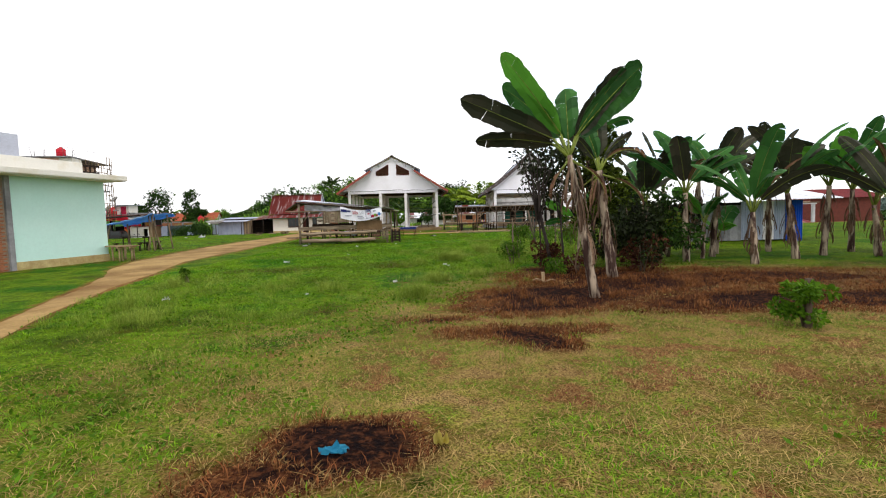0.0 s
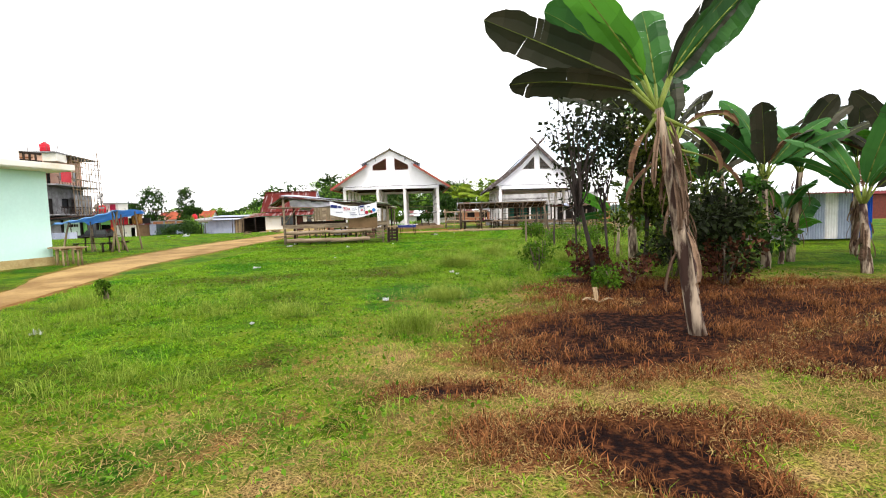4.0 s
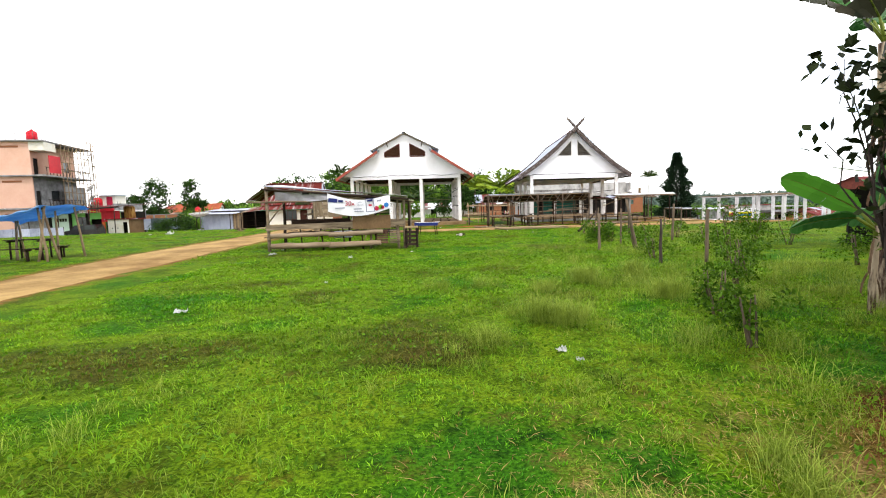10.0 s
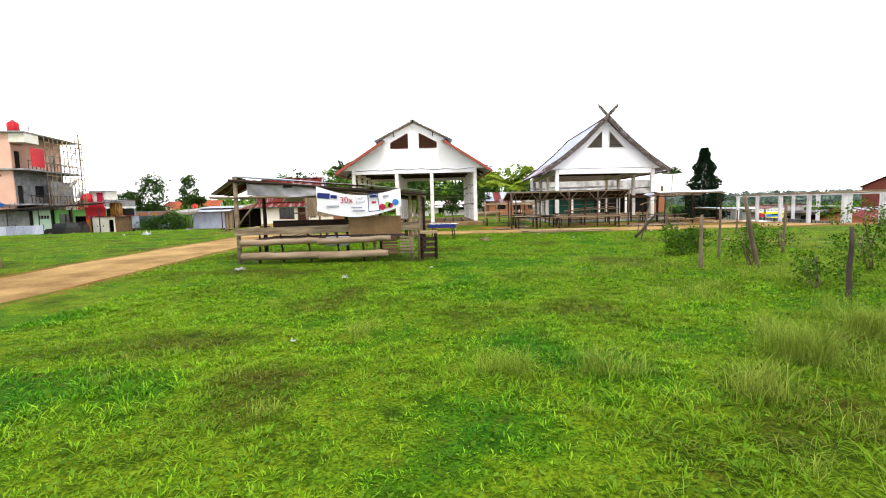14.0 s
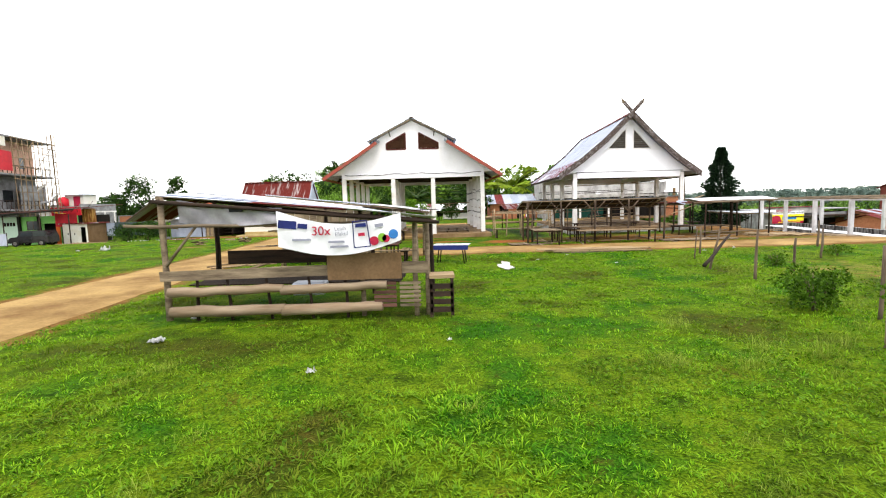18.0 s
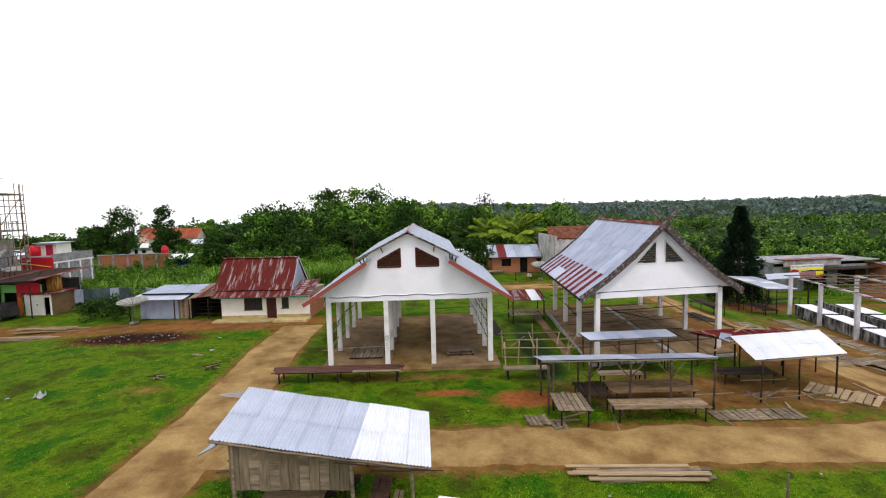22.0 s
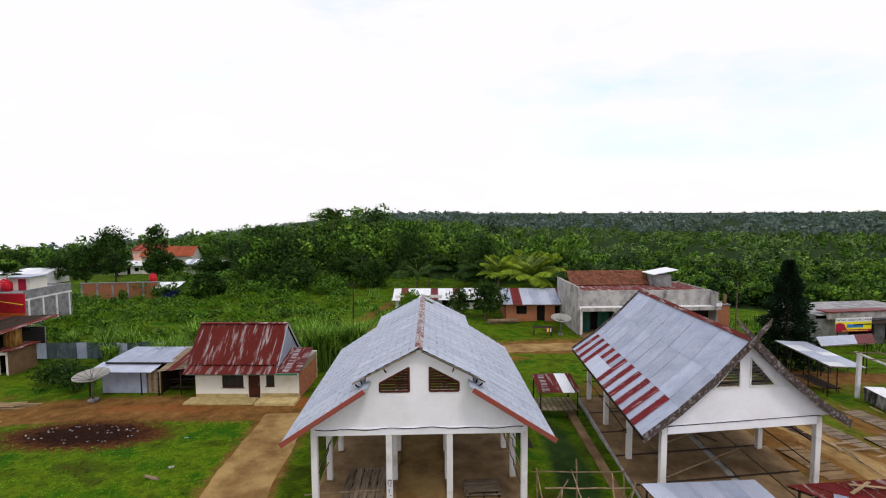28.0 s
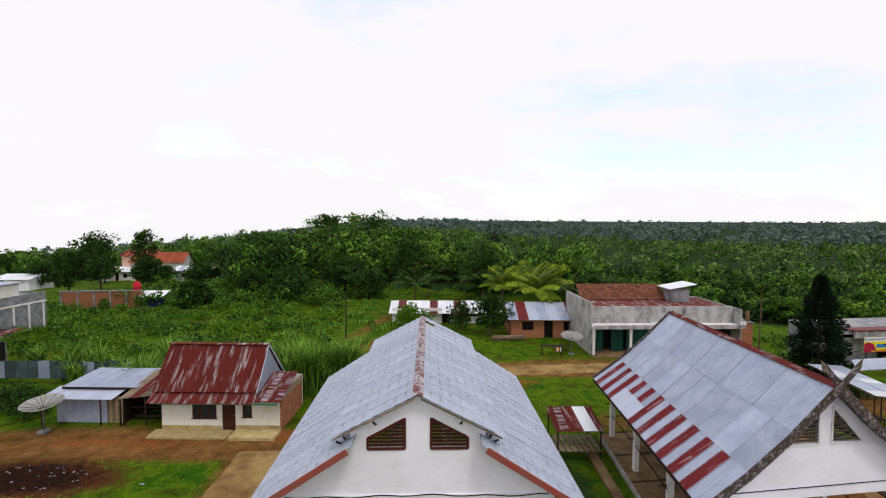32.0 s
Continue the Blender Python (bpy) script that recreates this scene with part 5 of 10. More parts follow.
part("blue_tub", box(*off(st, (-5.4, 28.75, 0.2))[0], *off(st, (-4.75, 29.1, 0.45))[0], bevel=0.03), M_ZINC_BLUE, st, "blue plastic tub")
for x in (-7.3, -6.6, -5.8, -5.0, -4.3):
    part("stake", pole(*off(st, (x, 28.75, -0.3), (x + random.uniform(-0.1, 0.1), 28.75, 0.62)), 0.035, 0.03, 6, 2, 0.01), M_WOOD_DARK, st)
for k in range(8):
    part("counter_plank", beam(*off(st, (-7.7, 29.3 + k * 0.22, 0.38), (-3.3, 29.3 + k * 0.22, 0.36)), 0.19, 0.025, wob=0.01), M_WOOD_DARK, st)


def cloth(c, nu, nv, sag, material, ripple=0.02, name="banner"):
    """A hanging cloth over four corners (bottom left, bottom right, top right, top left) whose edges sag."""
    c = [np.array(k, float) for k in c]
    u, v = np.linspace(0, 1, nu)[None, :, None], np.linspace(0, 1, nv)[:, None, None]
    p = (c[0] * (1 - u) + c[1] * u) * (1 - v) + (c[3] * (1 - u) + c[2] * u) * v
    p[:, :, 2] -= (np.sin(u * math.pi) * (sag + 0 * v))[:, :, 0]
    p[:, :, 1] += (ripple * np.sin(u * 17 + v * 5) + ripple * np.sin(u * 5 - v * 3))[:, :, 0]
    idx = np.arange(nu * nv).reshape(nv, nu)
    q = np.stack([idx[:-1, :-1], idx[:-1, 1:], idx[1:, 1:], idx[1:, :-1]], -1).reshape(-1, 4)
    o = nu * nv
    back = p.copy(); back[:, :, 1] += 0.004
    return soup(name, np.r_[p.reshape(-1, 3), back.reshape(-1, 3)], np.r_[q, q[:, ::-1] + o], material, True)


bn = thing("banner", "white advertising banner with fruit print, sagging from the stall roof", "banner", (-4.26, 28.36, 1.25))
part("cloth", cloth([(-1.2, 0, -0.05), (1.1, 0, 0.02), (1.1, 0, 0.52), (-1.2, 0, 0.62)], 40, 10, 0.22, M_BANNER, 0.012), M_BANNER, bn)


def print_at(me, x, z, name, turn=0.0):
    ob = part(name, me, None, bn)
    s = 0.22 * math.sin((x + 1.2) / 2.3 * math.pi)
    ob.matrix_parent_inverse = Matrix.Identity(4)
    ob.matrix_basis = pose(x, -0.034, z - s, 90, 0 - turn, 0)
    return ob


for x, z, w, h in ((-1.0, 0.42, 0.34, 0.15), (-0.72, 0.46, 0.18, 0.09)):
    print_at(mesh_of("mark", box(-w / 2, -h / 2, 0, w / 2, h / 2, 0.003, bevel=0.001), M_NAVY), x, z, "dark_mark", -6)
print_at(text_mesh("30x", 0.24, M_CRIMSON), -0.38, 0.42, "writing", 0)
print_at(text_mesh("Lebih", 0.10, M_GREY_PRINT), -0.02, 0.48, "writing", 4)
print_at(text_mesh("Efektif", 0.10, M_GREY_PRINT), 0.0, 0.38, "writing", 4)
for x, z, w in ((-0.75, 0.2, 0.35), (-0.1, 0.24, 0.3), (-0.05, 0.15, 0.34)):
    print_at(mesh_of("bar", box(-w / 2, -0.02, 0, w / 2, 0.02, 0.003), M_GREY_PRINT), x, z, "line_bar")
fr = bmesh.new()
for a, b in (((-0.15, -0.24, 0), (0.15, -0.24, 0)), ((0.15, -0.24, 0), (0.13, 0.24, 0)), ((0.13, 0.24, 0), (-0.13, 0.24, 0)), ((-0.13, 0.24, 0), (-0.15, -0.24, 0))):
    beam(a, b, 0.02, 0.004, fr)
print_at(mesh_of("print_frame", fr, M_NAVY), 0.36, 0.34, "print_frame", 4)
print_at(mesh_of("mark", box(-0.1, -0.035, 0, 0.1, 0.035, 0.003), M_NAVY), 0.36, 0.5, "dark_mark", 4)
print_at(mesh_of("mark", box(-0.06, -0.03, 0, 0.06, 0.03, 0.003), M_CRIMSON), 0.37, 0.33, "red_mark", 4)
print_at(mesh_of("mark", box(-0.08, -0.03, 0, 0.08, 0.03, 0.003), M_GREY_PRINT), 0.7, 0.42, "grey_mark", 8)
for x, z, r, m, nm in ((0.6, 0.16, 0.085, M_CRIMSON, "red_fruit_print"), (0.75, 0.18, 0.08, M_GREEN_PRINT, "green_fruit_print"), (0.82, 0.14, 0.07, M_CRIMSON, "red_fruit_print"), (0.96, 0.18, 0.09, M_BLUE_PRINT, "blue_fruit_print")):
    db = bmesh.new(); bmesh.ops.create_circle(db, cap_ends=True, segments=14, radius=r)
    print_at(mesh_of("disc", db, m), x, z, nm)
tp = solo("tarpaulin", cloth([(-7.62, 28.9, 1.70), (-5.52, 28.6, 1.64), (-5.45, 28.6, 1.93), (-7.6, 28.9, 2.14)], 40, 12, 0.06, M_TARP_GREY, 0.03), M_TARP_GREY, "dirty white tarpaulin strip tied under the stall roof", "tarpaulin")
tm = box(-0.13, -0.02, -0.06, 0.13, 0.0, 0.06)
tmark = part("dark_mark", tm, M_INK, tp); tmark.location = (-6.35, 28.66, 1.93)
solo("cardboard_box_stand", box(-0.24, -0.25, 0, 0.24, 0.25, 0.06), M_WOOD_PALE, "pale board lid of a crate stand beside the stall", "board", (-2.45, 28.8, 0.5), 3)
cs = thing("crate_stand", "dark wooden crate stand beside the stall post", "crate", (-2.45, 28.8, gz(-2.3, 28.8)))
for xx in (-0.2, 0.2):
    for yy in (-0.2, 0.2):
        part("leg", box(xx - 0.03, yy - 0.03, -0.03, xx + 0.03, yy + 0.03, 0.75), M_WOOD_DARK, cs)
for k in range(4):
    part("slat", box(-0.22, -0.23, 0.1 + k * 0.15, 0.22, -0.2, 0.2 + k * 0.15), M_WOOD_DARK, cs)

# loose bamboo behind the stall
for k, (a, b) in enumerate((((-7.2, 33.6, 0.5), (-4.2, 33.0, 0.35)), ((-7.5, 33.2, 0.2), (-4.4, 32.6, 0.3)), ((-7.4, 33.6, -0.2), (-7.3, 33.6, 0.6)), ((-5.1, 33.2, -0.2), (-4.8, 33.1, 0.55)), ((-8.4, 33.0, 0.1), (-7.0, 33.8, 0.55)))):
    solo("bamboo_pole", pole(a, b, 0.035, 0.025, 6, 5, 0.01), M_BAMBOO, "dry bamboo pole of a collapsed rack behind the stall", "pole", group="bamboo poles")

# the second stall, with plank walls
M_PLANK_OLD = mat("old_tan_plank", (0.25, 0.195, 0.13), (0.13, 0.095, 0.06), rough=0.9, scale=2.2, fine=22, bump=0.3, spread=0.3, stretch=(4, 4, 0.5))
s2 = thing("market_stall", "timber stall with grey plank wall and bright zinc roof", "market stall", (-6.2, 38.5, gz(-6, 38.5)), group="timber market stalls")
for x, y, z in ((-8.5, 37.0, 2.2), (-5.2, 36.85, 1.8), (-3.6, 37.2, 1.5), (-8.9, 40.3, 2.15), (-5.4, 40.1, 1.8), (-3.5, 39.8, 1.5), (-8.95, 38.4, 1.6)):
    post(s2, x, y, z, 0.06, M_WOOD_GREY, 0.02)
stall_roof(s2, [(-9.05, 36.85, 2.42), (-5.05, 36.6, 1.93), (-5.2, 40.2, 1.9), (-9.6, 40.75, 2.36)], 5, 2, lambda i, j: M_ZINC_BLUE, waves=8)
stall_roof(s2, [(-5.15, 36.58, 1.97), (-3.05, 36.65, 1.66), (-3.27, 40.05, 1.66), (-5.25, 40.2, 1.93)], 3, 2, lambda i, j: M_ZINC_NEW, waves=8)
q = off(s2, (-9.75, 37.4, 1.62), (-9.55, 39.4, 1.62), (-8.95, 39.6, 2.12), (-8.95, 37.0, 2.12))
part("awning", sheet(*q, M_ZINC, waves=12), M_ZINC, s2, "small zinc side awning")
for k in range(12):
    x = -8.45 + k * 0.275
    m = (M_PLANK_OLD, M_PLANK_OLD, M_WOOD_GREY, M_PLANK_OLD, M_WOOD_GREY)[k % 5]
    part("wall_plank", beam(*off(s2, (x, 36.95, 0.85 + 0.05 * random.random()), (x, 36.95, 2.22 - 0.1 * (x + 8.4))), 0.26, 0.025, wob=0.008, up=(0, 1, 0)), m, s2)
for a, b in (((-8.5, 36.85, 0.2), (-3.6, 36.9, 0.25)), ((-9.3, 37.6, 1.05), (-8.5, 37.6, 1.1)), ((-9.3, 38.3, 1.0), (-8.5, 38.3, 1.1))):
    part("rail", pole(*off(s2, a, b), 0.035, 0.03, 6, 4, 0.01), M_WOOD_GREY, s2)
for a, b in (((-4.6, 36.4, 1.72), (-2.7, 36.35, 1.72)), ((-5.6, 36.5, 1.9), (-3.3, 36.5, 1.66))):
    part("loose_stick", pole(*off(s2, a, b), 0.02, 0.015, 5, 3, 0.01), M_WOOD_DARK, s2)
slat_table(-7.0, 37.3, 1.7, 0.55, 0.72, "wooden table with a pale plank top under the stall", 3, M_WOOD_PALE)
slat_table(-4.55, 37.6, 0.55, 1.3, 0.72, "small dark wooden table under the stall", 3, M_PLANK_RED, along=False)
slat_table(-4.05, 37.4, 0.3, 0.9, 0.5, "narrow pale wooden bench under the stall", 2, M_WOOD_PALE, along=False)
slat_table(-6.6, 38.6, 2.4, 0.5, 0.45, "low wooden bench at the back of the stall", 2, M_WOOD_DARK)
for x, y, tn in ((-6.15, 37.9, 20), (-5.85, 38.4, -15)):
    ch = thing("wooden_chair", "dark wooden chair under the stall", "chair", (x, y, gz(x, y)), tn, group="dark wooden chairs")
    part("seat", box(-0.2, -0.2, 0.42, 0.2, 0.2, 0.46, bevel=0.008), M_WOOD_DARK, ch)
    for xx in (-0.17, 0.17):
        for yy in (-0.17, 0.17):
            part("leg", box(xx - 0.02, yy - 0.02, -0.02, xx + 0.02, yy + 0.02, 0.42 if yy < 0 else 0.9), M_WOOD_DARK, ch)
    for z in (0.6, 0.75, 0.86):
        part("back_slat", box(-0.17, 0.15, z, 0.17, 0.18, z + 0.05), M_WOOD_DARK, ch)
# folding table with a printed cloth
ft = thing("small_table", "small table under a white printed cloth with dark letters", "table", (-2.3, 36.9, gz(-2.3, 36.9)), -12)
part("tabletop", box(-0.62, -0.28, 0.62, 0.62, 0.28, 0.66), M_WOOD_DARK, ft)
part("cloth", box(-0.65, -0.3, 0.662, 0.65, 0.3, 0.675, bevel=0.005), M_BANNER, ft, "white printed cloth")
part("cloth_edge", box(-0.66, -0.325, 0.5, 0.66, -0.305, 0.67), M_NAVY, ft, "dark blue hanging edge")
for k in range(4):
    part("letter_bar", box(-0.35 + k * 0.2, -0.1, 0.676, -0.22 + k * 0.2, 0.12, 0.679), M_INK, ft)
for xx in (-0.5, 0.5):
    for yy in (-0.2, 0.2):
        part("leg", pole((xx, yy, -0.03), (xx * 0.85, yy, 0.62), 0.025, 0.025, 6), M_WOOD_DARK, ft)


# the stall rows in front of the second hall
fs = thing("market_stall", "long low market stall with a thin zinc roof on bamboo posts", "market stall", (5.0, 45.3, gz(5, 45)), group="timber market stalls")
for x, y, z in ((1.55, 43.9, 1.85), (1.6, 45.9, 1.6), (3.25, 43.9, 1.85), (4.95, 44.0, 1.85), (6.65, 44.0, 1.85), (8.5, 44.1, 1.85), (8.6, 46.1, 1.55), (3.4, 46.2, 1.55), (6.5, 46.3, 1.55), (1.9, 44.6, 1.75)):
    post(fs, x, y, z, 0.05, M_POST_DARK, 0.05)
stall_roof(fs, [(1.35, 44.35, 1.93), (8.75, 44.35, 1.93), (8.9, 46.3, 1.5), (1.3, 46.3, 1.5)], 9, 1, lambda i, j: M_ZINC if i % 4 else M_ZINC_BLUE, waves=8, boards=14)
for x in (3.25, 4.95, 6.65):
    for s in (-1, 1):
        part("brace", pole(*off(fs, (x, 43.95, 1.25), (x + s * 0.55, 43.95, 1.85)), 0.03, 0.025, 6, 2, 0.01), M_POST_DARK, fs)
slat_table(2.35, 43.5, 1.35, 1.75, 0.72, "grey plank stall table with long boards", 6, M_WOOD_GREY, along=False)
slat_table(3.6, 44.9, 1.3, 1.6, 0.7, "grey plank stall table under the zinc roof", 5, M_WOOD_DARK, along=False)
slat_table(5.9, 43.4, 3.7, 1.0, 0.62, "split bamboo display bench beside the lane", 9, M_BAMBOO)
slat_table(6.3, 45.3, 3.6, 1.5, 0.62, "dusty plank stall table under the zinc roof", 6, M_CONC)
slat_table(5.6, 47.0, 2.0, 0.7, 0.62, "low grey plank table between the stalls", 4, M_WOOD_GREY)
# small-roofed stall against the hall
ms = thing("market_stall", "small stall with a patched zinc roof on thin posts", "market stall", (6.8, 49.2, gz(6.8, 49.2)), group="timber market stalls")
for x, y, z in ((4.7, 48.7, 1.5), (6.2, 48.8, 1.5), (8.8, 49.0, 1.5), (4.6, 49.7, 1.55), (7.4, 49.7, 1.55), (8.9, 49.9, 1.55)):
    post(ms, x, y, z, 0.045, M_POST_DARK, 0.03)
stall_roof(ms, [(4.55, 48.45, 1.58), (9.15, 48.85, 1.58), (9.05, 50.0, 1.66), (4.3, 49.65, 1.66)], 5, 1, lambda i, j: M_ZINC if i % 2 else M_ZINC_BLUE, waves=8, boards=9)
slat_table(7.0, 48.9, 3.8, 0.9, 0.7, "dark plank table under the small zinc roof", 5, M_WOOD_DARK)
# rusty flat roof
rs = thing("market_stall", "collapsing stall with a dark red rusted sheet roof", "market stall", (12.9, 49.3, gz(13, 49.3)), group="timber market stalls")
for x, y, z in ((10.6, 49.5, 1.5), (12.0, 48.6, 1.45), (14.9, 49.3, 1.5), (14.6, 50.0, 1.5), (11.2, 49.0, 1.45)):
    post(rs, x, y, z, 0.05, M_WOOD_DARK, 0.05)
stall_roof(rs, [(11.4, 48.4, 1.55), (15.4, 49.3, 1.6), (14.8, 50.2, 1.62), (10.2, 49.8, 1.55)], 5, 1, lambda i, j: M_RUST if i != 1 else M_RED_SHEET, waves=8, boards=9)
part("loose_sheet", sheet(*off(rs, (11.0, 48.3, 1.6), (11.5, 48.2, 1.42), (12.0, 48.9, 1.62), (11.5, 49.0, 1.7)), M_ZINC, waves=6), M_ZINC, rs, "bent loose zinc sheet")
for a, b in (((12.2, 49.0, 1.7), (13.2, 49.4, 1.95)), ((10.8, 48.4, 0.9), (12.2, 48.4, 1.4)), ((12.6, 49.6, 1.72), (14.0, 49.3, 1.74))):
    part("loose_plank", beam(*off(rs, a, b), 0.12, 0.02, wob=0.01), M_WOOD_PALE, rs)
slat_table(11.7, 47.3, 2.6, 1.1, 0.5, "low dark plank table in the shade of the rusty roof", 5, M_WOOD_DARK)
# bright roofed stall
ws = thing("market_stall", "open stall with a bright new zinc roof on thin posts", "market stall", (13.2, 46.5, gz(13, 46.5)), group="timber market stalls")
for x, y, z in ((10.9, 44.75, 1.55), (12.7, 45.0, 1.55), (14.6, 45.4, 1.55), (11.7, 47.7, 1.68), (14.0, 47.9, 1.7), (15.9, 48.3, 1.7)):
    post(ws, x, y, z, 0.04, M_WOOD_DARK, 0.04)
stall_roof(ws, [(10.55, 44.7, 1.66), (14.95, 45.35, 1.66), (16.3, 48.8, 1.78), (11.35, 47.95, 1.78)], 6, 2, lambda i, j: M_ZINC_NEW, waves=7, depth=0.012)
for a, b in (((10.6, 44.4, 0.05), (12.4, 45.4, 0.1)), ((10.7, 45.9, 0.3), (12.8, 46.0, 0.3)), ((11.1, 44.6, 0.0), (14.0, 44.9, 0.05))):
    part("ground_rail", pole(*off(ws, a, b), 0.035, 0.03, 6, 3, 0.02), M_WOOD_GREY, ws)
for x, y, w, d, n, tn, m, lab in ((9.9, 43.5, 3.6, 0.85, 15, 2, M_WOOD_GREY, "walkway of short grey planks beside the lane"), (14.9, 45.4, 2.6, 1.4, 10, -48, M_WOOD_PALE, "pale split bamboo mat laid on the ground"), (1.0, 43.3, 0.9, 0.8, 5, 5, M_WOOD_GREY, "short grey planks lying beside the lane"), (1.75, 42.85, 0.6, 0.55, 3, 8, M_WOOD_GREY, "short grey planks lying beside the lane"), (15.3, 55.0, 3.2, 1.5, 9, 98, M_CONC, "pale dusty plank mat beside the hall"), (19.8, 53.0, 5.0, 1.3, 10, 100, M_WOOD_GREY, "grey plank walkway beside the tiled counters"), (20.4, 59.5, 4.5, 1.2, 9, 97, M_WOOD_GREY, "grey plank walkway beside the tiled counters"), (17.0, 60.5, 5.5, 1.3, 9, 95, M_WOOD_DARK, "dark plank platform beside the hall")):
    w_ = thing("plank_walkway", lab, "walkway", (x, y, gz(x, y)), tn, group="plank walkways")
    for k in range(n):
        xx = -w / 2 + w * (k + 0.5) / n
        part("plank", beam((xx, -d / 2 - random.uniform(0, 0.08), 0.05), (xx + random.uniform(-0.06, 0.06), d / 2 + random.uniform(0, 0.08), 0.05), w / n * 0.84, 0.03, wob=0.012), m, w_)
    for yy in (-d / 3, d / 3):
        part("bearer", beam((-w / 2, yy, 0.01), (w / 2, yy, 0.01), 0.06, 0.05), M_WOOD_DARK, w_)
# plank piles
pp = thing("plank_pile", "pile of pale sawn planks lying beside the lane", "plank pile", (3.6, 39.3, gz(3.6, 39.3)), -1, group="plank piles")
for k in range(14):
    y, z = random.uniform(-0.4, 0.4), 0.03 + 0.05 * (k // 5)
    part("plank", beam((random.uniform(-2.4, -1.2), y, z), (random.uniform(1.0, 2.4), y + random.uniform(-0.15, 0.15), z + 0.01), 0.16, 0.035, wob=0.01), M_WOOD_PALE if k > 7 else M_WOOD_GREY, pp)
pp = thing("plank_pile", "pile of pale planks lying on bare soil", "plank pile", (-35.5, 60.3, gz(-35, 60)), 3, group="plank piles")
for k in range(8):
    y, z = random.uniform(-0.5, 0.5), 0.03 + 0.05 * (k // 4)
    part("plank", beam((random.uniform(-2.6, -1.2), y, z), (random.uniform(1.2, 2.6), y + random.uniform(-0.2, 0.2), z), 0.2, 0.04, wob=0.01), M_WOOD_PALE if k > 3 else M_WOOD_GREY, pp)
# dark board table before the first hall
dt = thing("market_table", "long low table of dark reddish boards before the hall", "table", (-8.3, 48.35, gz(-8, 48.4)), 0.5, group="market tables")
for k in range(9):
    a = -3.3 + random.uniform(-0.15, 0.15)
    part("board", beam((a, -0.42 + k * 0.105, 0.60 + 0.02 * (k % 2)), (3.2 + random.uniform(-0.4, 0.2), -0.42 + k * 0.105 + random.uniform(-0.05, 0.05), 0.60 + 0.02 * (k % 2)), 0.12, 0.025, wob=0.01), M_PLANK_RED, dt)
part("board", beam((0.8, -0.5, 0.62), (3.25, -0.45, 0.62), 0.2, 0.025, wob=0.01), M_WOOD_GREY, dt)
part("bearer", beam((-3.2, -0.35, 0.55), (3.1, -0.35, 0.55), 0.06, 0.08), M_WOOD_DARK, dt)
for x in (-3.0, -1.5, 0.0, 1.5, 3.0):
    for y in (-0.35, 0.35):
        part("leg", pole((x, y, -0.05), (x, y, 0.55), 0.045, 0.04, 6), M_WOOD_DARK, dt)
# bamboo rack between the halls
rk = thing("bamboo_rack", "unfinished rack of bare bamboo poles between the halls", "rack", (2.3, 50.0, gz(2.3, 50)))
for x, y, z in ((0.3, 48.6, 1.5), (1.9, 48.5, 1.7), (3.6, 48.6, 1.35), (0.4, 51.2, 1.4), (2.2, 51.3, 1.75), (4.2, 51.0, 1.4), (1.1, 49.9, 1.2)):
    post(rk, x, y, z, 0.04, M_BAMBOO, 0.1)
for a, b in (((0.1, 48.6, 1.2), (4.0, 48.7, 1.15)), ((0.2, 51.2, 1.25), (4.4, 51.2, 1.3)), ((0.2, 48.6, 1.25), (0.4, 51.4, 1.2)), ((0.2, 48.7, 0.7), (3.9, 48.6, 0.65)), ((0.5, 50.0, 1.22), (4.1, 50.1, 1.2)), ((0.5, 48.7, 1.2), (1.6, 50.6, 1.25)), ((3.2, 48.4, 0.5), (4.4, 50.4, 1.3)), ((3.0, 48.8, 1.3), (3.6, 51.0, 1.35)), ((2.7, 48.7, 0.3), (4.6, 51.2, 0.4)), ((1.8, 48.6, 1.2), (1.9, 51.3, 1.3))):
    part("bamboo", pole(*off(rk, a, b), 0.035, 0.025, 6, 5, 0.02), M_BAMBOO, rk)
slat_table(1.25, 48.15, 2.1, 0.7, 0.55, "grey plank table before the bamboo rack", 4, M_WOOD_GREY)
# covered tables behind
for x, y, w, d, lab in ((3.4, 61.8, 2.7, 2.5, "rust-striped"),):
    bt = thing("market_stall", "small covered table with a rust-striped sheet roof", "market stall", (x, y, gz(x, y)), 3, group="timber market stalls")
    for i in range(7):
        m = (M_RUST, M_RUST_MILD, M_RUST, M_RUST, M_ZINC_NEW, M_ZINC_NEW, M_RUST)[i]
        part("roof_sheet", sheet((-w / 2 + i * w / 7, -d / 2, 1.85), (-w / 2 + (i + 1) * w / 7, -d / 2, 1.85), (-w / 2 + (i + 1) * w / 7, d / 2, 2.25), (-w / 2 + i * w / 7, d / 2, 2.25), m, waves=5), m, bt)
    for xx in (-w / 2 + 0.15, w / 2 - 0.15):
        for yy in (-d / 2 + 0.2, d / 2 - 0.2):
            part("post", pole((xx, yy, -0.1), (xx, yy, 1.85 + (yy + d / 2) * 0.16), 0.05, 0.045, 7), M_WOOD_DARK, bt)
    for k in range(8):
        part("slat", beam((-w / 2 + 0.1 + k * w / 8, -d / 2, 0.7), (-w / 2 + 0.1 + k * w / 8, d / 2 - 0.4, 0.7), 0.26, 0.025), M_WOOD_GREY, bt)
    part("bearer", beam((-w / 2, -d / 2 + 0.2, 0.65), (w / 2, -d / 2 + 0.2, 0.65), 0.06, 0.06), M_WOOD_DARK, bt)
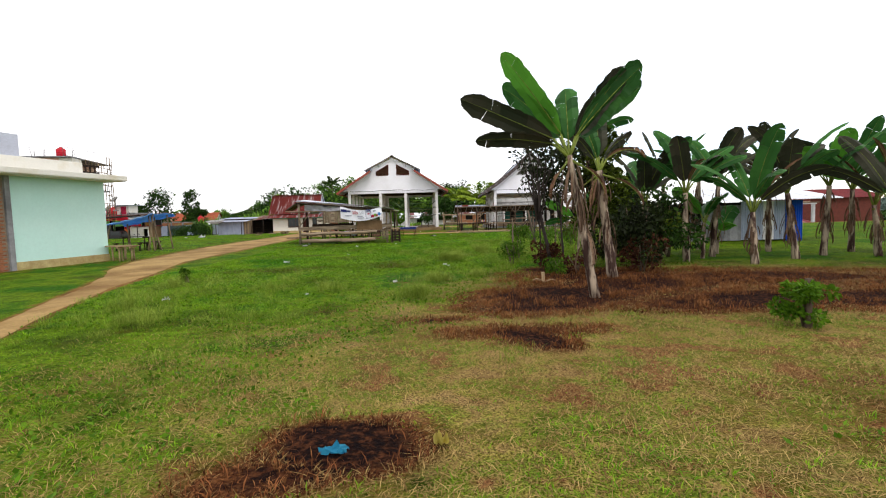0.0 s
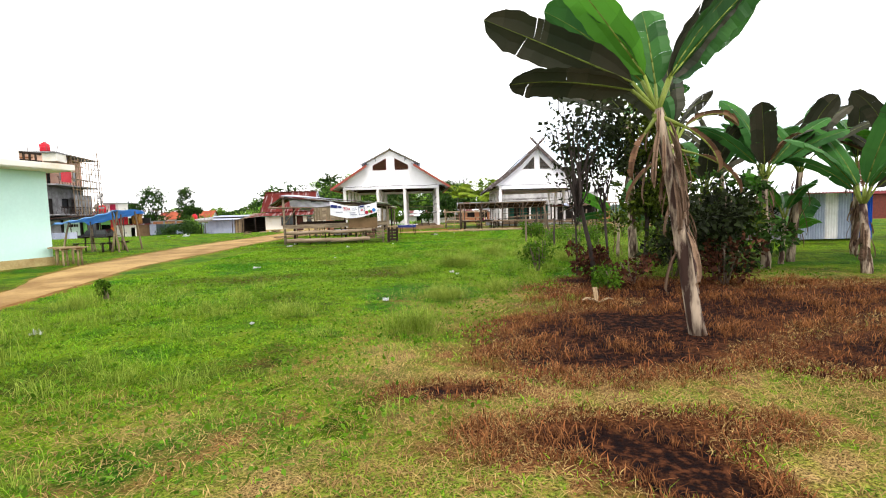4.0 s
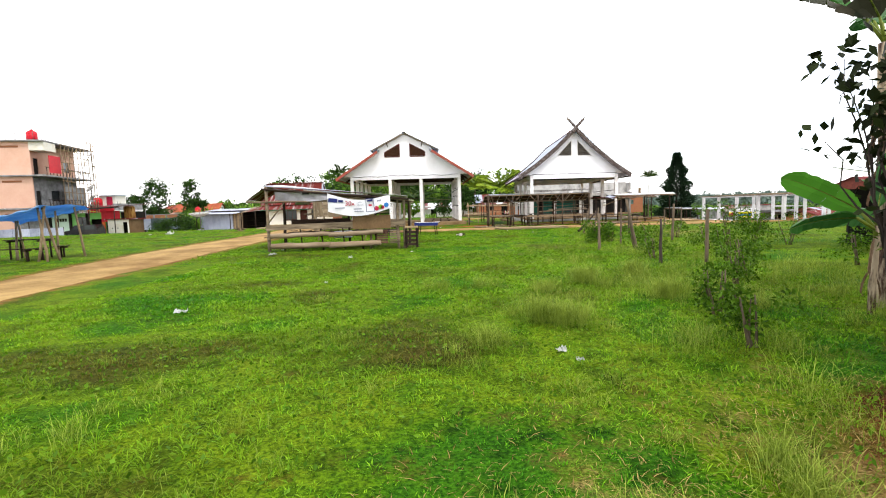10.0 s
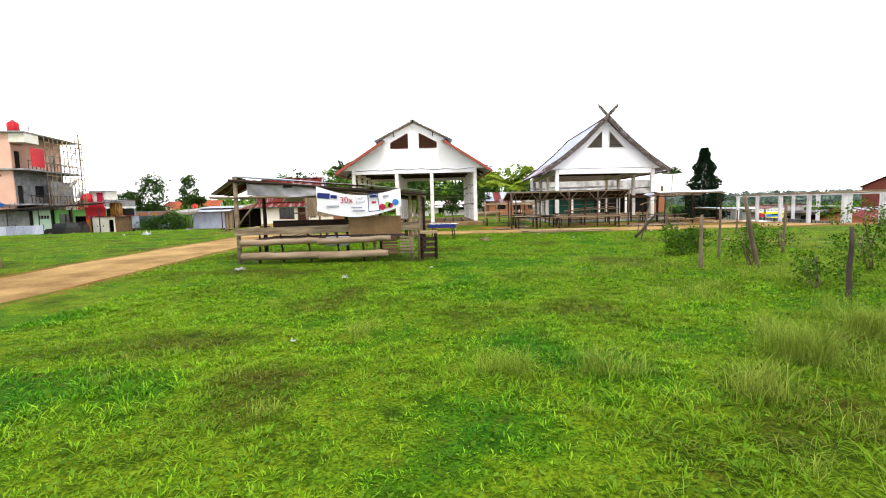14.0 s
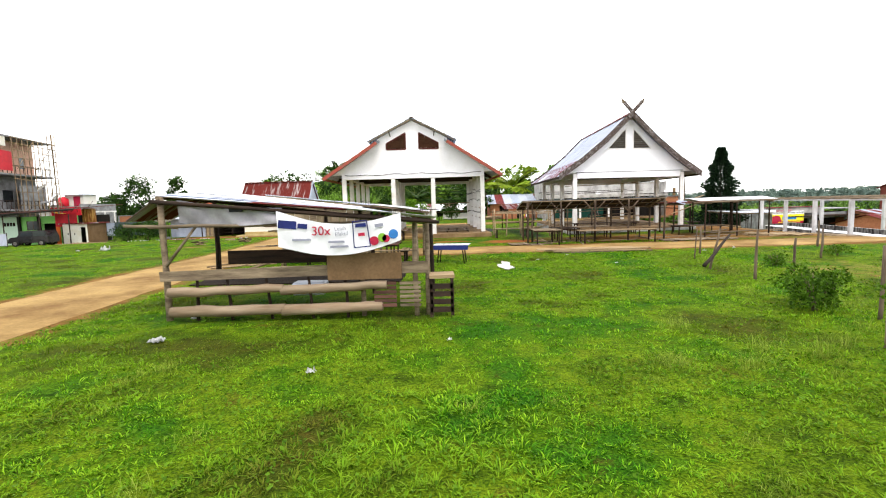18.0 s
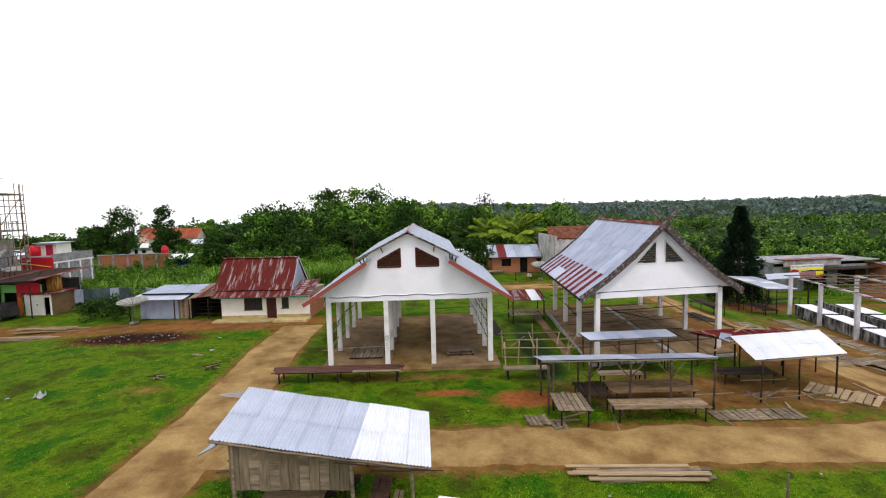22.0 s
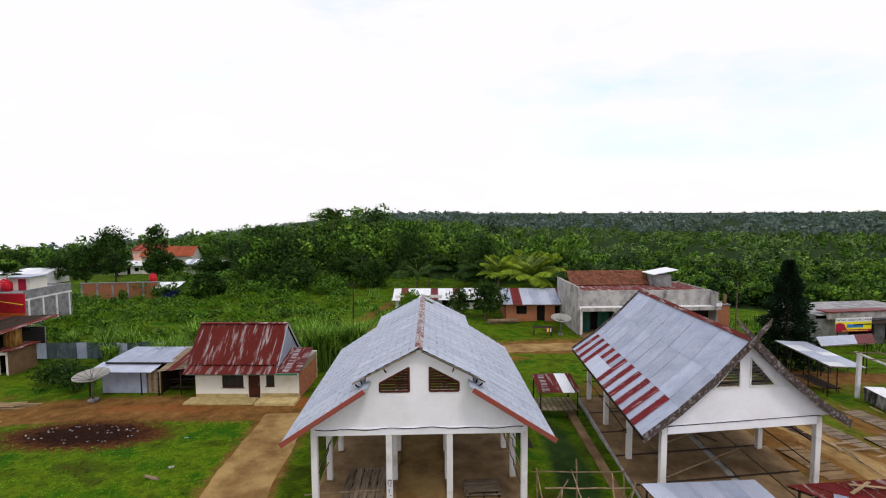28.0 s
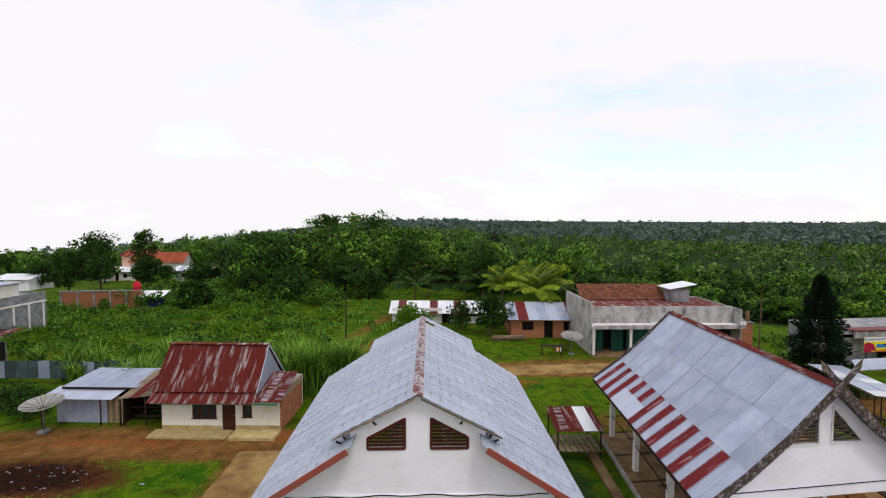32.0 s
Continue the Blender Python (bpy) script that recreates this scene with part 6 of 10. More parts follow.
solo("kerb", box(-0.25, -5.5, -0.1, 0.25, 5.5, 0.12, bevel=0.02), M_CONC, "low stained concrete kerb along the drain between the halls", "kerb", (4.3, 56.2, -0.35), 0, kind="structure")
solo("drain", box(-0.3, -5.0, 0, 0.3, 5.0, 0.03), M_DARK, "dark damp drain beside the hall floor", "drain", (0.85, 56.0, -0.38), 3, kind="structure")


# ---------------------------------------------------------------- tiled counters and bare concrete frame
ROW = pose(29.2, 69.0, -2.2, 0, 0, -8.2) @ Matrix.Scale(1.14, 4)


def counter(x, y, L, label):
    c = tagged(new("tiled_counter"), label, "market counter", "tiled market counters")
    c.matrix_world = ROW @ pose(x, y, 0)
    part("base", box(-0.6, -L / 2, -0.1, 0.6, L / 2, 0.78, bevel=0.015), M_CONC_MOULD, c, "mould-stained rendered base")
    n = int(L / 0.42)
    for i in range(3):
        for j in range(n):
            part("tile", box(-0.62 + i * 0.415, -L / 2 + j * L / n, 0.78, -0.62 + (i + 1) * 0.415 - 0.008, -L / 2 + (j + 1) * L / n - 0.008, 0.81), M_TILE_WHITE, c)
    return c


for i in range(4):
    counter(0.85, -1.9 - i * 3.9, 3.4, "white-tiled market counter on a mould-stained base")
    counter(3.9, -1.7 - i * 3.9, 3.4, "white-tiled market counter on a mould-stained base")
fw = tagged(new("low_wall"), "mould-stained low wall between the tiled counters", "wall")
fw.matrix_world = ROW @ pose(2.2, -7.5, 0)
part("wall_face", box(-0.1, -8, -0.1, 0.1, 8, 1.05, bevel=0.01), M_CONC_MOULD, fw)
cf = tagged(new("concrete_frame"), "unfinished frame of bare grey concrete posts with pole rafters", "building frame")
cf.matrix_world = ROW
for x in (0.0, 4.8, 9.6):
    for y in (0, -3.93, -7.86, -11.8, -15.7):
        part("post", box(x - 0.115, y - 0.115, -0.1, x + 0.115, y + 0.115, 3.02, bevel=0.015), M_CONC_PALE, cf)
    part("beam", beam((x, -16.1, 3.07), (x, 0.4, 3.07), 0.14, 0.1), M_CONC_PALE, cf)
for y in np.arange(-15.7, 0.3, 1.57):
    part("rafter", pole((-0.5, y, 3.15), (10.0, y + random.uniform(-0.4, 0.4), 3.15 + random.uniform(-0.05, 0.1)), 0.045, 0.035, 6, 4, 0.03), M_WOOD_GREY, cf)
for x in (1.2, 2.4, 3.6, 6.0, 7.4):
    part("batten", pole((x, -16, 3.24), (x, 0.4, 3.24), 0.035, 0.03, 6, 5, 0.03), M_WOOD_GREY, cf)

# zinc-roofed shelters behind the second hall
bs = thing("shelter", "long shelter with a loose bluish zinc roof on posts", "shelter", (29.4, 73.5, gz(29.4, 73.5)), group="shelters")
stall_roof(bs, [(27.5, 69.8, 0.05), (30.2, 69.5, 0.0), (31.1, 77.4, 0.0), (28.2, 77.6, 0.1)], 2, 5, lambda i, j: M_ZINC_BLUE if (i + j) % 3 else M_ZINC_NEW, waves=9)
for x, y in ((27.7, 70.1), (29.9, 69.8), (27.9, 72.5), (30.2, 72.3), (28.1, 75.0), (30.5, 74.9), (28.4, 77.3), (30.8, 77.1)):
    post(bs, x, y, -0.02, 0.05, M_WOOD_DARK)
slat_table(19.9, 66.0, 3.5, 1.2, 0.7, "dark plank table before the shelter", 6, M_WOOD_DARK, turn=95)
slat_table(29.0, 73.0, 1.6, 3.5, 0.7, "dark plank table under the shelter", 6, M_WOOD_DARK, along=False)
ss = thing("shelter", "small stall with a bluish zinc roof before the sign building", "shelter", (36.1, 79.1, gz(36, 79)), group="shelters")
stall_roof(ss, [(32.3, 77.0, -0.3), (38.5, 78.2, -0.3), (40.6, 81.1, -0.12), (33.8, 79.7, -0.12)], 6, 1, lambda i, j: M_ZINC_BLUE if i < 4 else M_RED_SHEET, waves=8)
for x, y in ((32.5, 77.5), (37.8, 78.6), (39.1, 80.5), (33.9, 79.5)):
    post(ss, x + 0.3, y, -0.3, 0.05, M_WOOD_DARK)
slat_table(35.7, 78.9, 3.4, 1.0, 0.7, "plank table under the small stall roof", 5, M_WOOD_DARK, turn=12)


# ---------------------------------------------------------------- houses
def wall_holes(x0, x1, z0, z1, holes, y, thick, material, parent, name="wall", label=""):
    """An upright wall along x with rectangular openings (a, b, c, d) in x and z, in one mesh."""
    bm = bmesh.new()
    xs = sorted({x0, x1, *[h[0] for h in holes], *[h[1] for h in holes]})
    zs = sorted({z0, z1, *[h[2] for h in holes], *[h[3] for h in holes]})
    for xa, xb in zip(xs, xs[1:]):
        for za, zb in zip(zs, zs[1:]):
            if not any(h[0] <= xa and xb <= h[1] and h[2] <= za and zb <= h[3] for h in holes):
                box(xa, y, za, xb, y + thick, zb, bm)
    bmesh.ops.remove_doubles(bm, verts=bm.verts, dist=1e-4)
    return part(name, bm, material, parent, label)


def casement(parent, x0, x1, z0, z1, y, frame_mat, pane_mat, bars=1, sill=True):
    fr = bmesh.new()
    for a, b in (((x0, z0), (x1, z0)), ((x1, z0), (x1, z1)), ((x1, z1), (x0, z1)), ((x0, z1), (x0, z0))):
        beam((a[0], y, a[1]), (b[0], y, b[1]), 0.07, 0.06, fr)
    for k in range(bars):
        x = x0 + (x1 - x0) * (k + 1) / (bars + 1)
        beam((x, y, z0), (x, y, z1), 0.05, 0.05, fr, up=(0, 1, 0))
    w = part("window", fr, frame_mat, parent)
    for k in range(bars + 1):
        a, b = x0 + (x1 - x0) * k / (bars + 1) + 0.03, x0 + (x1 - x0) * (k + 1) / (bars + 1) - 0.03
        part("pane", box(a, y - 0.006, z0 + 0.03, b, y + 0.006, z1 - 0.03), pane_mat, w)
    if sill:
        part("sill", box(x0 - 0.08, y - 0.1, z0 - 0.08, x1 + 0.08, y + 0.04, z0 - 0.03), frame_mat, w)
    return w


def brick_face(parent, p, u, length, height, z0, normal, limit=300, material=None, sizes=(0.22, 0.06, 0.04)):
    """Courses of bricks proud of a mortar wall. p: start corner; u: unit along the wall."""
    L, H, D = sizes
    me = mesh_of("brick", box(-L / 2, -D / 2, -H / 2, L / 2, D / 2, H / 2, bevel=0.004), material or M_BRICK)
    ang = math.degrees(math.atan2(u[1], u[0]))
    pitch_x, pitch_z = L + 0.015, H + 0.015
    rows, count = int(height / pitch_z), 0
    v_all, f_all = [], []
    base = np.array([v.co for v in me.vertices]); tri = [list(f.vertices) for f in me.polygons]
    for r in range(rows):
        n = int(length / pitch_x)
        for k in range(n):
            d = (k + 0.5 + 0.5 * (r % 2)) * pitch_x
            if d + L / 2 > length:
                continue
            c = (p[0] + u[0] * d + normal[0] * random.uniform(0, 0.008), p[1] + u[1] * d + normal[1] * random.uniform(0, 0.008), z0 + (r + 0.5) * pitch_z)
            ob = part("brick", me, material or M_BRICK, parent)
            ob.matrix_parent_inverse = Matrix.Identity(4)
            ob.matrix_basis = pose(*c, 0, random.uniform(-0.6, 0.6), ang)
            count += 1
            if count >= limit:
                return


# white house with the rusted roof
hz = -0.6
ho = thing("house", "small whitewashed house with steep rusted roof and brick side", "house", (-22.0, 64.0, hz), 0.3)
wall_holes(0, 7.5, 0, 2.2, [(1.95, 3.5, 0.85, 1.95), (3.85, 4.7, 0.05, 2.05), (5.15, 5.75, 0.95, 1.95)], 0, 0.14, M_CREAM, ho, "front_wall", "whitewashed front wall, yellowed at the foot")
part("side_wall", box(0, 0.14, 0, 0.14, 4.6, 2.2), M_CREAM, ho)
part("back_wall", box(0, 4.6, 0, 7.5, 4.74, 2.2), M_CREAM, ho)
bsw = part("brick_side_wall", poly([(7.38, 0.14, 0), (7.38, 4.6, 0), (7.38, 4.6, 2.15), (7.38, 0.14, 2.35)], 0.12, (1, 0, 0)), M_MORTAR, ho, "bare orange brick side wall")
brick_face(bsw, (7.52, 0.1), (0, 1), 4.4, 2.2, 0.0, (1, 0), 300, sizes=(0.24, 0.085, 0.05))
part("wall_foot", box(0.0, -0.02, 0.0, 3.8, -0.004, 0.38), M_OCHRE, ho, "yellowed foot of the wall")
part("wall_foot", box(4.75, -0.02, 0.16, 7.5, -0.004, 0.42), M_OCHRE, ho)
part("plinth", box(-0.35, -1.15, -0.1, 4.6, -0.025, 0.14, bevel=0.02), M_OCHRE, ho, "yellowish concrete porch step")
part("porch_step", box(4.75, -1.25, -0.12, 7.6, -0.025, 0.2, bevel=0.02), M_OCHRE, ho)
part("front_step", box(3.7, -1.15, -0.12, 4.75, -0.3, 0.04, bevel=0.02), M_CONC, ho)
casement(ho, 1.98, 3.47, 0.88, 1.92, 0.05, M_DOOR, M_GLASS, 2)
casement(ho, 5.18, 5.72, 0.98, 1.92, 0.05, M_DOOR, M_GLASS, 0)
dr = part("door", box(3.88, 0.03, 0.06, 4.67, 0.08, 2.03, bevel=0.006), M_DOOR, ho, "dark red-brown wooden door")
for z0, z1 in ((0.2, 0.95), (1.1, 1.9)):
    part("panel", box(3.98, 0.012, z0, 4.57, 0.03, z1, bevel=0.006), M_DOOR, dr)
part("handle", box(4.55, -0.01, 1.0, 4.6, 0.03, 1.1), M_STEEL, dr)
part("fascia_board", beam((-0.4, -0.62, 2.02), (7.6, -0.62, 2.02), 0.03, 0.12), mat("green_fascia_paint", (0.05, 0.22, 0.14), rough=0.7), ho)
# steep main roof
RIDGE = 5.05
for i in range(8):
    x0, x1 = -0.55 + i * 0.83, -0.55 + (i + 1) * 0.83 + 0.04
    part("roof_sheet", sheet((x0, -0.05, 2.55), (x1, -0.05, 2.55), (x1, 2.1, RIDGE), (x0, 2.1, RIDGE), M_RUST, waves=9, rows=3), M_RUST, ho)
    part("roof_sheet", sheet((x0, 4.9, 2.3), (x1, 4.9, 2.3), (x1, 2.1, RIDGE), (x0, 2.1, RIDGE), M_RUST, waves=9), M_RUST, ho)
    part("canopy_sheet", sheet((x0, -0.72, 2.05), (x1, -0.72, 2.05), (x1, 0.1, 2.5), (x0, 0.1, 2.5), M_RUST, waves=9), M_RUST, ho)
for i in range(4):
    x0, x1 = 6.05 + i * 0.42, 6.05 + (i + 1) * 0.42 + 0.03
    m = M_RUST_MILD if i % 2 else M_RUST
    part("lean_to_sheet", sheet((x0, -0.6, 2.12), (x1, -0.6, 2.12), (x1, 3.0, 2.95), (x0, 3.0, 2.95), m, waves=5), m, ho)
part("ridge_cap", beam((-0.6, 2.1, RIDGE + 0.04), (6.15, 2.1, RIDGE + 0.04), 0.32, 0.06), M_RUST, ho)
for x in (0.1, 5.95):
    part("gable", poly([(x, 0.1, 2.2), (x, 4.7, 2.2), (x, 2.1, RIDGE - 0.1)], 0.06, (1, 0, 0)), M_ZINC if x > 1 else M_WOOD_GREY, ho, "grey-blue gable boarding" if x > 1 else "")
part("barge_board", beam((6.12, -0.1, 2.5), (6.12, 2.1, RIDGE), 0.03, 0.14), M_ZINC_BLUE, ho)
part("barge_board", beam((6.12, 4.9, 2.3), (6.12, 2.1, RIDGE), 0.03, 0.14), M_ZINC_BLUE, ho)

# zinc shack and dark lean-to beside the house
sh = thing("shack", "low grey zinc-sheet shack with two overlapping roofs", "shack", (-29.7, 65.1, -0.6))
for i in range(7):
    part("wall_sheet", sheet((i * 0.48, 0, 0), (i * 0.48 + 0.5, 0, 0), (i * 0.48 + 0.5, 0, 1.75), (i * 0.48, 0, 1.75), M_ZINC, waves=6, depth=0.012), M_ZINC, sh)
for i in range(6):
    part("plank", beam((3.4 + i * 0.2, 0.02, 0), (3.4 + i * 0.2, 0.02, 1.8), 0.18, 0.025, wob=0.01, up=(0, 1, 0)), M_WOOD_PALE if i % 2 else M_WOOD_GREY, sh)
part("side_wall", box(0, 0.05, 0, 0.05, 4, 1.9), M_ZINC, sh)
part("side_wall", box(4.5, 0.05, 0, 4.55, 4, 1.9), M_WOOD_DARK, sh)
part("back_wall", box(0.05, 3.95, 0, 4.5, 4.0, 2.1), M_WOOD_DARK, sh)
for i in range(6):
    x0 = -0.7 + i * 0.8
    part("roof_sheet", sheet((x0, -0.6, 1.78), (x0 + 0.84, -0.6, 1.78), (x0 + 0.84, 1.2, 2.0), (x0, 1.2, 2.0), M_ZINC_BLUE, waves=8), M_ZINC_BLUE, sh)
for i in range(6):
    x0 = -0.2 + i * 0.85
    part("roof_sheet", sheet((x0, 0.7, 2.12), (x0 + 0.88, 0.7, 2.12), (x0 + 0.88, 4.2, 2.35), (x0, 4.2, 2.35), M_ZINC, waves=8), M_ZINC, sh)
part("fascia_board", box(-0.2, 0.68, 2.0, 4.9, 0.72, 2.12), M_WOOD_DARK, sh)
for x in (-0.6, 3.3, 4.6):
    part("post", pole((x, -0.5, -0.1), (x, -0.5, 1.75), 0.05, 0.045, 6), M_WOOD_DARK, sh)
lt = thing("lean_to", "dark open lean-to with a patched plank roof", "shed", (-25.0, 65.0, -0.6))
for i in range(5):
    m = (M_WOOD_GREY, M_RUST, M_WOOD_GREY, M_RUST_MILD, M_WOOD_PALE)[i]
    part("roof_sheet", sheet((-0.1 + i * 0.62, -0.5 + 0.05 * i, 1.85 + 0.05 * i), (0.55 + i * 0.62, -0.5 + 0.05 * i, 1.9 + 0.05 * i), (0.55 + i * 0.62, 3.5, 2.55), (-0.1 + i * 0.62, 3.5, 2.5), m, waves=4, depth=0.012), m, lt)
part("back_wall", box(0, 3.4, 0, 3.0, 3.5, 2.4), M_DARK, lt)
for x in (0.05, 1.5, 2.8):
    part("post", pole((x, -0.3, -0.1), (x, -0.3, 1.85), 0.05, 0.045, 6), M_WOOD_DARK, lt)
for k in range(5):
    part("shelf_board", beam((0.1, 0.6 + 0.3 * (k % 2), 0.3 + 0.3 * k), (2.8, 0.6 + 0.3 * (k % 2), 0.32 + 0.3 * k), 0.3, 0.03), M_WOOD_DARK, lt)


def dish(x, y, z, r, tilt, turn, label):
    d = thing("satellite_dish", label, "satellite dish", (x, y, z), turn, group="satellite dishes")
    bm = bmesh.new()
    rings, n = 5, 24
    prev = None
    for k in range(rings + 1):
        rr = r * k / rings
        ring = [bm.verts.new((rr * math.cos(2 * math.pi * i / n), rr * math.sin(2 * math.pi * i / n), 0.34 * rr * rr / r)) for i in range(n)] if k else [bm.verts.new((0, 0, 0))]
        if prev:
            for i in range(n):
                bm.faces.new((prev[0], ring[i], ring[(i + 1) % n]) if len(prev) == 1 else (prev[i], ring[i], ring[(i + 1) % n], prev[(i + 1) % n]))
        prev = ring
    bmesh.ops.solidify(bm, geom=bm.faces[:], thickness=0.02)
    bowl = part("bowl", bm, M_DISH, d)
    bowl.matrix_basis = pose(0, 0, 1.55, tilt, 0, 0)
    for i in range(12):
        a = 2 * math.pi * i / 12
        rb = part("rib", pole((0, 0, -0.02), (r * math.cos(a), r * math.sin(a), 0.34 * r), 0.015, n=5), M_STEEL, d)
        rb.matrix_basis = pose(0, 0, 1.55, tilt, 0, 0)
    arm = part("feed_arm", pole((0, 0, 0), (0, 0, r * 0.75), 0.02, n=5), M_STEEL, d)
    arm.matrix_basis = pose(0, 0, 1.55, tilt, 0, 0)
    part("mast", pole((0, 0, -0.1), (0, 0, 1.52), 0.06, n=8), M_STEEL, d)
    part("foot", box(-0.25, -0.25, -0.05, 0.25, 0.25, 0.14, bevel=0.02), M_CONC_GREY, d)
    return d


dish(-29.3, 63.6, -0.6, 1.15, 8, 0, "large grey mesh satellite dish on a steel mast")
dish(8.4, 82.5, -0.6, 1.1, 12, 0, "large dark mesh satellite dish before the shophouse")

# zinc fence behind the shacks
fe = thing("fence", "long low fence of grey zinc sheets with posts", "fence", (-50, 73.5, -0.65), 1)
for i in range(30):
    part("fence_sheet", sheet((i * 0.95, 0, 0), (i * 0.95 + 0.97, 0, 0), (i * 0.95 + 0.97, 0, 1.5 + random.uniform(-0.1, 0.1)), (i * 0.95, 0, 1.5), M_TEAL_ZINC if i % 4 else M_ZINC, waves=7), M_TEAL_ZINC, fe)
    if i % 3 == 0:
        part("post", pole((i * 0.95, 0.06, -0.1), (i * 0.95, 0.06, 1.7), 0.045, n=6), M_WOOD_DARK, fe)

M_DRUM = rusty("rusty_orange_drum", (0.42, 0.24, 0.06), (0.24, 0.09, 0.02), 0.46, scale=3, stretch=(1, 1, 0.4), rough=0.6, metal=0.1)
# row of kiosks and the lime green shop, with the parked car
gs = thing("shop", "low lime green shop with a dark overhanging roof", "shop", (-57.0, 71.2, -1.3), 0)
wall_holes(0, 13.2, 0, 3.1, [(1.0, 2.6, 0.0, 2.2), (7.4, 8.8, 1.6, 2.6), (9.3, 10.7, 0.0, 2.3), (11.2, 12.3, 0.0, 2.2)], 0, 0.15, M_LIME, gs, "front_wall")
part("white_wall", box(4.2, -0.06, 0, 6.7, -0.01, 3.1), mat("pale_green_paint", (0.62, 0.78, 0.66), (0.55, 0.72, 0.6), rough=0.75, scale=0.6, fine=12, grain=0.12), gs, "pale green plastered bay")
part("grey_bay", box(0.0, -0.06, 0, 4.1, -0.01, 3.1), M_CONC_GREY, gs, "grey rendered bay")
part("red_fascia", box(10.75, -0.07, 1.9, 13.2, -0.015, 3.3), M_RED, gs, "bright red painted panel")
part("orange_bay", box(10.75, -0.06, 0, 11.2, -0.01, 1.9), M_ORANGE, gs)
part("orange_bay", box(12.3, -0.06, 0, 13.2, -0.01, 1.9), M_ORANGE, gs)
for k in range(4):
    part("vent_bar", box(4.9 + k * 0.35, -0.09, 2.1, 5.15 + k * 0.35, -0.055, 2.5), M_DARK, gs)
for x in (4.1, 6.75, 9.0):
    part("pier", box(x - 0.12, -0.3, 0, x + 0.12, -0.06, 3.1), M_DARK, gs)
part("side_wall", box(13.05, 0.15, 0, 13.2, 5, 3.1), M_DARK, gs)
part("side_wall", box(0, 0.15, 0, 0.15, 5, 3.1), M_CONC_GREY, gs)
part("back_wall", box(0, 5, 0, 13.2, 5.15, 3.1), M_CONC_GREY, gs)
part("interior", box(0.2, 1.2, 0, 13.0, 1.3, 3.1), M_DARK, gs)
for i in range(16):
    m = M_RUST if i % 5 == 0 else M_WOOD_DARK
    part("roof_sheet", sheet((-1.0 + i * 0.98, -2.2, 3.15 + 0.04 * i), (0.02 + i * 0.98, -2.2, 3.19 + 0.04 * i), (0.02 + i * 0.98, 5.4, 3.65 + 0.04 * i), (-1.0 + i * 0.98, 5.4, 3.61 + 0.04 * i), m, waves=7), m, gs)
part("roof_edge", beam((-1.0, -2.2, 3.08), (14.6, -2.2, 3.72), 0.1, 0.16), M_DARK, gs)
for x in (2.8, 6.6, 10.6, 13.8):
    part("post", pole((x, -1.9, -0.1), (x, -1.9, 3.3), 0.06, n=7), M_WOOD_DARK, gs)
casement(gs, 7.4, 8.8, 1.6, 2.6, 0.06, M_DOOR, M_GLASS, 1)
for k in range(30):
    x, y = random.uniform(0.5, 12.5), random.uniform(-1.0, 3.0)
    part("stick", pole((x, y, 3.5), (x + random.uniform(-0.9, 0.9), y + random.uniform(-0.6, 0.6), 3.9 + random.uniform(0.0, 0.9)), 0.035, 0.02, 5, 2, 0.02), M_WOOD_DARK, gs)
dish(-47.6, 71.6, 3.3, 0.55, 50, -20, "white satellite dish on the shop roof")
ck = thing("kiosk", "small pale concrete kiosk with a rusty flat roof and dark doorway", "kiosk", (-45.3, 70.9, -1.3), 0)
wall_holes(0, 2.75, 0, 2.15, [(1.95, 2.55, 0.0, 1.8)], 0, 0.12, M_CREAM, ck, "front_wall")
part("side_wall", box(2.75, 0.0, 0, 2.87, 2.8, 2.15), M_BROWN_BOARD, ck, "brown board side wall")
part("side_wall", box(0, 0.12, 0, 0.12, 2.8, 2.15), M_CREAM, ck)
part("back_wall", box(0.12, 2.7, 0, 2.75, 2.8, 2.15), M_DARK, ck)
part("roof", box(-0.25, -0.35, 2.15, 3.1, 3.0, 2.27, bevel=0.01), M_RUST, ck)
for x in (0.5, 1.2):
    part("wall_mark", box(x, -0.02, 1.0, x + 0.14, -0.004, 1.14), M_DARK, ck)
tk = thing("water_tank", "rusty orange-brown ribbed water drum on the kiosk roof", "water tank", (-43.3, 72.3, 0.97), group="water tanks")
bm = bmesh.new()
pole((0, 0, 0), (0, 0, 1.5), 0.62, 0.62, 12, 1, 0, bm)
part("tank_body", bm, M_DRUM, tk)
for k in range(12):
    a = 2 * math.pi * k / 12
    part("tank_rib", box(0.6 * math.cos(a) - 0.04, 0.6 * math.sin(a) - 0.04, 0.05, 0.6 * math.cos(a) + 0.04, 0.6 * math.sin(a) + 0.04, 1.45), M_DRUM, tk)
part("tank_lid", pole((0, 0, 1.5), (0, 0, 1.58), 0.64, 0.5, 12), M_DRUM, tk)
zf = thing("zinc_fence", "low grey zinc sheet fence before the shops", "fence", (-47.4, 66.4, -1.05), 25)
for i in range(15):
    part("fence_sheet", sheet((-0.84 - i * 0.8, 0, 0.0), (-i * 0.8, 0, 0.0), (-i * 0.8, 0, 1.2), (-0.84 - i * 0.8, 0, 1.2), M_ZINC if i % 4 else M_ZINC_BLUE, waves=8), M_ZINC, zf)
for i in range(6):
    part("post", pole((-i * 2.4, 0.06, -0.3), (-i * 2.4, 0.06, 1.3), 0.05, n=6), M_WOOD_DARK, zf)
lg = thing("timber_stack", "stack of pale sawn timber lying on bare earth", "timber", (-36.0, 63.4, gz(-36, 63.4)), 3)
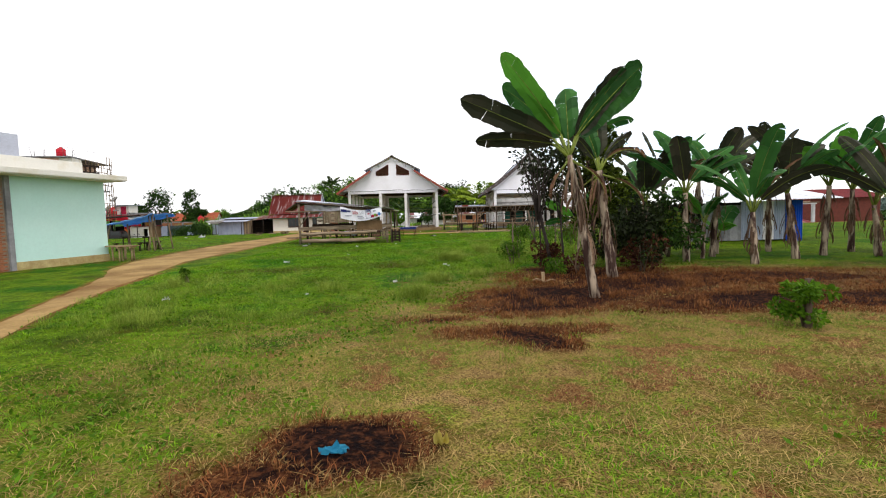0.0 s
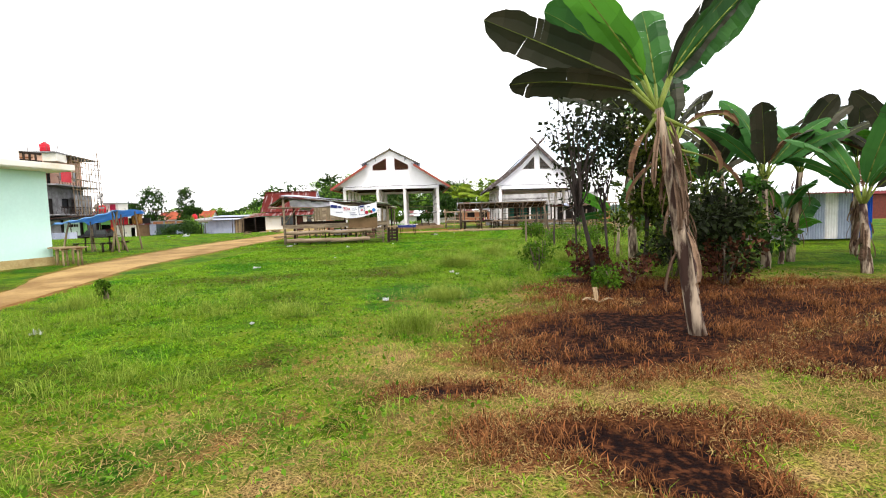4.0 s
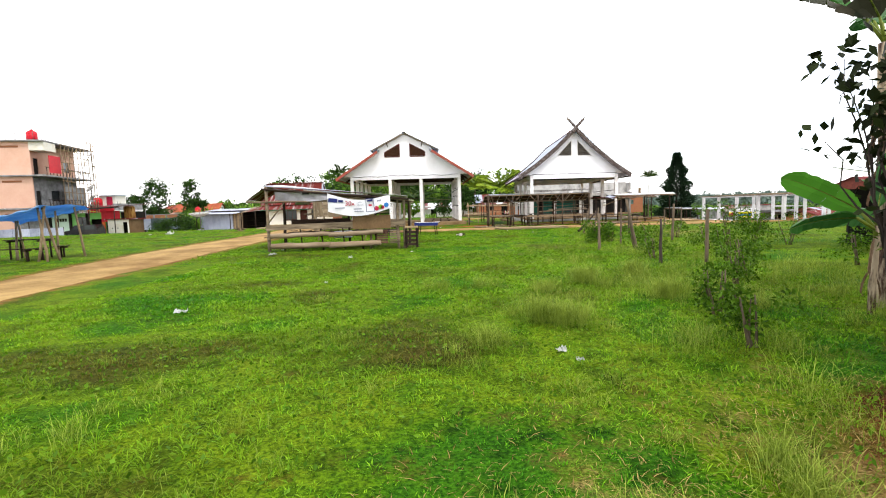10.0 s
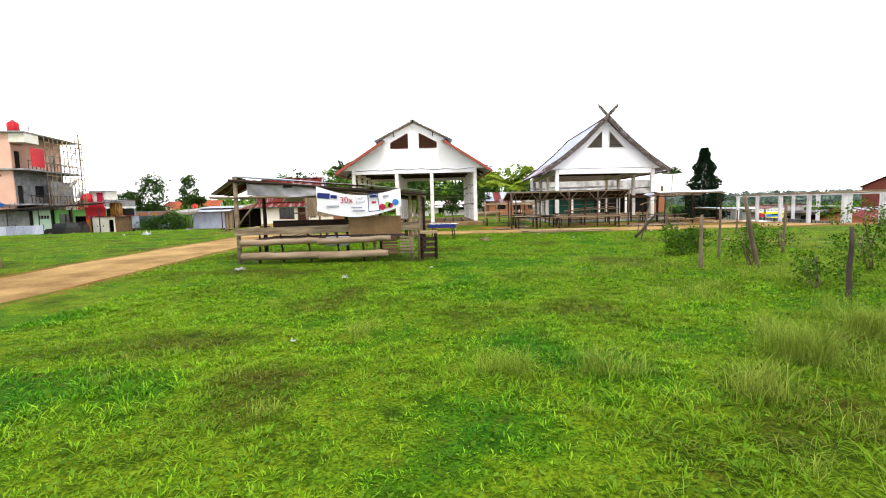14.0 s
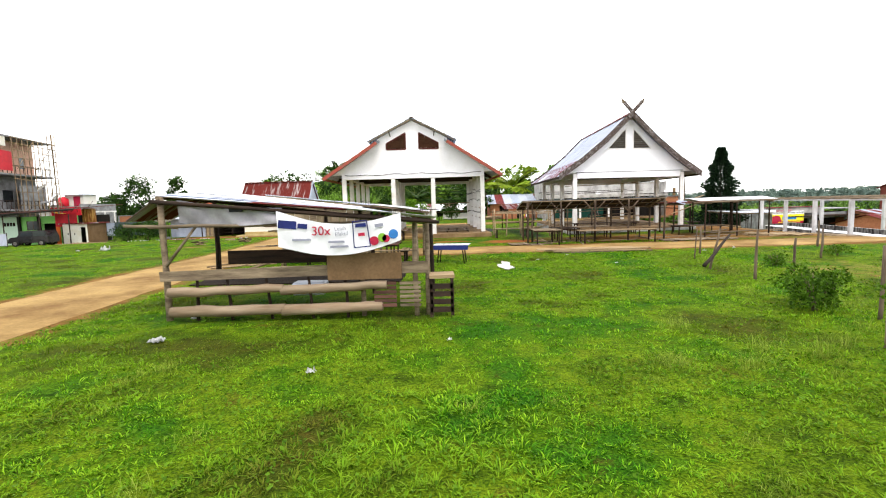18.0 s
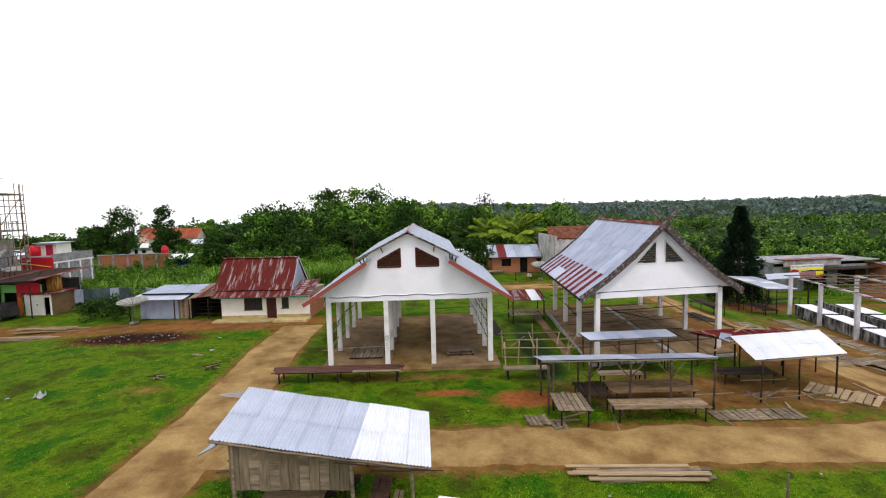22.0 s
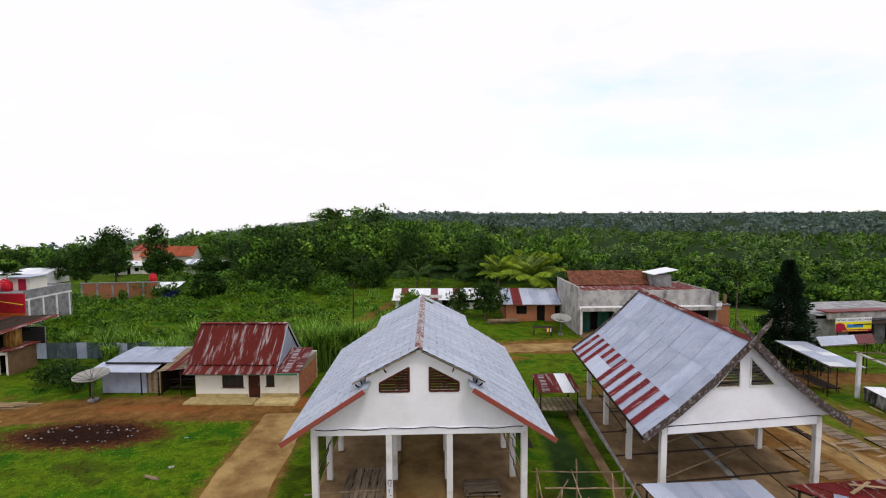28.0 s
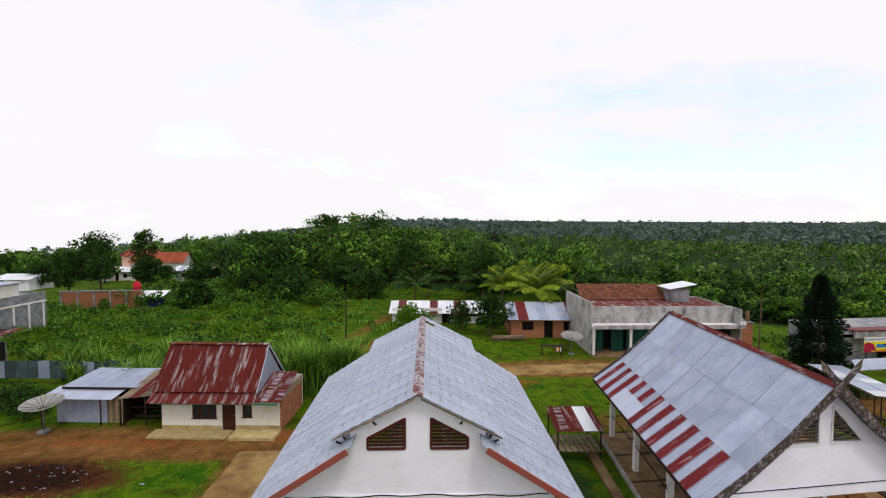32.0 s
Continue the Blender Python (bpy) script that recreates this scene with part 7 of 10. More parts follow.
for k in range(14):
    part("plank", beam((-2.6 + random.uniform(-0.8, 0.3), random.uniform(-0.5, 0.5), 0.06 + 0.025 * k), (2.4 + random.uniform(-1.2, 0.5), random.uniform(-0.4, 0.4), 0.06 + 0.025 * k), 0.12, 0.05), M_WOOD_PALE, lg)


def tank(x, y, z, r, h, material, label):
    tk = thing("water_tank", label, "water tank", (x, y, z), group="water tanks")
    bm = bmesh.new()
    for a, b, ra, rb in ((0, h * 0.8, r, r), (h * 0.8, h * 0.95, r, r * 0.5), (h * 0.95, h * 1.05, r * 0.3, r * 0.3)):
        pole((0, 0, a), (0, 0, b), ra, rb, 16, 1, 0, bm)
    part("tank_body", bm, material, tk)
    for k in range(4):
        part("tank_rib", pole((0, 0, h * (0.12 + k * 0.18)), (0, 0, h * (0.15 + k * 0.18)), r * 1.03, r * 1.03, 16), material, tk)
    return tk


gb = thing("building", "grey rendered two-storey building with a red and orange front", "building", (-57.1, 88.4, -1.3), 0)
part("front_wall", box(-4.4, 0, 1.9, 0, 0.2, 4.3), M_RED, gb, "dark red painted upper front")
part("lower_front", box(-4.4, 0.02, 0, 0, 0.2, 1.9), M_ORANGE, gb, "orange painted lower front")
part("side_wall", box(-0.2, 0.2, 0, 0, 7.4, 4.7), M_CONC_GREY, gb, "grey rendered side wall")
part("side_wall", box(-4.4, 0.2, 0, -4.2, 7.4, 4.7), M_CONC_GREY, gb)
part("roof_deck", box(-4.2, 0.2, 4.3, -0.2, 7.2, 4.4), M_CONC_GREY, gb)
for k in range(4):
    part("pilaster", box(0, 0.5 + k * 2.1, 0, 0.1, 0.72 + k * 2.1, 3.45), M_WHITE_DIRTY, gb)
part("band", box(0.0, 0.2, 3.4, 0.08, 7.4, 3.62), M_WHITE_DIRTY, gb)
part("back_wall", box(-4.2, 7.2, 0, -0.2, 7.4, 4.6), M_CONC_GREY, gb)
part("stair_head", box(-3.9, 2.2, 4.4, -1.1, 4.8, 6.1), M_CREAM, gb, "small cream stair head")
part("stair_door", box(-2.6, 2.14, 4.4, -1.6, 2.19, 5.9), M_CRIMSON, gb, "dark red stair door")
part("stair_roof", box(-4.2, 1.8, 6.1, -0.8, 5.2, 6.2), M_ZINC, gb)
part("pipe", pole((0.1, -0.3, 3.0), (-4.0, -0.3, 3.6), 0.04, n=6), M_YELLOW, gb)
for k, x in enumerate((-60.9, -62.2)):
    tank(x, 90.2 + k, 3.1, 0.6, 1.4, M_RED, "red plastic water tank on a flat roof")
dish(-59.8, 87.6, 2.6, 0.7, 55, -25, "white satellite dish on a tall pole")
lb = thing("building", "low white building with a pale roof behind the red-fronted one", "building", (-62.0, 90.5, -1.3), 0)
part("wall", box(-9, 0, 0, 0, 6, 3.9), M_WHITE_DIRTY, lb)
part("roof", box(-9.3, -0.3, 3.9, 0.3, 6.3, 4.0), M_ZINC, lb)

# three-storey pink building with scaffolding; local x runs along the scaffolded side, local y into the building
PKZ = (-1.3, 2.75, 7.05, 11.55)
pk = thing("building", "unfinished three-storey salmon pink building with flat slabs", "building", (-56.0, 72.5, 0.0), 103)
for lv in range(3):
    z0, z1 = PKZ[lv], PKZ[lv + 1] - 0.22
    part("pink_wall", box(0.0, 0.0, z0, 0.22, 4.4, z1), M_PINK, pk, "salmon pink end wall")
    part("pink_wall", box(0.5, 4.4, z0, 0.72, 12.0, z1), M_PINK, pk, "salmon pink set-back wall")
    part("corner_column", box(-0.06, 4.3, z0, 0.3, 4.7, z1), M_PINK, pk)
    part("vent_strip", box(-0.05, 1.2, z1 - 0.75, -0.004, 3.4, z1 - 0.5), M_BRICK, pk)
    wall_holes(0.22, 11.2, z0, z1, [(1.2, 2.3, z0, z0 + 2.3), (4.6, 6.6, z0 + 0.9, z0 + 2.4), (8.2, 9.6, z0 + 0.9, z0 + 2.4)], 0.35, 0.2, (M_CONC_GREY, M_CONC_GREY, M_PINK)[lv], pk, "recessed_wall", "rendered wall set back behind the balcony")
    part("door_leaf", box(1.22, 0.45, z0, 2.28, 0.5, z0 + 2.28), M_DARK, pk)
    for xa, xb in ((4.62, 6.58), (8.22, 9.58)):
        part("window_pane", box(xa, 0.45, z0 + 0.92, xb, 0.5, z0 + 2.38), M_GLASS, pk)
    part("end_wall", box(11.0, 0.55, z0, 11.2, 9.8, z1), M_CONC_GREY, pk)
    part("back_wall", box(0.72, 11.8, z0, 11.2, 12.0, z1), M_CONC_GREY, pk)
    part("floor_slab", box(-0.5, -1.75, z1, 11.6, 12.2, z1 + 0.2, bevel=0.01), M_CONC_GREY, pk)
    if lv:
        part("balcony_rail", beam((0.0, -1.6, z0 + 1.0), (11.2, -1.6, z0 + 1.0), 0.07, 0.07), M_WOOD_DARK, pk)
        for k in range(15):
            part("baluster", box(0.3 + k * 0.75, -1.63, z0, 0.36 + k * 0.75, -1.57, z0 + 1.0), M_WOOD_DARK, pk)
part("balcony_hood", box(-0.1, -1.7, PKZ[3] - 1.35, 2.6, 0.0, PKZ[3] - 0.24), M_CREAM, pk, "pale cream boxed-in balcony head")
part("red_shade", box(0.8, -1.72, PKZ[2] + 0.3, 3.4, -1.66, PKZ[2] + 2.6), M_RED, pk, "red cloth hung on the balcony")
part("grey_shade", box(5.6, -1.0, PKZ[1], 10.8, -0.9, PKZ[1] + 3.0), M_CONC_GREY, pk, "grey rendered balcony partition")
for k in range(26):
    x, y = random.uniform(0, 11), random.uniform(-1, 11)
    part("starter_bar", pole((x, y, PKZ[3]), (x + random.uniform(-0.5, 0.5), y + random.uniform(-0.4, 0.4), PKZ[3] + 1.0 + random.uniform(0, 1.2)), 0.03, n=5), M_STEEL, pk)
for y in (-1.0, 4.0, 10.0):
    part("roof_wire", pole((-0.2, y, PKZ[3] + 1.3), (11.2, y + 0.6, PKZ[3] + 1.9), 0.02, 0.02, 5, 6, 0.05), M_WIRE, pk)
scf = thing("scaffolding", "bamboo scaffolding lashed against the pink building", "scaffolding", (-56.0, 72.5, 0.0), 103)
for k in range(9):
    x = 3.0 + k * 1.02
    part("upright", pole((x, -2.1, PKZ[0]), (x + random.uniform(-0.2, 0.2), -2.1, PKZ[3] + (1.2 if k in (7, 8) else 0.3 * random.random() - 0.3)), 0.06, 0.045, 6, 5, 0.04), M_BAMBOO, scf)
for z in (3.2, 4.8, 6.4, 7.9, 8.9, 9.9, 10.6, 11.3):
    part("ledger", pole((2.8, -2.1, z), (11.7, -2.1, z + random.uniform(-0.2, 0.2)), 0.05, 0.045, 6, 5, 0.04), M_BAMBOO, scf)
for k in range(12):
    z = -0.8 + k * 1.1
    part("ladder_rung", pole((10.8, -2.2, z), (11.6, -2.2, z), 0.04, n=5), M_BAMBOO, scf)
part("ladder_side", pole((10.8, -2.2, -1.3), (10.8, -2.2, 12.7), 0.05, 0.045, 6, 5, 0.03), M_BAMBOO, scf)
part("ladder_side", pole((11.6, -2.2, -1.3), (11.6, -2.2, 12.7), 0.05, 0.045, 6, 5, 0.03), M_BAMBOO, scf)
for a, b in (((3.6, -2.1, 7.6), (7.0, -2.1, 11.2)), ((7.0, -2.1, 7.6), (11.3, -2.1, 11.2)), ((9.0, -2.1, 3.0), (11.3, -2.1, 7.0))):
    part("brace", pole(a, b, 0.045, 0.04, 6, 4, 0.03), M_BAMBOO, scf)
tank(-57.3, 74.6, PKZ[3] + 0.0, 0.62, 1.6, M_RED, "red plastic water tank on the roof slab")

# long brick wall, far houses
bw = thing("brick_wall", "long unplastered brick wall with concrete posts", "wall", (-66.3, 108.9, gz(-60, 110)), 7)
part("wall_face", box(0, 0, -0.5, 12.6, 0.2, 2.6), M_BRICK, bw)
for k in range(6):
    part("pier", box(k * 2.45, -0.06, -0.5, k * 2.45 + 0.3, 0.0, 2.65), M_CONC_GREY, bw)
part("coping", box(-0.1, -0.1, 2.6, 12.7, 0.3, 2.72), M_CONC_GREY, bw)
tank(-55.6, 111.6, gz(-56, 111) + 2.5, 0.6, 1.5, M_RED, "orange-red plastic water tank above the brick wall")
kk = thing("kiosk", "blue-walled kiosk with a white sheet roof", "kiosk", (-52.6, 110.5, gz(-53, 110)), 10)
part("wall", box(-1.6, 0, -0.4, 1.6, 2.5, 1.7), mat("deep_blue_paint", (0.03, 0.04, 0.22), rough=0.7), kk)
for i in range(4):
    part("roof_sheet", sheet((-2 + i, -0.8, 1.7), (-0.95 + i, -0.8, 1.7), (-0.95 + i, 2.8, 2.3), (-2 + i, 2.8, 2.3), M_ZINC_NEW, waves=8), M_ZINC_NEW, kk)


def far_house(x, y, w, d, h, roof_mat, wall_mat, label, turn=0.0, rise=1.6, z=None):
    z = gz(x, y) if z is None else z
    f = thing("house", label, "house", (x, y, z), turn, group="far village houses")
    wall_holes(-w / 2, w / 2, -1, h, [(-w * 0.35, -w * 0.2, 0.9, 1.9), (-0.5, 0.5, -0.2, 2.0), (w * 0.2, w * 0.35, 0.9, 1.9)], -d / 2, 0.15, wall_mat, f, "front_wall")
    # Added near-black panel: paints the unlit room behind door and windows.
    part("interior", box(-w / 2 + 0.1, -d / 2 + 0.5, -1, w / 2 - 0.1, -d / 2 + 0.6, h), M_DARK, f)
    for s in (-1, 1):
        part("gable_wall", poly([(s * w / 2, -d / 2 + 0.15, -1), (s * w / 2, d / 2, -1), (s * w / 2, d / 2, h), (s * w / 2, 0, h + rise * 0.95), (s * w / 2, -d / 2 + 0.15, h)], 0.12, (-s, 0, 0)), wall_mat, f)
    part("back_wall", box(-w / 2, d / 2 - 0.15, -1, w / 2, d / 2, h), wall_mat, f)
    n = max(4, int(w / 1.0))
    for k in range(n):
        xa, xb = -w / 2 - 0.4 + k * (w + 0.8) / n, -w / 2 - 0.4 + (k + 1) * (w + 0.8) / n + 0.04
        m = roof_mat if not isinstance(roof_mat, (list, tuple)) else roof_mat[k % len(roof_mat)]
        part("roof_sheet", sheet((xa, -d / 2 - 0.6, h - 0.1), (xb, -d / 2 - 0.6, h - 0.1), (xb, 0, h + rise), (xa, 0, h + rise), m, waves=6), m, f)
        part("roof_sheet", sheet((xa, d / 2 + 0.6, h - 0.1), (xb, d / 2 + 0.6, h - 0.1), (xb, 0, h + rise), (xa, 0, h + rise), m, waves=6), m, f)
    return f


far_house(-80, 158, 13, 6, 4.6, M_RUST_ORANGE, M_CREAM, "far cream house with an orange-red roof among trees", 5, 2.4)
far_house(-90, 166, 9, 6, 6.4, [M_RED_SHEET, M_RUST_ORANGE], M_PINK, "far pink house with a red roof among trees", -5, 1.4)
far_house(-92, 160, 8, 5, 2.6, M_ZINC_NEW, M_WHITE_DIRTY, "far white house with a bright zinc roof among trees", 0, 1.0)
far_house(-66, 150, 9, 5, 2.6, [M_ZINC_NEW, M_ZINC], M_CONC_STAIN, "far small house with a bright zinc roof", 8, 0.9)
far_house(-104, 138, 16, 8, 3.2, M_ZINC_NEW, M_WHITE, "far long white house with a bright roof", 10, 0.8)
far_house(-4.6, 99.5, 14, 6, 1.5, [M_ZINC_NEW, M_RED_SHEET, M_ZINC_NEW, M_ZINC_NEW, M_ZINC_NEW, M_RED_SHEET, M_ZINC_NEW], M_WHITE_DIRTY, "low house with a bright patched sheet roof behind shrubs", 2, 1.0)
bh = far_house(7.4, 92.5, 8.6, 7, 2.3, [M_ZINC, M_RED_SHEET, M_ZINC_BLUE, M_ZINC, M_ZINC_BLUE], M_BRICK, "orange brick house with a grey and red sheet roof", 0, 1.3, -0.6)
wood = thing("wood_stack", "long stack of cut firewood poles before the brick house", "firewood", (2.6, 87.8, -0.65), 4)
for k in range(26):
    part("stick", pole((-1.8 + random.uniform(-0.2, 0.2), random.uniform(-0.35, 0.35), 0.05 + 0.02 * k), (1.8 + random.uniform(-0.3, 0.3), random.uniform(-0.35, 0.35), 0.05 + 0.02 * k), 0.04, n=5), M_BAMBOO, wood)

# shophouse behind the second hall
sp = thing("shophouse", "long stained concrete shophouse with dark green shop fronts", "building", (10.2, 82.3, -0.65), 3)
part("left_wall", box(0, 0, 0, 0.2, 8.5, 5.3), M_CONC_STAIN, sp)
part("right_wall", box(15.3, 0, 0, 15.5, 8.5, 4.6), M_CONC_STAIN, sp)
part("back_wall", box(0.2, 8.3, 0, 15.3, 8.5, 4.6), M_CONC_STAIN, sp)
part("parapet_wall", box(0.2, 1.2, 3.0, 15.3, 1.4, 4.7, bevel=0.01), M_CONC_STAIN, sp, "mould-stained white parapet")
part("canopy", box(0.2, -0.5, 2.85, 15.5, 1.2, 3.0, bevel=0.01), M_WHITE_DIRTY, sp)
part("canopy_edge", box(0.2, -0.6, 2.75, 15.5, -0.5, 3.15, bevel=0.01), M_CONC_STAIN, sp)
M_SHUTTER = mat("dark_green_shutter", (0.012, 0.085, 0.06), (0.01, 0.06, 0.045), rough=0.6, scale=2, fine=20)
for k in range(4):
    x = 0.3 + k * 3.75
    part("column", box(x - 0.12, -0.3, 0, x + 0.12, -0.05, 2.85, bevel=0.01), M_WHITE_DIRTY, sp)
    for j in range(8):
        if k == 0 and j in (3, 4):
            continue
        part("shutter_panel", box(x + 0.15 + j * 0.43, 1.2, 0, x + 0.56 + j * 0.43, 1.25, 2.85), M_SHUTTER if k < 2 else M_DARK, sp)
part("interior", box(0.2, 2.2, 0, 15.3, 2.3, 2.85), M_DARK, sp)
part("floor", box(0.0, -1.0, -0.1, 15.5, 8.4, 0.12), M_CONC, sp)
part("roof", box(0.2, 1.4, 4.4, 15.3, 8.3, 4.5), M_RUST, sp)
for k in range(4):
    part("baluster", box(6.0 + k * 0.16, -0.55, 3.15, 6.1 + k * 0.16, -0.5, 3.5), M_WHITE, sp)
    part("baluster", box(15.0 + k * 0.16, -0.55, 3.15, 15.1 + k * 0.16, -0.5, 3.5), M_WHITE, sp)
ct = part("clay_roof", box(1.0, 6.4, 4.5, 10.6, 8.2, 4.6), M_CLAY, sp, "brown clay tile roof")
clay_me = mesh_of("clay_tile", box(-0.19, -0.02, -0.14, 0.19, 0.02, 0.14, bevel=0.006), M_CLAY)
for i in range(25):
    for j in range(8):
        if random.random() < 0.93:
            o_ = part("clay_tile", clay_me, M_CLAY, ct)
            o_.matrix_parent_inverse = Matrix.Identity(4)
            o_.matrix_basis = pose(1.2 + i * 0.39, 6.35 + j * 0.21, 4.7 + j * 0.185, -42, random.uniform(-2, 2), 0)
part("clay_roof_back", poly([(1.0, 6.3, 4.6), (10.6, 6.3, 4.6), (10.6, 8.1, 6.15), (1.0, 8.1, 6.15)], 0.05, (0, 0.6, -0.7)), M_CLAY, sp)
part("roof_room", box(10.9, 5.0, 4.5, 12.8, 7.2, 5.9), M_CONC_GREY, sp, "small grey roof room")
part("roof_room_cover", poly([(10.4, 4.6, 5.95), (13.4, 4.6, 6.5), (13.4, 7.6, 6.5), (10.4, 7.6, 5.95)], 0.07, (0, 0, 1)), M_ZINC_NEW, sp)
bx = thing("brick_shed", "small unplastered brick shed with a chimney-like post", "shed", (27.2, 86.0, -0.65), 0)
wall_holes(-1.4, 1.4, 0, 2.6, [(-0.6, 0.0, 1.3, 2.0)], 0, 0.15, M_BRICK, bx, "front_wall")
part("side_wall", box(-1.4, 0.15, 0, -1.25, 3, 2.6), M_BRICK, bx)
part("side_wall", box(1.25, 0.15, 0, 1.4, 3, 2.6), M_BRICK, bx)
part("roof", box(-1.5, -0.1, 2.6, 1.5, 3.1, 2.7), M_CONC_GREY, bx)
part("pier", box(0.9, 0.3, 2.7, 1.2, 0.6, 3.8), M_CONC, bx)
mb = thing("motorbike", "dark parked motorbike before the shop fronts", "motorbike", (16.2, 82.6, -0.6), 10)
for x in (-0.6, 0.6):
    bm = bmesh.new()
    for k in range(16):
        a, b = 2 * math.pi * k / 16, 2 * math.pi * (k + 1) / 16
        pole((x + 0.27 * math.cos(a), 0, 0.29 + 0.27 * math.sin(a)), (x + 0.27 * math.cos(b), 0, 0.29 + 0.27 * math.sin(b)), 0.05, n=6, bm=bm)
    wh = part("wheel", bm, M_TYRE, mb)
    part("hub", pole((x, -0.06, 0.29), (x, 0.06, 0.29), 0.06, n=8), M_STEEL, wh)
part("body", beam((-0.55, 0, 0.62), (0.45, 0, 0.58), 0.22, 0.22, bevel=0.04), M_CAR, mb)
part("seat", beam((-0.6, 0, 0.79), (0.15, 0, 0.76), 0.24, 0.09, bevel=0.03), M_TYRE, mb)
part("fork", pole((0.6, 0, 0.3), (0.42, 0, 0.95), 0.04, n=6), M_STEEL, mb)
part("handlebar", pole((0.42, -0.32, 1.0), (0.42, 0.32, 1.0), 0.02, n=6), M_STEEL, mb)
rkk = slat_table(6.3, 82.0, 2.2, 0.8, 0.95, "simple open stand with hanging goods before the shophouse", 5, M_WOOD_DARK, name="display_stand", group="")
for k in range(5):
    part("hanging_pack", box(0.3 + k * 0.12, -0.42, 0.45 + 0.05 * (k % 3), 0.39 + k * 0.12, -0.38, 0.9), (M_CRIMSON, M_BANNER, M_YELLOW, M_CRIMSON, M_BANNER)[k], rkk)

# sign building
sb = thing("shop", "low grey concrete shop with a yellow meat-grinding sign", "shop", (43.5, 92.6, -4.75), 8)
sb.scale = (1.2, 1.2, 1.2)
wall_holes(0, 14, 0, 3.0, [(4.0, 7.2, 0, 2.3), (8.5, 12.5, 0, 2.3)], 0, 0.2, M_CONC_GREY, sb, "front_wall")
part("parapet", box(1.0, -0.4, 3.0, 8.5, -0.2, 3.75), M_CONC_STAIN, sb, "stained rendered parapet")
part("roof_edge", box(0.8, -0.5, 3.75, 8.7, 0.9, 3.84), M_RED_SHEET, sb, "dark red sheet roof edge")
part("side_wall", box(0, 0.2, 0, 0.2, 6.5, 3.4), M_CONC_GREY, sb)
part("right_wall", box(13.8, 0.2, 0, 14, 6.5, 3.0), M_BRICK, sb)
part("interior", box(0.2, 1.6, 0, 13.8, 1.7, 3.0), M_DARK, sb)
part("roof", box(-0.1, -0.2, 3.4, 14.1, 6.5, 3.5), M_CONC_GREY, sb)
part("canopy", box(3.0, -1.5, 2.6, 14, -0.05, 2.7), M_WOOD_DARK, sb)
sg = thing("shop_sign", "yellow and red vinyl shop sign for meat grinding", "sign", (47.3, 91.4, -1.6), 8)
sg.scale = (1.35, 1.0, 1.2)
part("panel", box(-1.9, 0, -0.75, 1.9, 0.04, 0.75), M_YELLOW, sg)
part("top_band", box(-1.9, -0.004, 0.32, 1.9, 0.0, 0.75), M_BANNER, sg)
part("red_band", box(-1.9, -0.008, -0.75, 1.9, -0.004, -0.5), M_CRIMSON, sg)
part("meat_print", poly([(-1.9, -0.01, -0.5), (-0.7, -0.01, -0.5), (-1.0, -0.01, 0.1), (-1.5, -0.01, 0.25), (-1.9, -0.01, 0.1)], 0.004, (0, 1, 0)), M_CRIMSON, sg)
w_ = part("writing", text_mesh("GILINGAN BAKSO DAN DAGING", 0.27, M_INK, 0.95), M_INK, sg)
w_.matrix_basis = pose(0, -0.012, 0.52, 90, 0, 0)
part("name_bar", box(-0.7, -0.012, -0.3, 1.0, -0.006, 0.05), M_BLUE_PRINT, sg)
part("small_bar", box(-1.2, -0.014, -0.66, 1.5, -0.009, -0.6), M_YELLOW, sg)
for x in (-1.6, 1.6):
    part("post", pole((x, 0.08, -2.4), (x, 0.08, 0.7), 0.05, n=6), M_WOOD_DARK, sg)
far_house(63.2, 94.5, 9, 9, 3.0, [M_RUST, M_ZINC], M_BRICK, "low brick house with a rusty roof beside the market", 10, 0.9, -4.8)
far_house(54.5, 81, 11, 8, 1.7, [M_RED_SHEET, M_RUST], M_BRICK, "low brick house with a dark red roof beyond the counters", 12, 1.2, -3.9)
far_house(75.5, 96, 15, 9, 7.2, [M_RED_SHEET], M_BRICK_DARK, "tall red-walled house with a dark red sheet roof", 8, 1.7, -4.8)

# power pole
up = thing("utility_pole", "thin dark wooden utility pole in the grass", "pole", (-14.2, 81.0, -0.65))
part("shaft", pole((0, 0, -0.3), (0.15, 0, 6.2), 0.09, 0.06, 8, 4, 0.02), M_WOOD_DARK, up)
part("crossarm", beam((-0.4, 0, 5.8), (0.5, 0, 5.8), 0.08, 0.08), M_WOOD_DARK, up)

# ---------------------------------------------------------------- near field: mint building, tarpaulin stall, blue shed
mi = thing("kiosk_building", "mint green plastered building with a concrete eave and brick corner", "building", (-13.9, 21.8, -0.35))
MA = Vector((-0.8, -3.5, 0))
UW = (Vector((0, 0, 0)) - MA).normalized()
NW = Vector((UW.y, -UW.x, 0))
ang = math.degrees(math.atan2(UW.y, UW.x))
mi.matrix_world = pose(-13.9, 21.8, -0.35, 0, 0, ang)
LEN = 3.6
part("wall", box(-LEN, 0, 0.25, 0, 0.18, 3.35, bevel=0.01), M_MINT, mi, "pale mint green plaster wall")
part("skirting", box(-LEN, -0.03, -0.1, 0.02, 0.0, 0.34), M_OCHRE, mi, "yellowish earth-stained foot of the wall")
part("corner_post", box(-LEN - 0.16, -0.05, -0.1, -LEN, 0.18, 3.35), M_CONC_GREY, mi)
bk = part("brick_pier", box(-LEN - 1.2, 0.05, -0.1, -LEN - 0.16, 0.25, 3.3), M_MORTAR, mi, "bare brick wall beside the plaster")
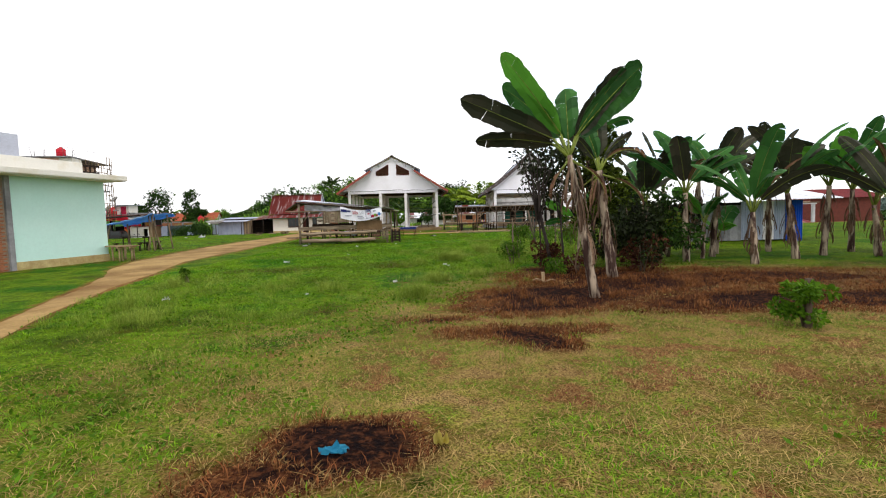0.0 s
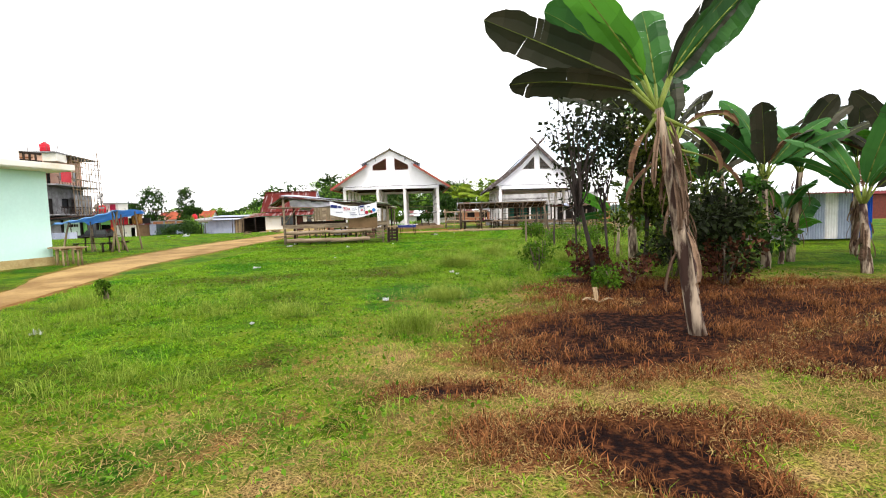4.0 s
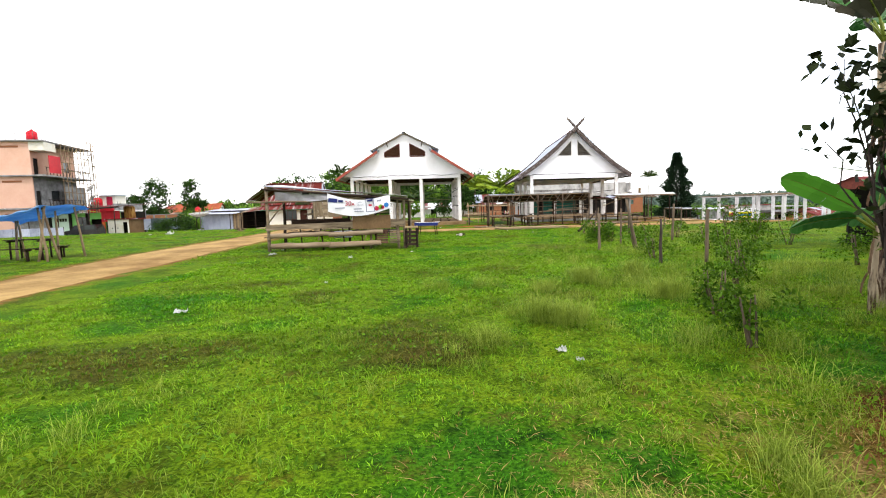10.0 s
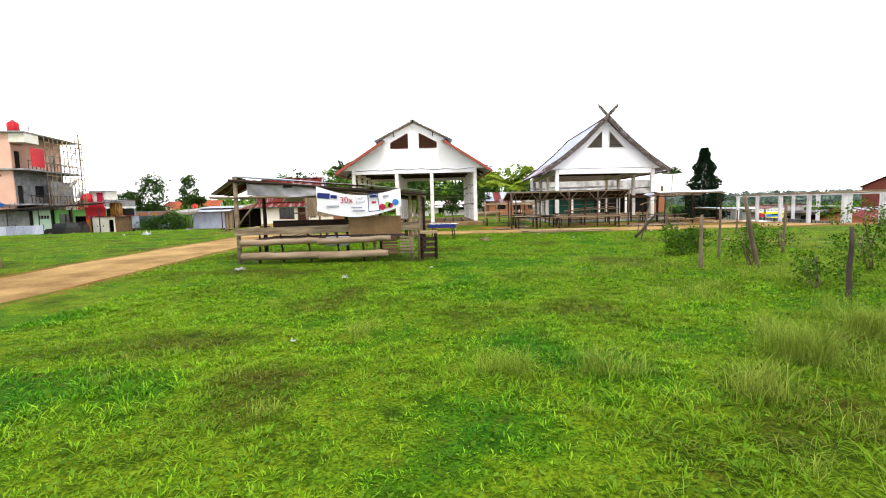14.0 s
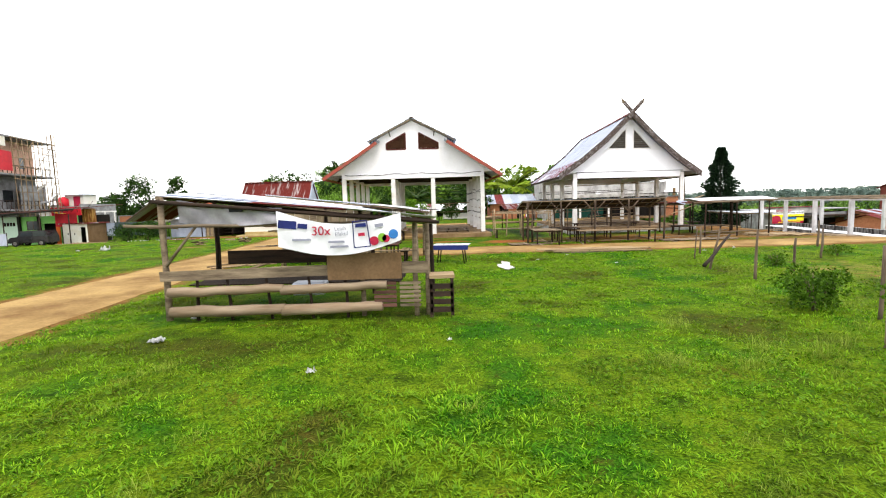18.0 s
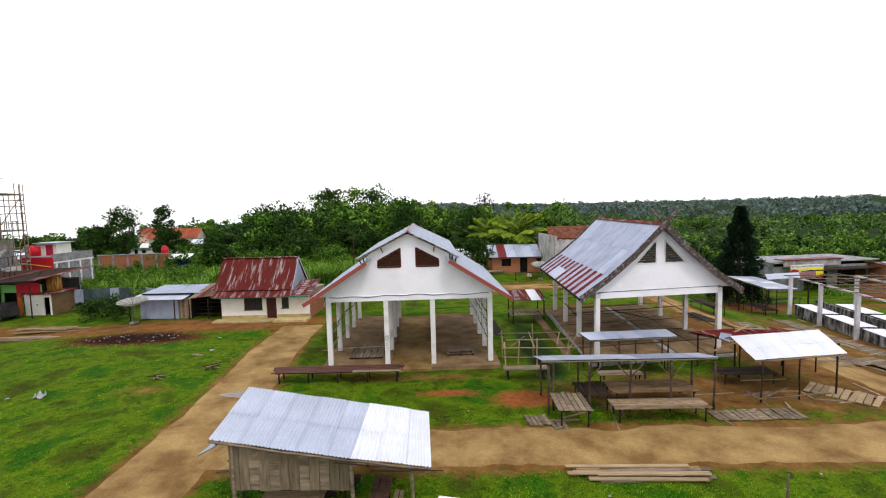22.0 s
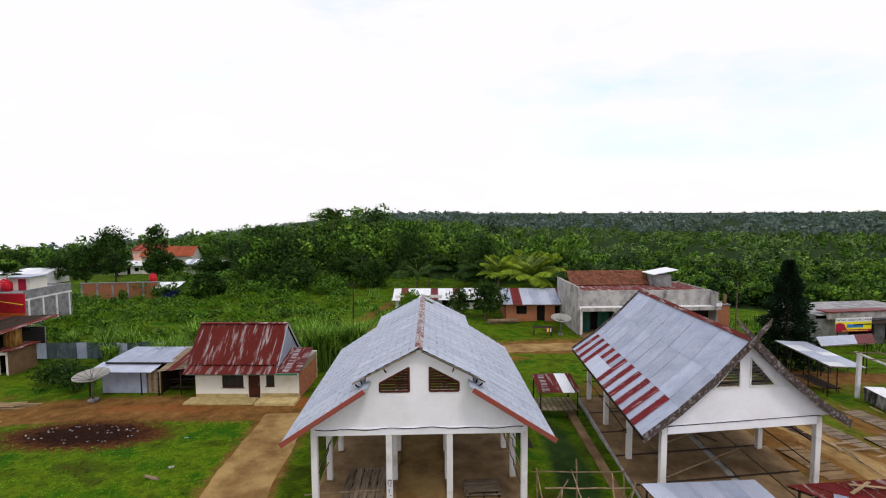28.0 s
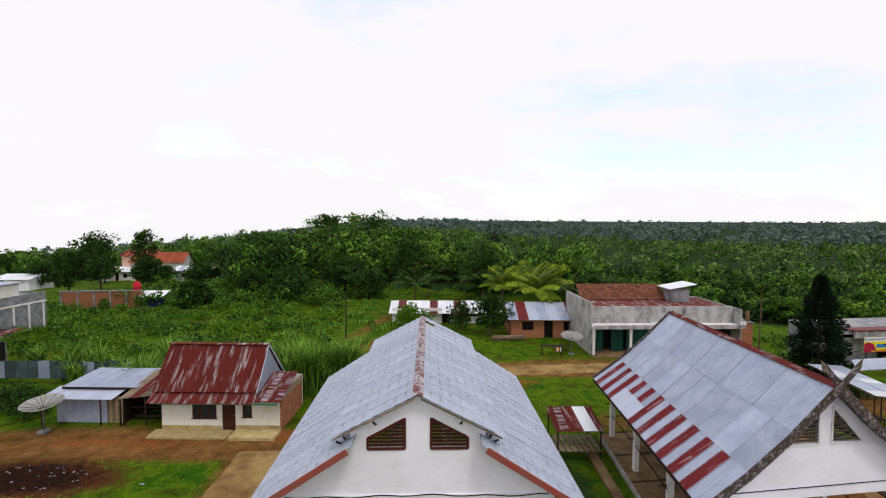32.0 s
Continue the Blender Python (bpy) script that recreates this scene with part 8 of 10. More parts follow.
brick_face(bk, (-LEN - 1.2, 0.03), (1, 0), 1.04, 3.2, 0.0, (0, -1), 240, sizes=(0.2, 0.05, 0.04))
part("side_wall", box(-0.18, 0.18, -0.1, 0, 6, 3.35), M_MINT, mi)
part("back_wall", box(-LEN - 1.2, 6, -0.1, 0, 6.2, 3.35), M_CONC_GREY, mi)
part("left_wall", box(-LEN - 1.4, 0.25, -0.1, -LEN - 1.2, 6.2, 3.35), M_CONC_GREY, mi)
part("eave_slab", box(-LEN - 1.6, -0.75, 3.35, 0.38, 6.4, 3.47, bevel=0.01), M_CREAM, mi, "thin pale concrete eave slab")
part("eave_fascia", box(-LEN - 1.6, -0.8, 3.38, 0.42, -0.75, 3.58, bevel=0.01), M_CREAM, mi)
part("parapet", box(-LEN - 1.2, 0.3, 3.5, -0.6, 0.5, 4.1, bevel=0.01), M_CREAM, mi, "stained pale parapet")
part("roof_box", box(-LEN - 1.2, 1.6, 4.1, -2.0, 4.5, 5.1), mat("pale_grey_blue_render", (0.55, 0.58, 0.68), (0.45, 0.47, 0.55), rough=0.8, scale=1), mi, "grey-blue rendered roof room")
for k in range(9):
    part("railing_bar", box(-1.6 + k * 0.2, 0.4, 3.5, -1.55 + k * 0.2, 0.45, 4.0), M_WOOD_DARK, mi)
part("railing_rail", box(-1.65, 0.38, 3.98, 0.2, 0.47, 4.05), M_WOOD_DARK, mi)
part("railing_rail", box(-1.65, 0.38, 3.72, 0.2, 0.47, 3.78), M_WOOD_DARK, mi)

bt = thing("tarpaulin_stall", "bamboo roadside stall under a faded blue tarpaulin", "stall", (-16.7, 28.3, gz(-15, 26)))
for a, b in (((-1.4, -0.9, 0), (-1.1, -0.7, 1.5)), ((-1.1, 0.9, 0), (-1.2, 0.8, 1.5)), ((1.35, -0.9, 0), (1.0, -0.7, 1.95)), ((1.5, -0.5, 0), (1.05, -0.6, 2.0)), ((1.3, 0.9, 0), (1.1, 0.8, 2.05)), ((0.9, -0.8, 0), (1.25, -0.7, 2.0)), ((-0.6, 0, 0), (-0.9, 0.4, 1.5)), ((0.5, 0.6, 0), (0.6, 0.5, 1.9))):
    part("post", pole((*a[:2], -0.1), b, 0.045, 0.035, 6, 4, 0.02), M_BAMBOO, bt)
bm = bmesh.new()
n1, n2 = 16, 10
grid = [[bm.verts.new((-1.6 + 3.0 * i / n1, -1.2 + 2.4 * j / n2, 1.48 + 0.55 * i / n1 - 0.10 * math.sin(math.pi * i / n1) * abs(math.sin(2 * math.pi * j / n2)) - (0.14 if j in (0, n2) else 0) + 0.03 * math.sin(i * 1.7 + j))) for j in range(n2 + 1)] for i in range(n1 + 1)]
for i in range(n1):
    for j in range(n2):
        bm.faces.new((grid[i][j], grid[i + 1][j], grid[i + 1][j + 1], grid[i][j + 1])).smooth = True
bmesh.ops.solidify(bm, geom=bm.faces[:], thickness=0.006)
part("tarpaulin", bm, M_TARP, bt, "faded blue tarpaulin cover")
slat_table(-17.3, 28.9, 1.5, 0.7, 0.74, "dark wooden table under the tarpaulin stall", 5, M_WOOD_DARK)
slat_table(-17.0, 27.7, 1.6, 0.3, 0.45, "dark wooden bench before the tarpaulin stall", 2, M_WOOD_DARK)
slat_table(-16.2, 28.6, 0.4, 1.2, 0.45, "short dark wooden bench beside the tarpaulin stall", 2, M_WOOD_DARK, along=False)
for k, (x, y, tn) in enumerate(((-12.75, 21.2, 10), (-13.45, 21.75, 35))):
    slat_table(x, y, 0.75, 0.5, 0.62, "pale split bamboo stool beside the track", 5, M_WOOD_PALE, M_WOOD_PALE, turn=tn, name="bamboo_stool", group="bamboo stools")
bl = thing("shed", "grey and bright blue sheet-walled shed with a white roof", "shed", (12.9, 22.0, -0.35), -8)
for i in range(4):
    part("wall_sheet", sheet((i * 0.42, 0, 0.12), (i * 0.42 + 0.44, 0, 0.12), (i * 0.42 + 0.44, 0, 1.75), (i * 0.42, 0, 1.75), M_ZINC if i != 2 else M_WHITE_DIRTY, waves=5), M_ZINC, bl)
for i in range(2):
    part("wall_sheet", sheet((1.75 + i * 0.3, 0, 0.0), (2.07 + i * 0.3, 0, 0.0), (2.07 + i * 0.3, 0, 1.75), (1.75 + i * 0.3, 0, 1.75), M_BLUE_WALL, waves=4), M_BLUE_WALL, bl, "bright blue sheet")
part("wall_sheet", sheet((-2.2, 0, 0.1), (0, 0, 0.1), (0, 0, 1.6), (-2.2, 0, 1.6), M_CONC_GREY, waves=10), M_CONC_GREY, bl)
part("side_wall", box(2.3, 0.05, 0, 2.36, 3.4, 1.75), M_BLUE_WALL, bl)
part("back_wall", box(-2.2, 3.4, 0, 2.36, 3.5, 1.75), M_DARK, bl)
for i in range(7):
    part("roof_sheet", sheet((-2.5 + i * 0.85, -0.7, 1.78), (-1.62 + i * 0.85, -0.7, 1.78), (-1.62 + i * 0.85, 3.8, 2.45), (-2.5 + i * 0.85, 3.8, 2.45), M_ZINC_NEW, waves=8), M_ZINC_NEW, bl)

# the parked car
ca = thing("car", "black parked van-like car before the green shop", "car", (-46.8, 68.9, -1.28), 185)
prof_pts = [(-2.0, 0.35), (2.0, 0.35), (2.05, 0.75), (1.75, 0.95), (1.15, 1.0), (0.7, 1.6), (-1.7, 1.65), (-2.0, 1.0)]
part("body", poly([(x, -0.78, z) for x, z in prof_pts], 1.56, (0, 1, 0)), M_CAR, ca)
for y in (-0.785, 0.785):
    part("side_window", poly([(x, y, z) for x, z in ((0.95, 1.05), (0.62, 1.5), (-0.4, 1.54), (-0.4, 1.05))], 0.01, (0, 1 if y > 0 else -1, 0)), M_GLASS, ca)
    part("side_window", poly([(x, y, z) for x, z in ((-0.5, 1.05), (-0.5, 1.54), (-1.6, 1.55), (-1.75, 1.05))], 0.01, (0, 1 if y > 0 else -1, 0)), M_GLASS, ca)
    for x in (-1.3, 1.3):
        w_ = part("wheel", pole((x, y - 0.1, 0.33), (x, y + 0.1, 0.33), 0.33, n=18), M_TYRE, ca)
        part("rim", pole((x, y - 0.11, 0.33), (x, y + 0.11, 0.33), 0.19, n=12), M_STEEL, w_)
part("windscreen", poly([(1.12, -0.7, 1.03), (1.12, 0.7, 1.03), (0.74, 0.66, 1.56), (0.74, -0.66, 1.56)], 0.01, (0.8, 0, 0.6)), M_GLASS, ca)
for y in (-0.6, 0.6):
    part("headlight", box(2.0, y - 0.14, 0.7, 2.06, y + 0.14, 0.86, bevel=0.01), M_TILE_WHITE, ca)
part("bumper", box(1.98, -0.75, 0.35, 2.12, 0.75, 0.55, bevel=0.03), M_TYRE, ca)


# ---------------------------------------------------------------- plants
RNG = np.random.default_rng(7)


def unit(v):
    return v / np.maximum(np.linalg.norm(v, axis=-1, keepdims=True), 1e-9)


def leaf_quads(c, d, n, L, W):
    """Diamond leaves: base c, direction d, face normal n, lengths and widths."""
    s = unit(np.cross(d, n)) * (np.asarray(W)[:, None] / 2)
    d = d * np.asarray(L)[:, None]
    sag = np.array([0, 0, -1.0]) * np.asarray(L)[:, None] * 0.12
    v = np.stack([c, c + d * 0.45 + s, c + d + sag, c + d * 0.45 - s], 1).reshape(-1, 3)
    f = np.arange(len(c) * 4).reshape(-1, 4)
    return v, f


def random_dirs(k, up=0.0):
    d = RNG.normal(size=(k, 3))
    d[:, 2] += up
    return unit(d)


def clump_leaves(centres, radii, per, L, flat=0.75, up=0.2, shell=0.0):
    """Leaves scattered through the outer part of several clumps."""
    c = np.repeat(np.asarray(centres, float), per, 0)
    r = np.repeat(np.asarray(radii, float), per)
    d = random_dirs(len(c))
    rad = r * RNG.uniform(0.45, 1.0, len(c)) ** 0.6
    p = c + d * rad[:, None] * np.array([1, 1, flat])
    out = unit(d * 0.8 + random_dirs(len(c), up) * 0.9)
    size = L * RNG.uniform(0.6, 1.3, len(c))
    if shell:
        out = unit(np.cross(d, random_dirs(len(c))))
        return leaf_quads(p - out * size[:, None] * 0.5, out, unit(d + random_dirs(len(c)) * (1 - shell)), size, size * RNG.uniform(0.6, 0.9, len(c)))
    return leaf_quads(p, out, random_dirs(len(c), 0.7), size, size * RNG.uniform(0.4, 0.7, len(c)))


def broad_tree(x, y, h, spread, label, leaf=M_LEAF, bark=M_BARK, clumps=26, per=70, size=0.3, stem=0.35, category="tree", name="tree", group="", r=0.14, limbs=7, low=0.35, z=None):
    z = gz(x, y) if z is None else z
    t = thing(name, label, category, (x, y, z), 0, group)
    tips = []
    lean = RNG.normal(size=2) * 0.04 * h
    part("trunk", pole((0, 0, -0.2), (lean[0], lean[1], h * stem + 0.1), r, r * 0.6, 8, 5, r * 0.25), bark, t)
    for k in range(limbs):
        a = 2 * math.pi * (k + RNG.uniform(-0.3, 0.3)) / limbs
        rr, zz = spread * RNG.uniform(0.35, 0.8), h * RNG.uniform(stem + 0.2, 0.92)
        tip = (lean[0] + rr * math.cos(a), lean[1] + rr * math.sin(a), zz)
        part("limb", pole((lean[0], lean[1], h * stem * RNG.uniform(0.7, 1.0)), tip, r * 0.45, r * 0.12, 6, 5, 0.02 * h), bark, t)
        tips.append(tip)
    cs, rs = [], []
    for k in range(clumps):
        a, rr = RNG.uniform(0, 2 * math.pi), spread * math.sqrt(RNG.uniform(0, 1)) * 0.85
        zz = h * RNG.uniform(low, 0.95)
        rr *= math.sin(math.pi * min(0.98, max(0.15, (zz / h - low) / (1 - low) * 0.75 + 0.2)))
        cs.append((lean[0] + rr * math.cos(a), lean[1] + rr * math.sin(a), zz)); rs.append(spread * RNG.uniform(0.16, 0.34))
    for tip in tips:
        cs.append(tip); rs.append(spread * 0.3)
    part("crown", soup("crown", *clump_leaves(cs, rs, per, size), leaf), leaf, t)
    return t


def shrub(x, y, h, w, label, leaf=M_WEED, clumps=9, per=60, size=0.12, group="field shrubs", name="shrub"):
    s = thing(name, label, "shrub", (x, y, gz(x, y)), 0, group)
    for k in range(4):
        a = RNG.uniform(0, 6.28)
        part("stem", pole((0.03 * k, 0, -0.05), (w * 0.35 * math.cos(a), w * 0.35 * math.sin(a), h * 0.8), 0.02, 0.008, 5, 3, 0.02), M_BARK, s)
    cs = [(w * 0.42 * RNG.normal(), w * 0.42 * RNG.normal(), h * RNG.uniform(0.2, 0.85)) for _ in range(clumps)]
    part("foliage", soup("foliage", *clump_leaves(cs, [w * 0.33] * clumps, per, size), leaf), leaf, s)
    return s


def banana_leaf(base, az, el, length, width, droop, tears, rng, fold=0.35, twist=0.0):
    """Blade and midrib of an arching banana leaf, torn here and there between the veins."""
    a, e = radians(az), radians(el)
    n = 24
    pts, p, ang = [np.array(base, float)], np.array(base, float), e
    for k in range(n):
        ang -= radians(droop) / n * (0.3 + 1.4 * k / n)
        p = p + np.array([math.cos(a) * math.cos(ang), math.sin(a) * math.cos(ang), math.sin(ang)]) * length / n
        pts.append(p)
    pts = np.array(pts)
    side = np.array([-math.sin(a), math.cos(a), 0.0])
    t = np.linspace(0, 1, n + 1)
    half = width / 2 * np.clip(np.minimum(1, (t / 0.22)) ** 0.5 * np.minimum(1, (1 - t) / 0.2) ** 0.5, 0.03, 1)
    tang = unit(np.gradient(pts, axis=0))
    up = np.cross(tang, side)
    up = np.where((up[:, 2] < 0)[:, None], -up, up)
    V_, F_ = [], []
    for s in (-1, 1):
        k = 0
        while k < n:
            span = min(n - k, int(rng.integers(1, 4)) if rng.random() < tears else int(rng.integers(4, 11)))
            hang, lag = rng.uniform(0, 0.6) * tears, 0.2 + rng.uniform(-0.15, 0.15) * min(1, tears * 2)
            rows = []
            for i in range(k, k + span + 1):
                w = half[i] * (1 + 0.04 * math.sin(i * 2.1 + s))
                sd_ = side * math.cos(twist) + up[i] * math.sin(twist)
                up_ = up[i] * math.cos(twist) - side * math.sin(twist)
                gap = (0.12 * tears if tears > 0.15 else 0) * ((1 if i == k else 0) - (1 if i == k + span else 0)) * length / n
                row = []
                for q, lift in ((0.0, 0.0), (0.5, fold * 0.55), (1.0, fold * 0.7 - 0.25 - hang)):
                    row.append(pts[i] + q * s * sd_ * w * (1 - 0.25 * hang * q) + up_ * lift * w + tang[i] * (lag * w * q + gap * q) + up_ * 0.03 * w * q * math.sin(i * 1.3 + 2 * s))
                rows.append(row)
            o = len(V_)
            V_ += [c for r_ in rows for c in r_]
            for i in range(span):
                for j in range(2):
                    F_.append([o + i * 3 + j, o + (i + 1) * 3 + j, o + (i + 1) * 3 + j + 1, o + i * 3 + j + 1])
            k += span
    return np.array(V_), np.array(F_), pts


def banana(x, y, h, lean, leaves, label, r=0.11, seed=1, dry=5, group="banana plants", tear=0.3):
    """A banana plant: pseudostem with old sheaths, leaf stalks, blades and hanging dry leaves."""
    rng = np.random.default_rng(seed)
    b = thing("banana_plant", label, "banana plant", (x, y, gz(x, y)), 0, group)
    top = Vector((lean[0], lean[1], h))
    part("stem", pole((0, 0, -0.1), top * 0.98, r, r * 0.6, 10, 8, 0.012), M_PSTEM, b, "brown and cream streaked pseudostem")
    for k in range(int(dry * 1.6)):
        a, zz = rng.uniform(0, 360), h * rng.uniform(0.35, 0.98)
        base = np.array(top) * (zz / h) + np.array([r * 0.8 * math.cos(radians(a)), r * 0.8 * math.sin(radians(a)), 0])
        v, f, _ = banana_leaf(base, a, -68, min(zz * 0.6, rng.uniform(0.25, 0.75)), rng.uniform(0.03, 0.075), 26, 0.8, rng, 1.4)
        part("dry_sheath", soup("dry_sheath", v, f, M_PSTEM_DRY), M_PSTEM_DRY, b, "hanging dry brown sheath")
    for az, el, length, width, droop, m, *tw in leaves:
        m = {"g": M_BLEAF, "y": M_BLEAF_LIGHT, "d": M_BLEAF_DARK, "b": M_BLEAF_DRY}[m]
        a, e = radians(az), radians(el)
        d = np.array([math.cos(a) * math.cos(e), math.sin(a) * math.cos(e), math.sin(e)])
        start = np.array(top) - np.array([0, 0, 0.12]) - d * 0.05
        d = unit(d * 0.75 + np.array([0, 0, 0.45])) if el > 0 else d
        stalk = start + d * (0.22 + 0.16 * length)
        dead = m is M_BLEAF_DRY
        v, f, pts = banana_leaf(stalk, az, el - 4, length * (0.8 if dead else 1), width * (0.3 if dead else 1), droop, 0.05 if m is M_BLEAF_LIGHT else 0.8 if dead else tear, rng, 1.6 if dead else 0.3, twist=radians(tw[0] if tw else rng.uniform(-55, 55)))
        lf = part("leaf", soup("leaf", v, f, m), m, b, "withered brown leaf" if m is M_BLEAF_DRY else "")
        rb = bmesh.new()
        pole(tuple(start), tuple(stalk), 0.028, 0.018, 6, 2, 0, rb)
        for k in range(0, len(pts) - 2, 3):
            pole(tuple(pts[k]), tuple(pts[min(k + 3, len(pts) - 1)]), 0.013 * (1 - k / 28), 0.013 * (1 - (k + 3) / 28), 5, 1, 0, rb)
        part("midrib", rb, M_PETIOLE, lf)
    return b


def many_leaves(seed, n, lo=1.3, hi=2.0, m="ggggdb", el0=28, el1=75):
    rng = np.random.default_rng(seed)
    return [(k * 137.5 + rng.uniform(-20, 20), rng.uniform(el0, el1), rng.uniform(lo, hi), rng.uniform(0.36, 0.5), rng.uniform(15, 60), m[int(rng.integers(0, len(m)))]) for k in range(n)]


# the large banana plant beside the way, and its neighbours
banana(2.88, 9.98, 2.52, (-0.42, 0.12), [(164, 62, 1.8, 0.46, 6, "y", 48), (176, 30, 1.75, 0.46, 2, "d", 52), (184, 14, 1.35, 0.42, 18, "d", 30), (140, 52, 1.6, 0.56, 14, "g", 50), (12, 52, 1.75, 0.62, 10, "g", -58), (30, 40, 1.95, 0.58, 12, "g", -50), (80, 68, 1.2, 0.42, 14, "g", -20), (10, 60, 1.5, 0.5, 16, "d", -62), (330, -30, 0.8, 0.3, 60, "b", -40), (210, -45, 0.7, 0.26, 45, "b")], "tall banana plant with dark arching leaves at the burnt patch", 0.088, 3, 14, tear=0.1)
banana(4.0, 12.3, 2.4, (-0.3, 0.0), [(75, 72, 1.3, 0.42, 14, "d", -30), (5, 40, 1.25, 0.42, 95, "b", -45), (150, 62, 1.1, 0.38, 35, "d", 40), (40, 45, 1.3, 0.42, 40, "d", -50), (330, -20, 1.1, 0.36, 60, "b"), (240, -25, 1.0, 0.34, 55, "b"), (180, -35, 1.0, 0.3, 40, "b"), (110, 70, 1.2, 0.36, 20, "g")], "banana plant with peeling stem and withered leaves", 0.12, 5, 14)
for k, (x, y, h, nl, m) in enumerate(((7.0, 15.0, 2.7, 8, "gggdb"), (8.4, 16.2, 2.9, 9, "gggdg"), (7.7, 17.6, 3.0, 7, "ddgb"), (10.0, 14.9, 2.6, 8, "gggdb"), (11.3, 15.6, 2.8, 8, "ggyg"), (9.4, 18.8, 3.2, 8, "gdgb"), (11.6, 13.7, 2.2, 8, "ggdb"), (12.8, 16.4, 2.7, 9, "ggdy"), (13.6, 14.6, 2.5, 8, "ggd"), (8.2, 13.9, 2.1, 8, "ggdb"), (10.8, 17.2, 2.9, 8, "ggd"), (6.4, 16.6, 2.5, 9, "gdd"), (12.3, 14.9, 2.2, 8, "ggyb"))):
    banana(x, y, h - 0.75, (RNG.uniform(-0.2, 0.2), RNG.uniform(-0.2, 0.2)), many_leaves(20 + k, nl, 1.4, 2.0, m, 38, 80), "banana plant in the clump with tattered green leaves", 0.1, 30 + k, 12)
for k, (x, y, h) in enumerate(((9.0, 17.0, 0.6), (12.0, 13.0, 0.8), (6.2, 18.5, 1.0), (7.9, 15.8, 1.1))):
    banana(x, y, h, (0.05, 0.0), many_leaves(50 + k, 5, 0.7, 1.1, "gyg"), "young banana sucker with fresh green leaves", 0.06, 60 + k, 1)
banana(5.2, 17.6, 3.7, (-0.1, 0.1), [(178, 30, 1.7, 0.5, 30, "d"), (120, 55, 1.4, 0.45, 40, "g"), (250, 10, 0.9, 0.35, 90, "b"), (60, 40, 1.4, 0.45, 60, "g"), (205, 45, 1.4, 0.45, 50, "d"), (320, 40, 1.4, 0.45, 50, "g")], "old banana stem wrapped in dry sheaths", 0.13, 71, 12)
banana(4.62, 17.15, 1.2, (0.0, 0.0), [(160, 38, 1.0, 0.36, 15, "y", 50), (178, 5, 0.85, 0.34, 25, "g", 40), (40, 66, 0.95, 0.36, 20, "g", -40)], "young banana plant with broad fresh leaves", 0.05, 81, 2)
# dark multi-stemmed tree
broad_tree(3.05, 13.95, 4.0, 0.75, "small slender tree with dark leaves and bare stems", M_LEAF_DARK, M_BARK_DARK, 15, 22, 0.11, 0.45, r=0.05, limbs=13, low=0.6)
broad_tree(4.35, 14.9, 4.0, 0.85, "small leafy tree entwined with creepers", M_LEAF_OLIVE, M_BARK_DARK, 46, 90, 0.125, 0.35, r=0.06, limbs=10, low=0.32)
broad_tree(2.95, 14.95, 3.3, 0.7, "thin sapling with sparse dark leaves", M_LEAF_DARK, M_BARK_DARK, 12, 14, 0.13, 0.4, r=0.03, limbs=11, low=0.45)
broad_tree(3.5, 14.6, 3.4, 0.8, "thin sapling with sparse dark leaves", M_LEAF_DARK, M_BARK_DARK, 22, 60, 0.11, 0.5, r=0.035, limbs=8, low=0.5)
shrub(5.0, 15.2, 2.4, 1.1, "dense climbing shrub with olive green leaves", M_LEAF_OLIVE, 30, 130, 0.11)
shrub(5.0, 13.4, 1.9, 0.8, "dense dark thicket beside the banana stems", M_LEAF_DARK, 20, 90, 0.12)
shrub(6.0, 14.6, 2.2, 1.0, "dense dark thicket beside the banana stems", M_LEAF, 22, 90, 0.13)
shrub(7.2, 16.6, 1.8, 1.1, "dense dark thicket under the banana leaves", M_LEAF_DARK, 18, 80, 0.13)
shrub(4.6, 14.2, 1.4, 0.9, "tangled creeper among the stems", M_LEAF_DARK, 12, 60, 0.12)
shrub(3.0, 14.2, 0.75, 0.5, "dead russet brown bush round the stems", M_RUSSET_DARK, 12, 70, 0.10)
shrub(3.5, 13.5, 0.5, 0.5, "dead russet brown bush round the stems", M_RUSSET_DARK, 8, 60, 0.09)
shrub(4.9, 13.0, 0.8, 0.7, "dead russet brown bush round the stems", M_RUSSET_DARK, 10, 70, 0.10)
shrub(4.62, 7.5, 0.62, 0.28, "green weeds growing round a broken stake", M_WEED, 16, 80, 0.07)
solo("stake", pole((4.62, 7.45, -0.4), (4.64, 7.47, 0.30), 0.035, 0.04, 7, 2, 0.005), M_POST_DARK, "short broken wooden stake among weeds", "stake", group="fence stakes")
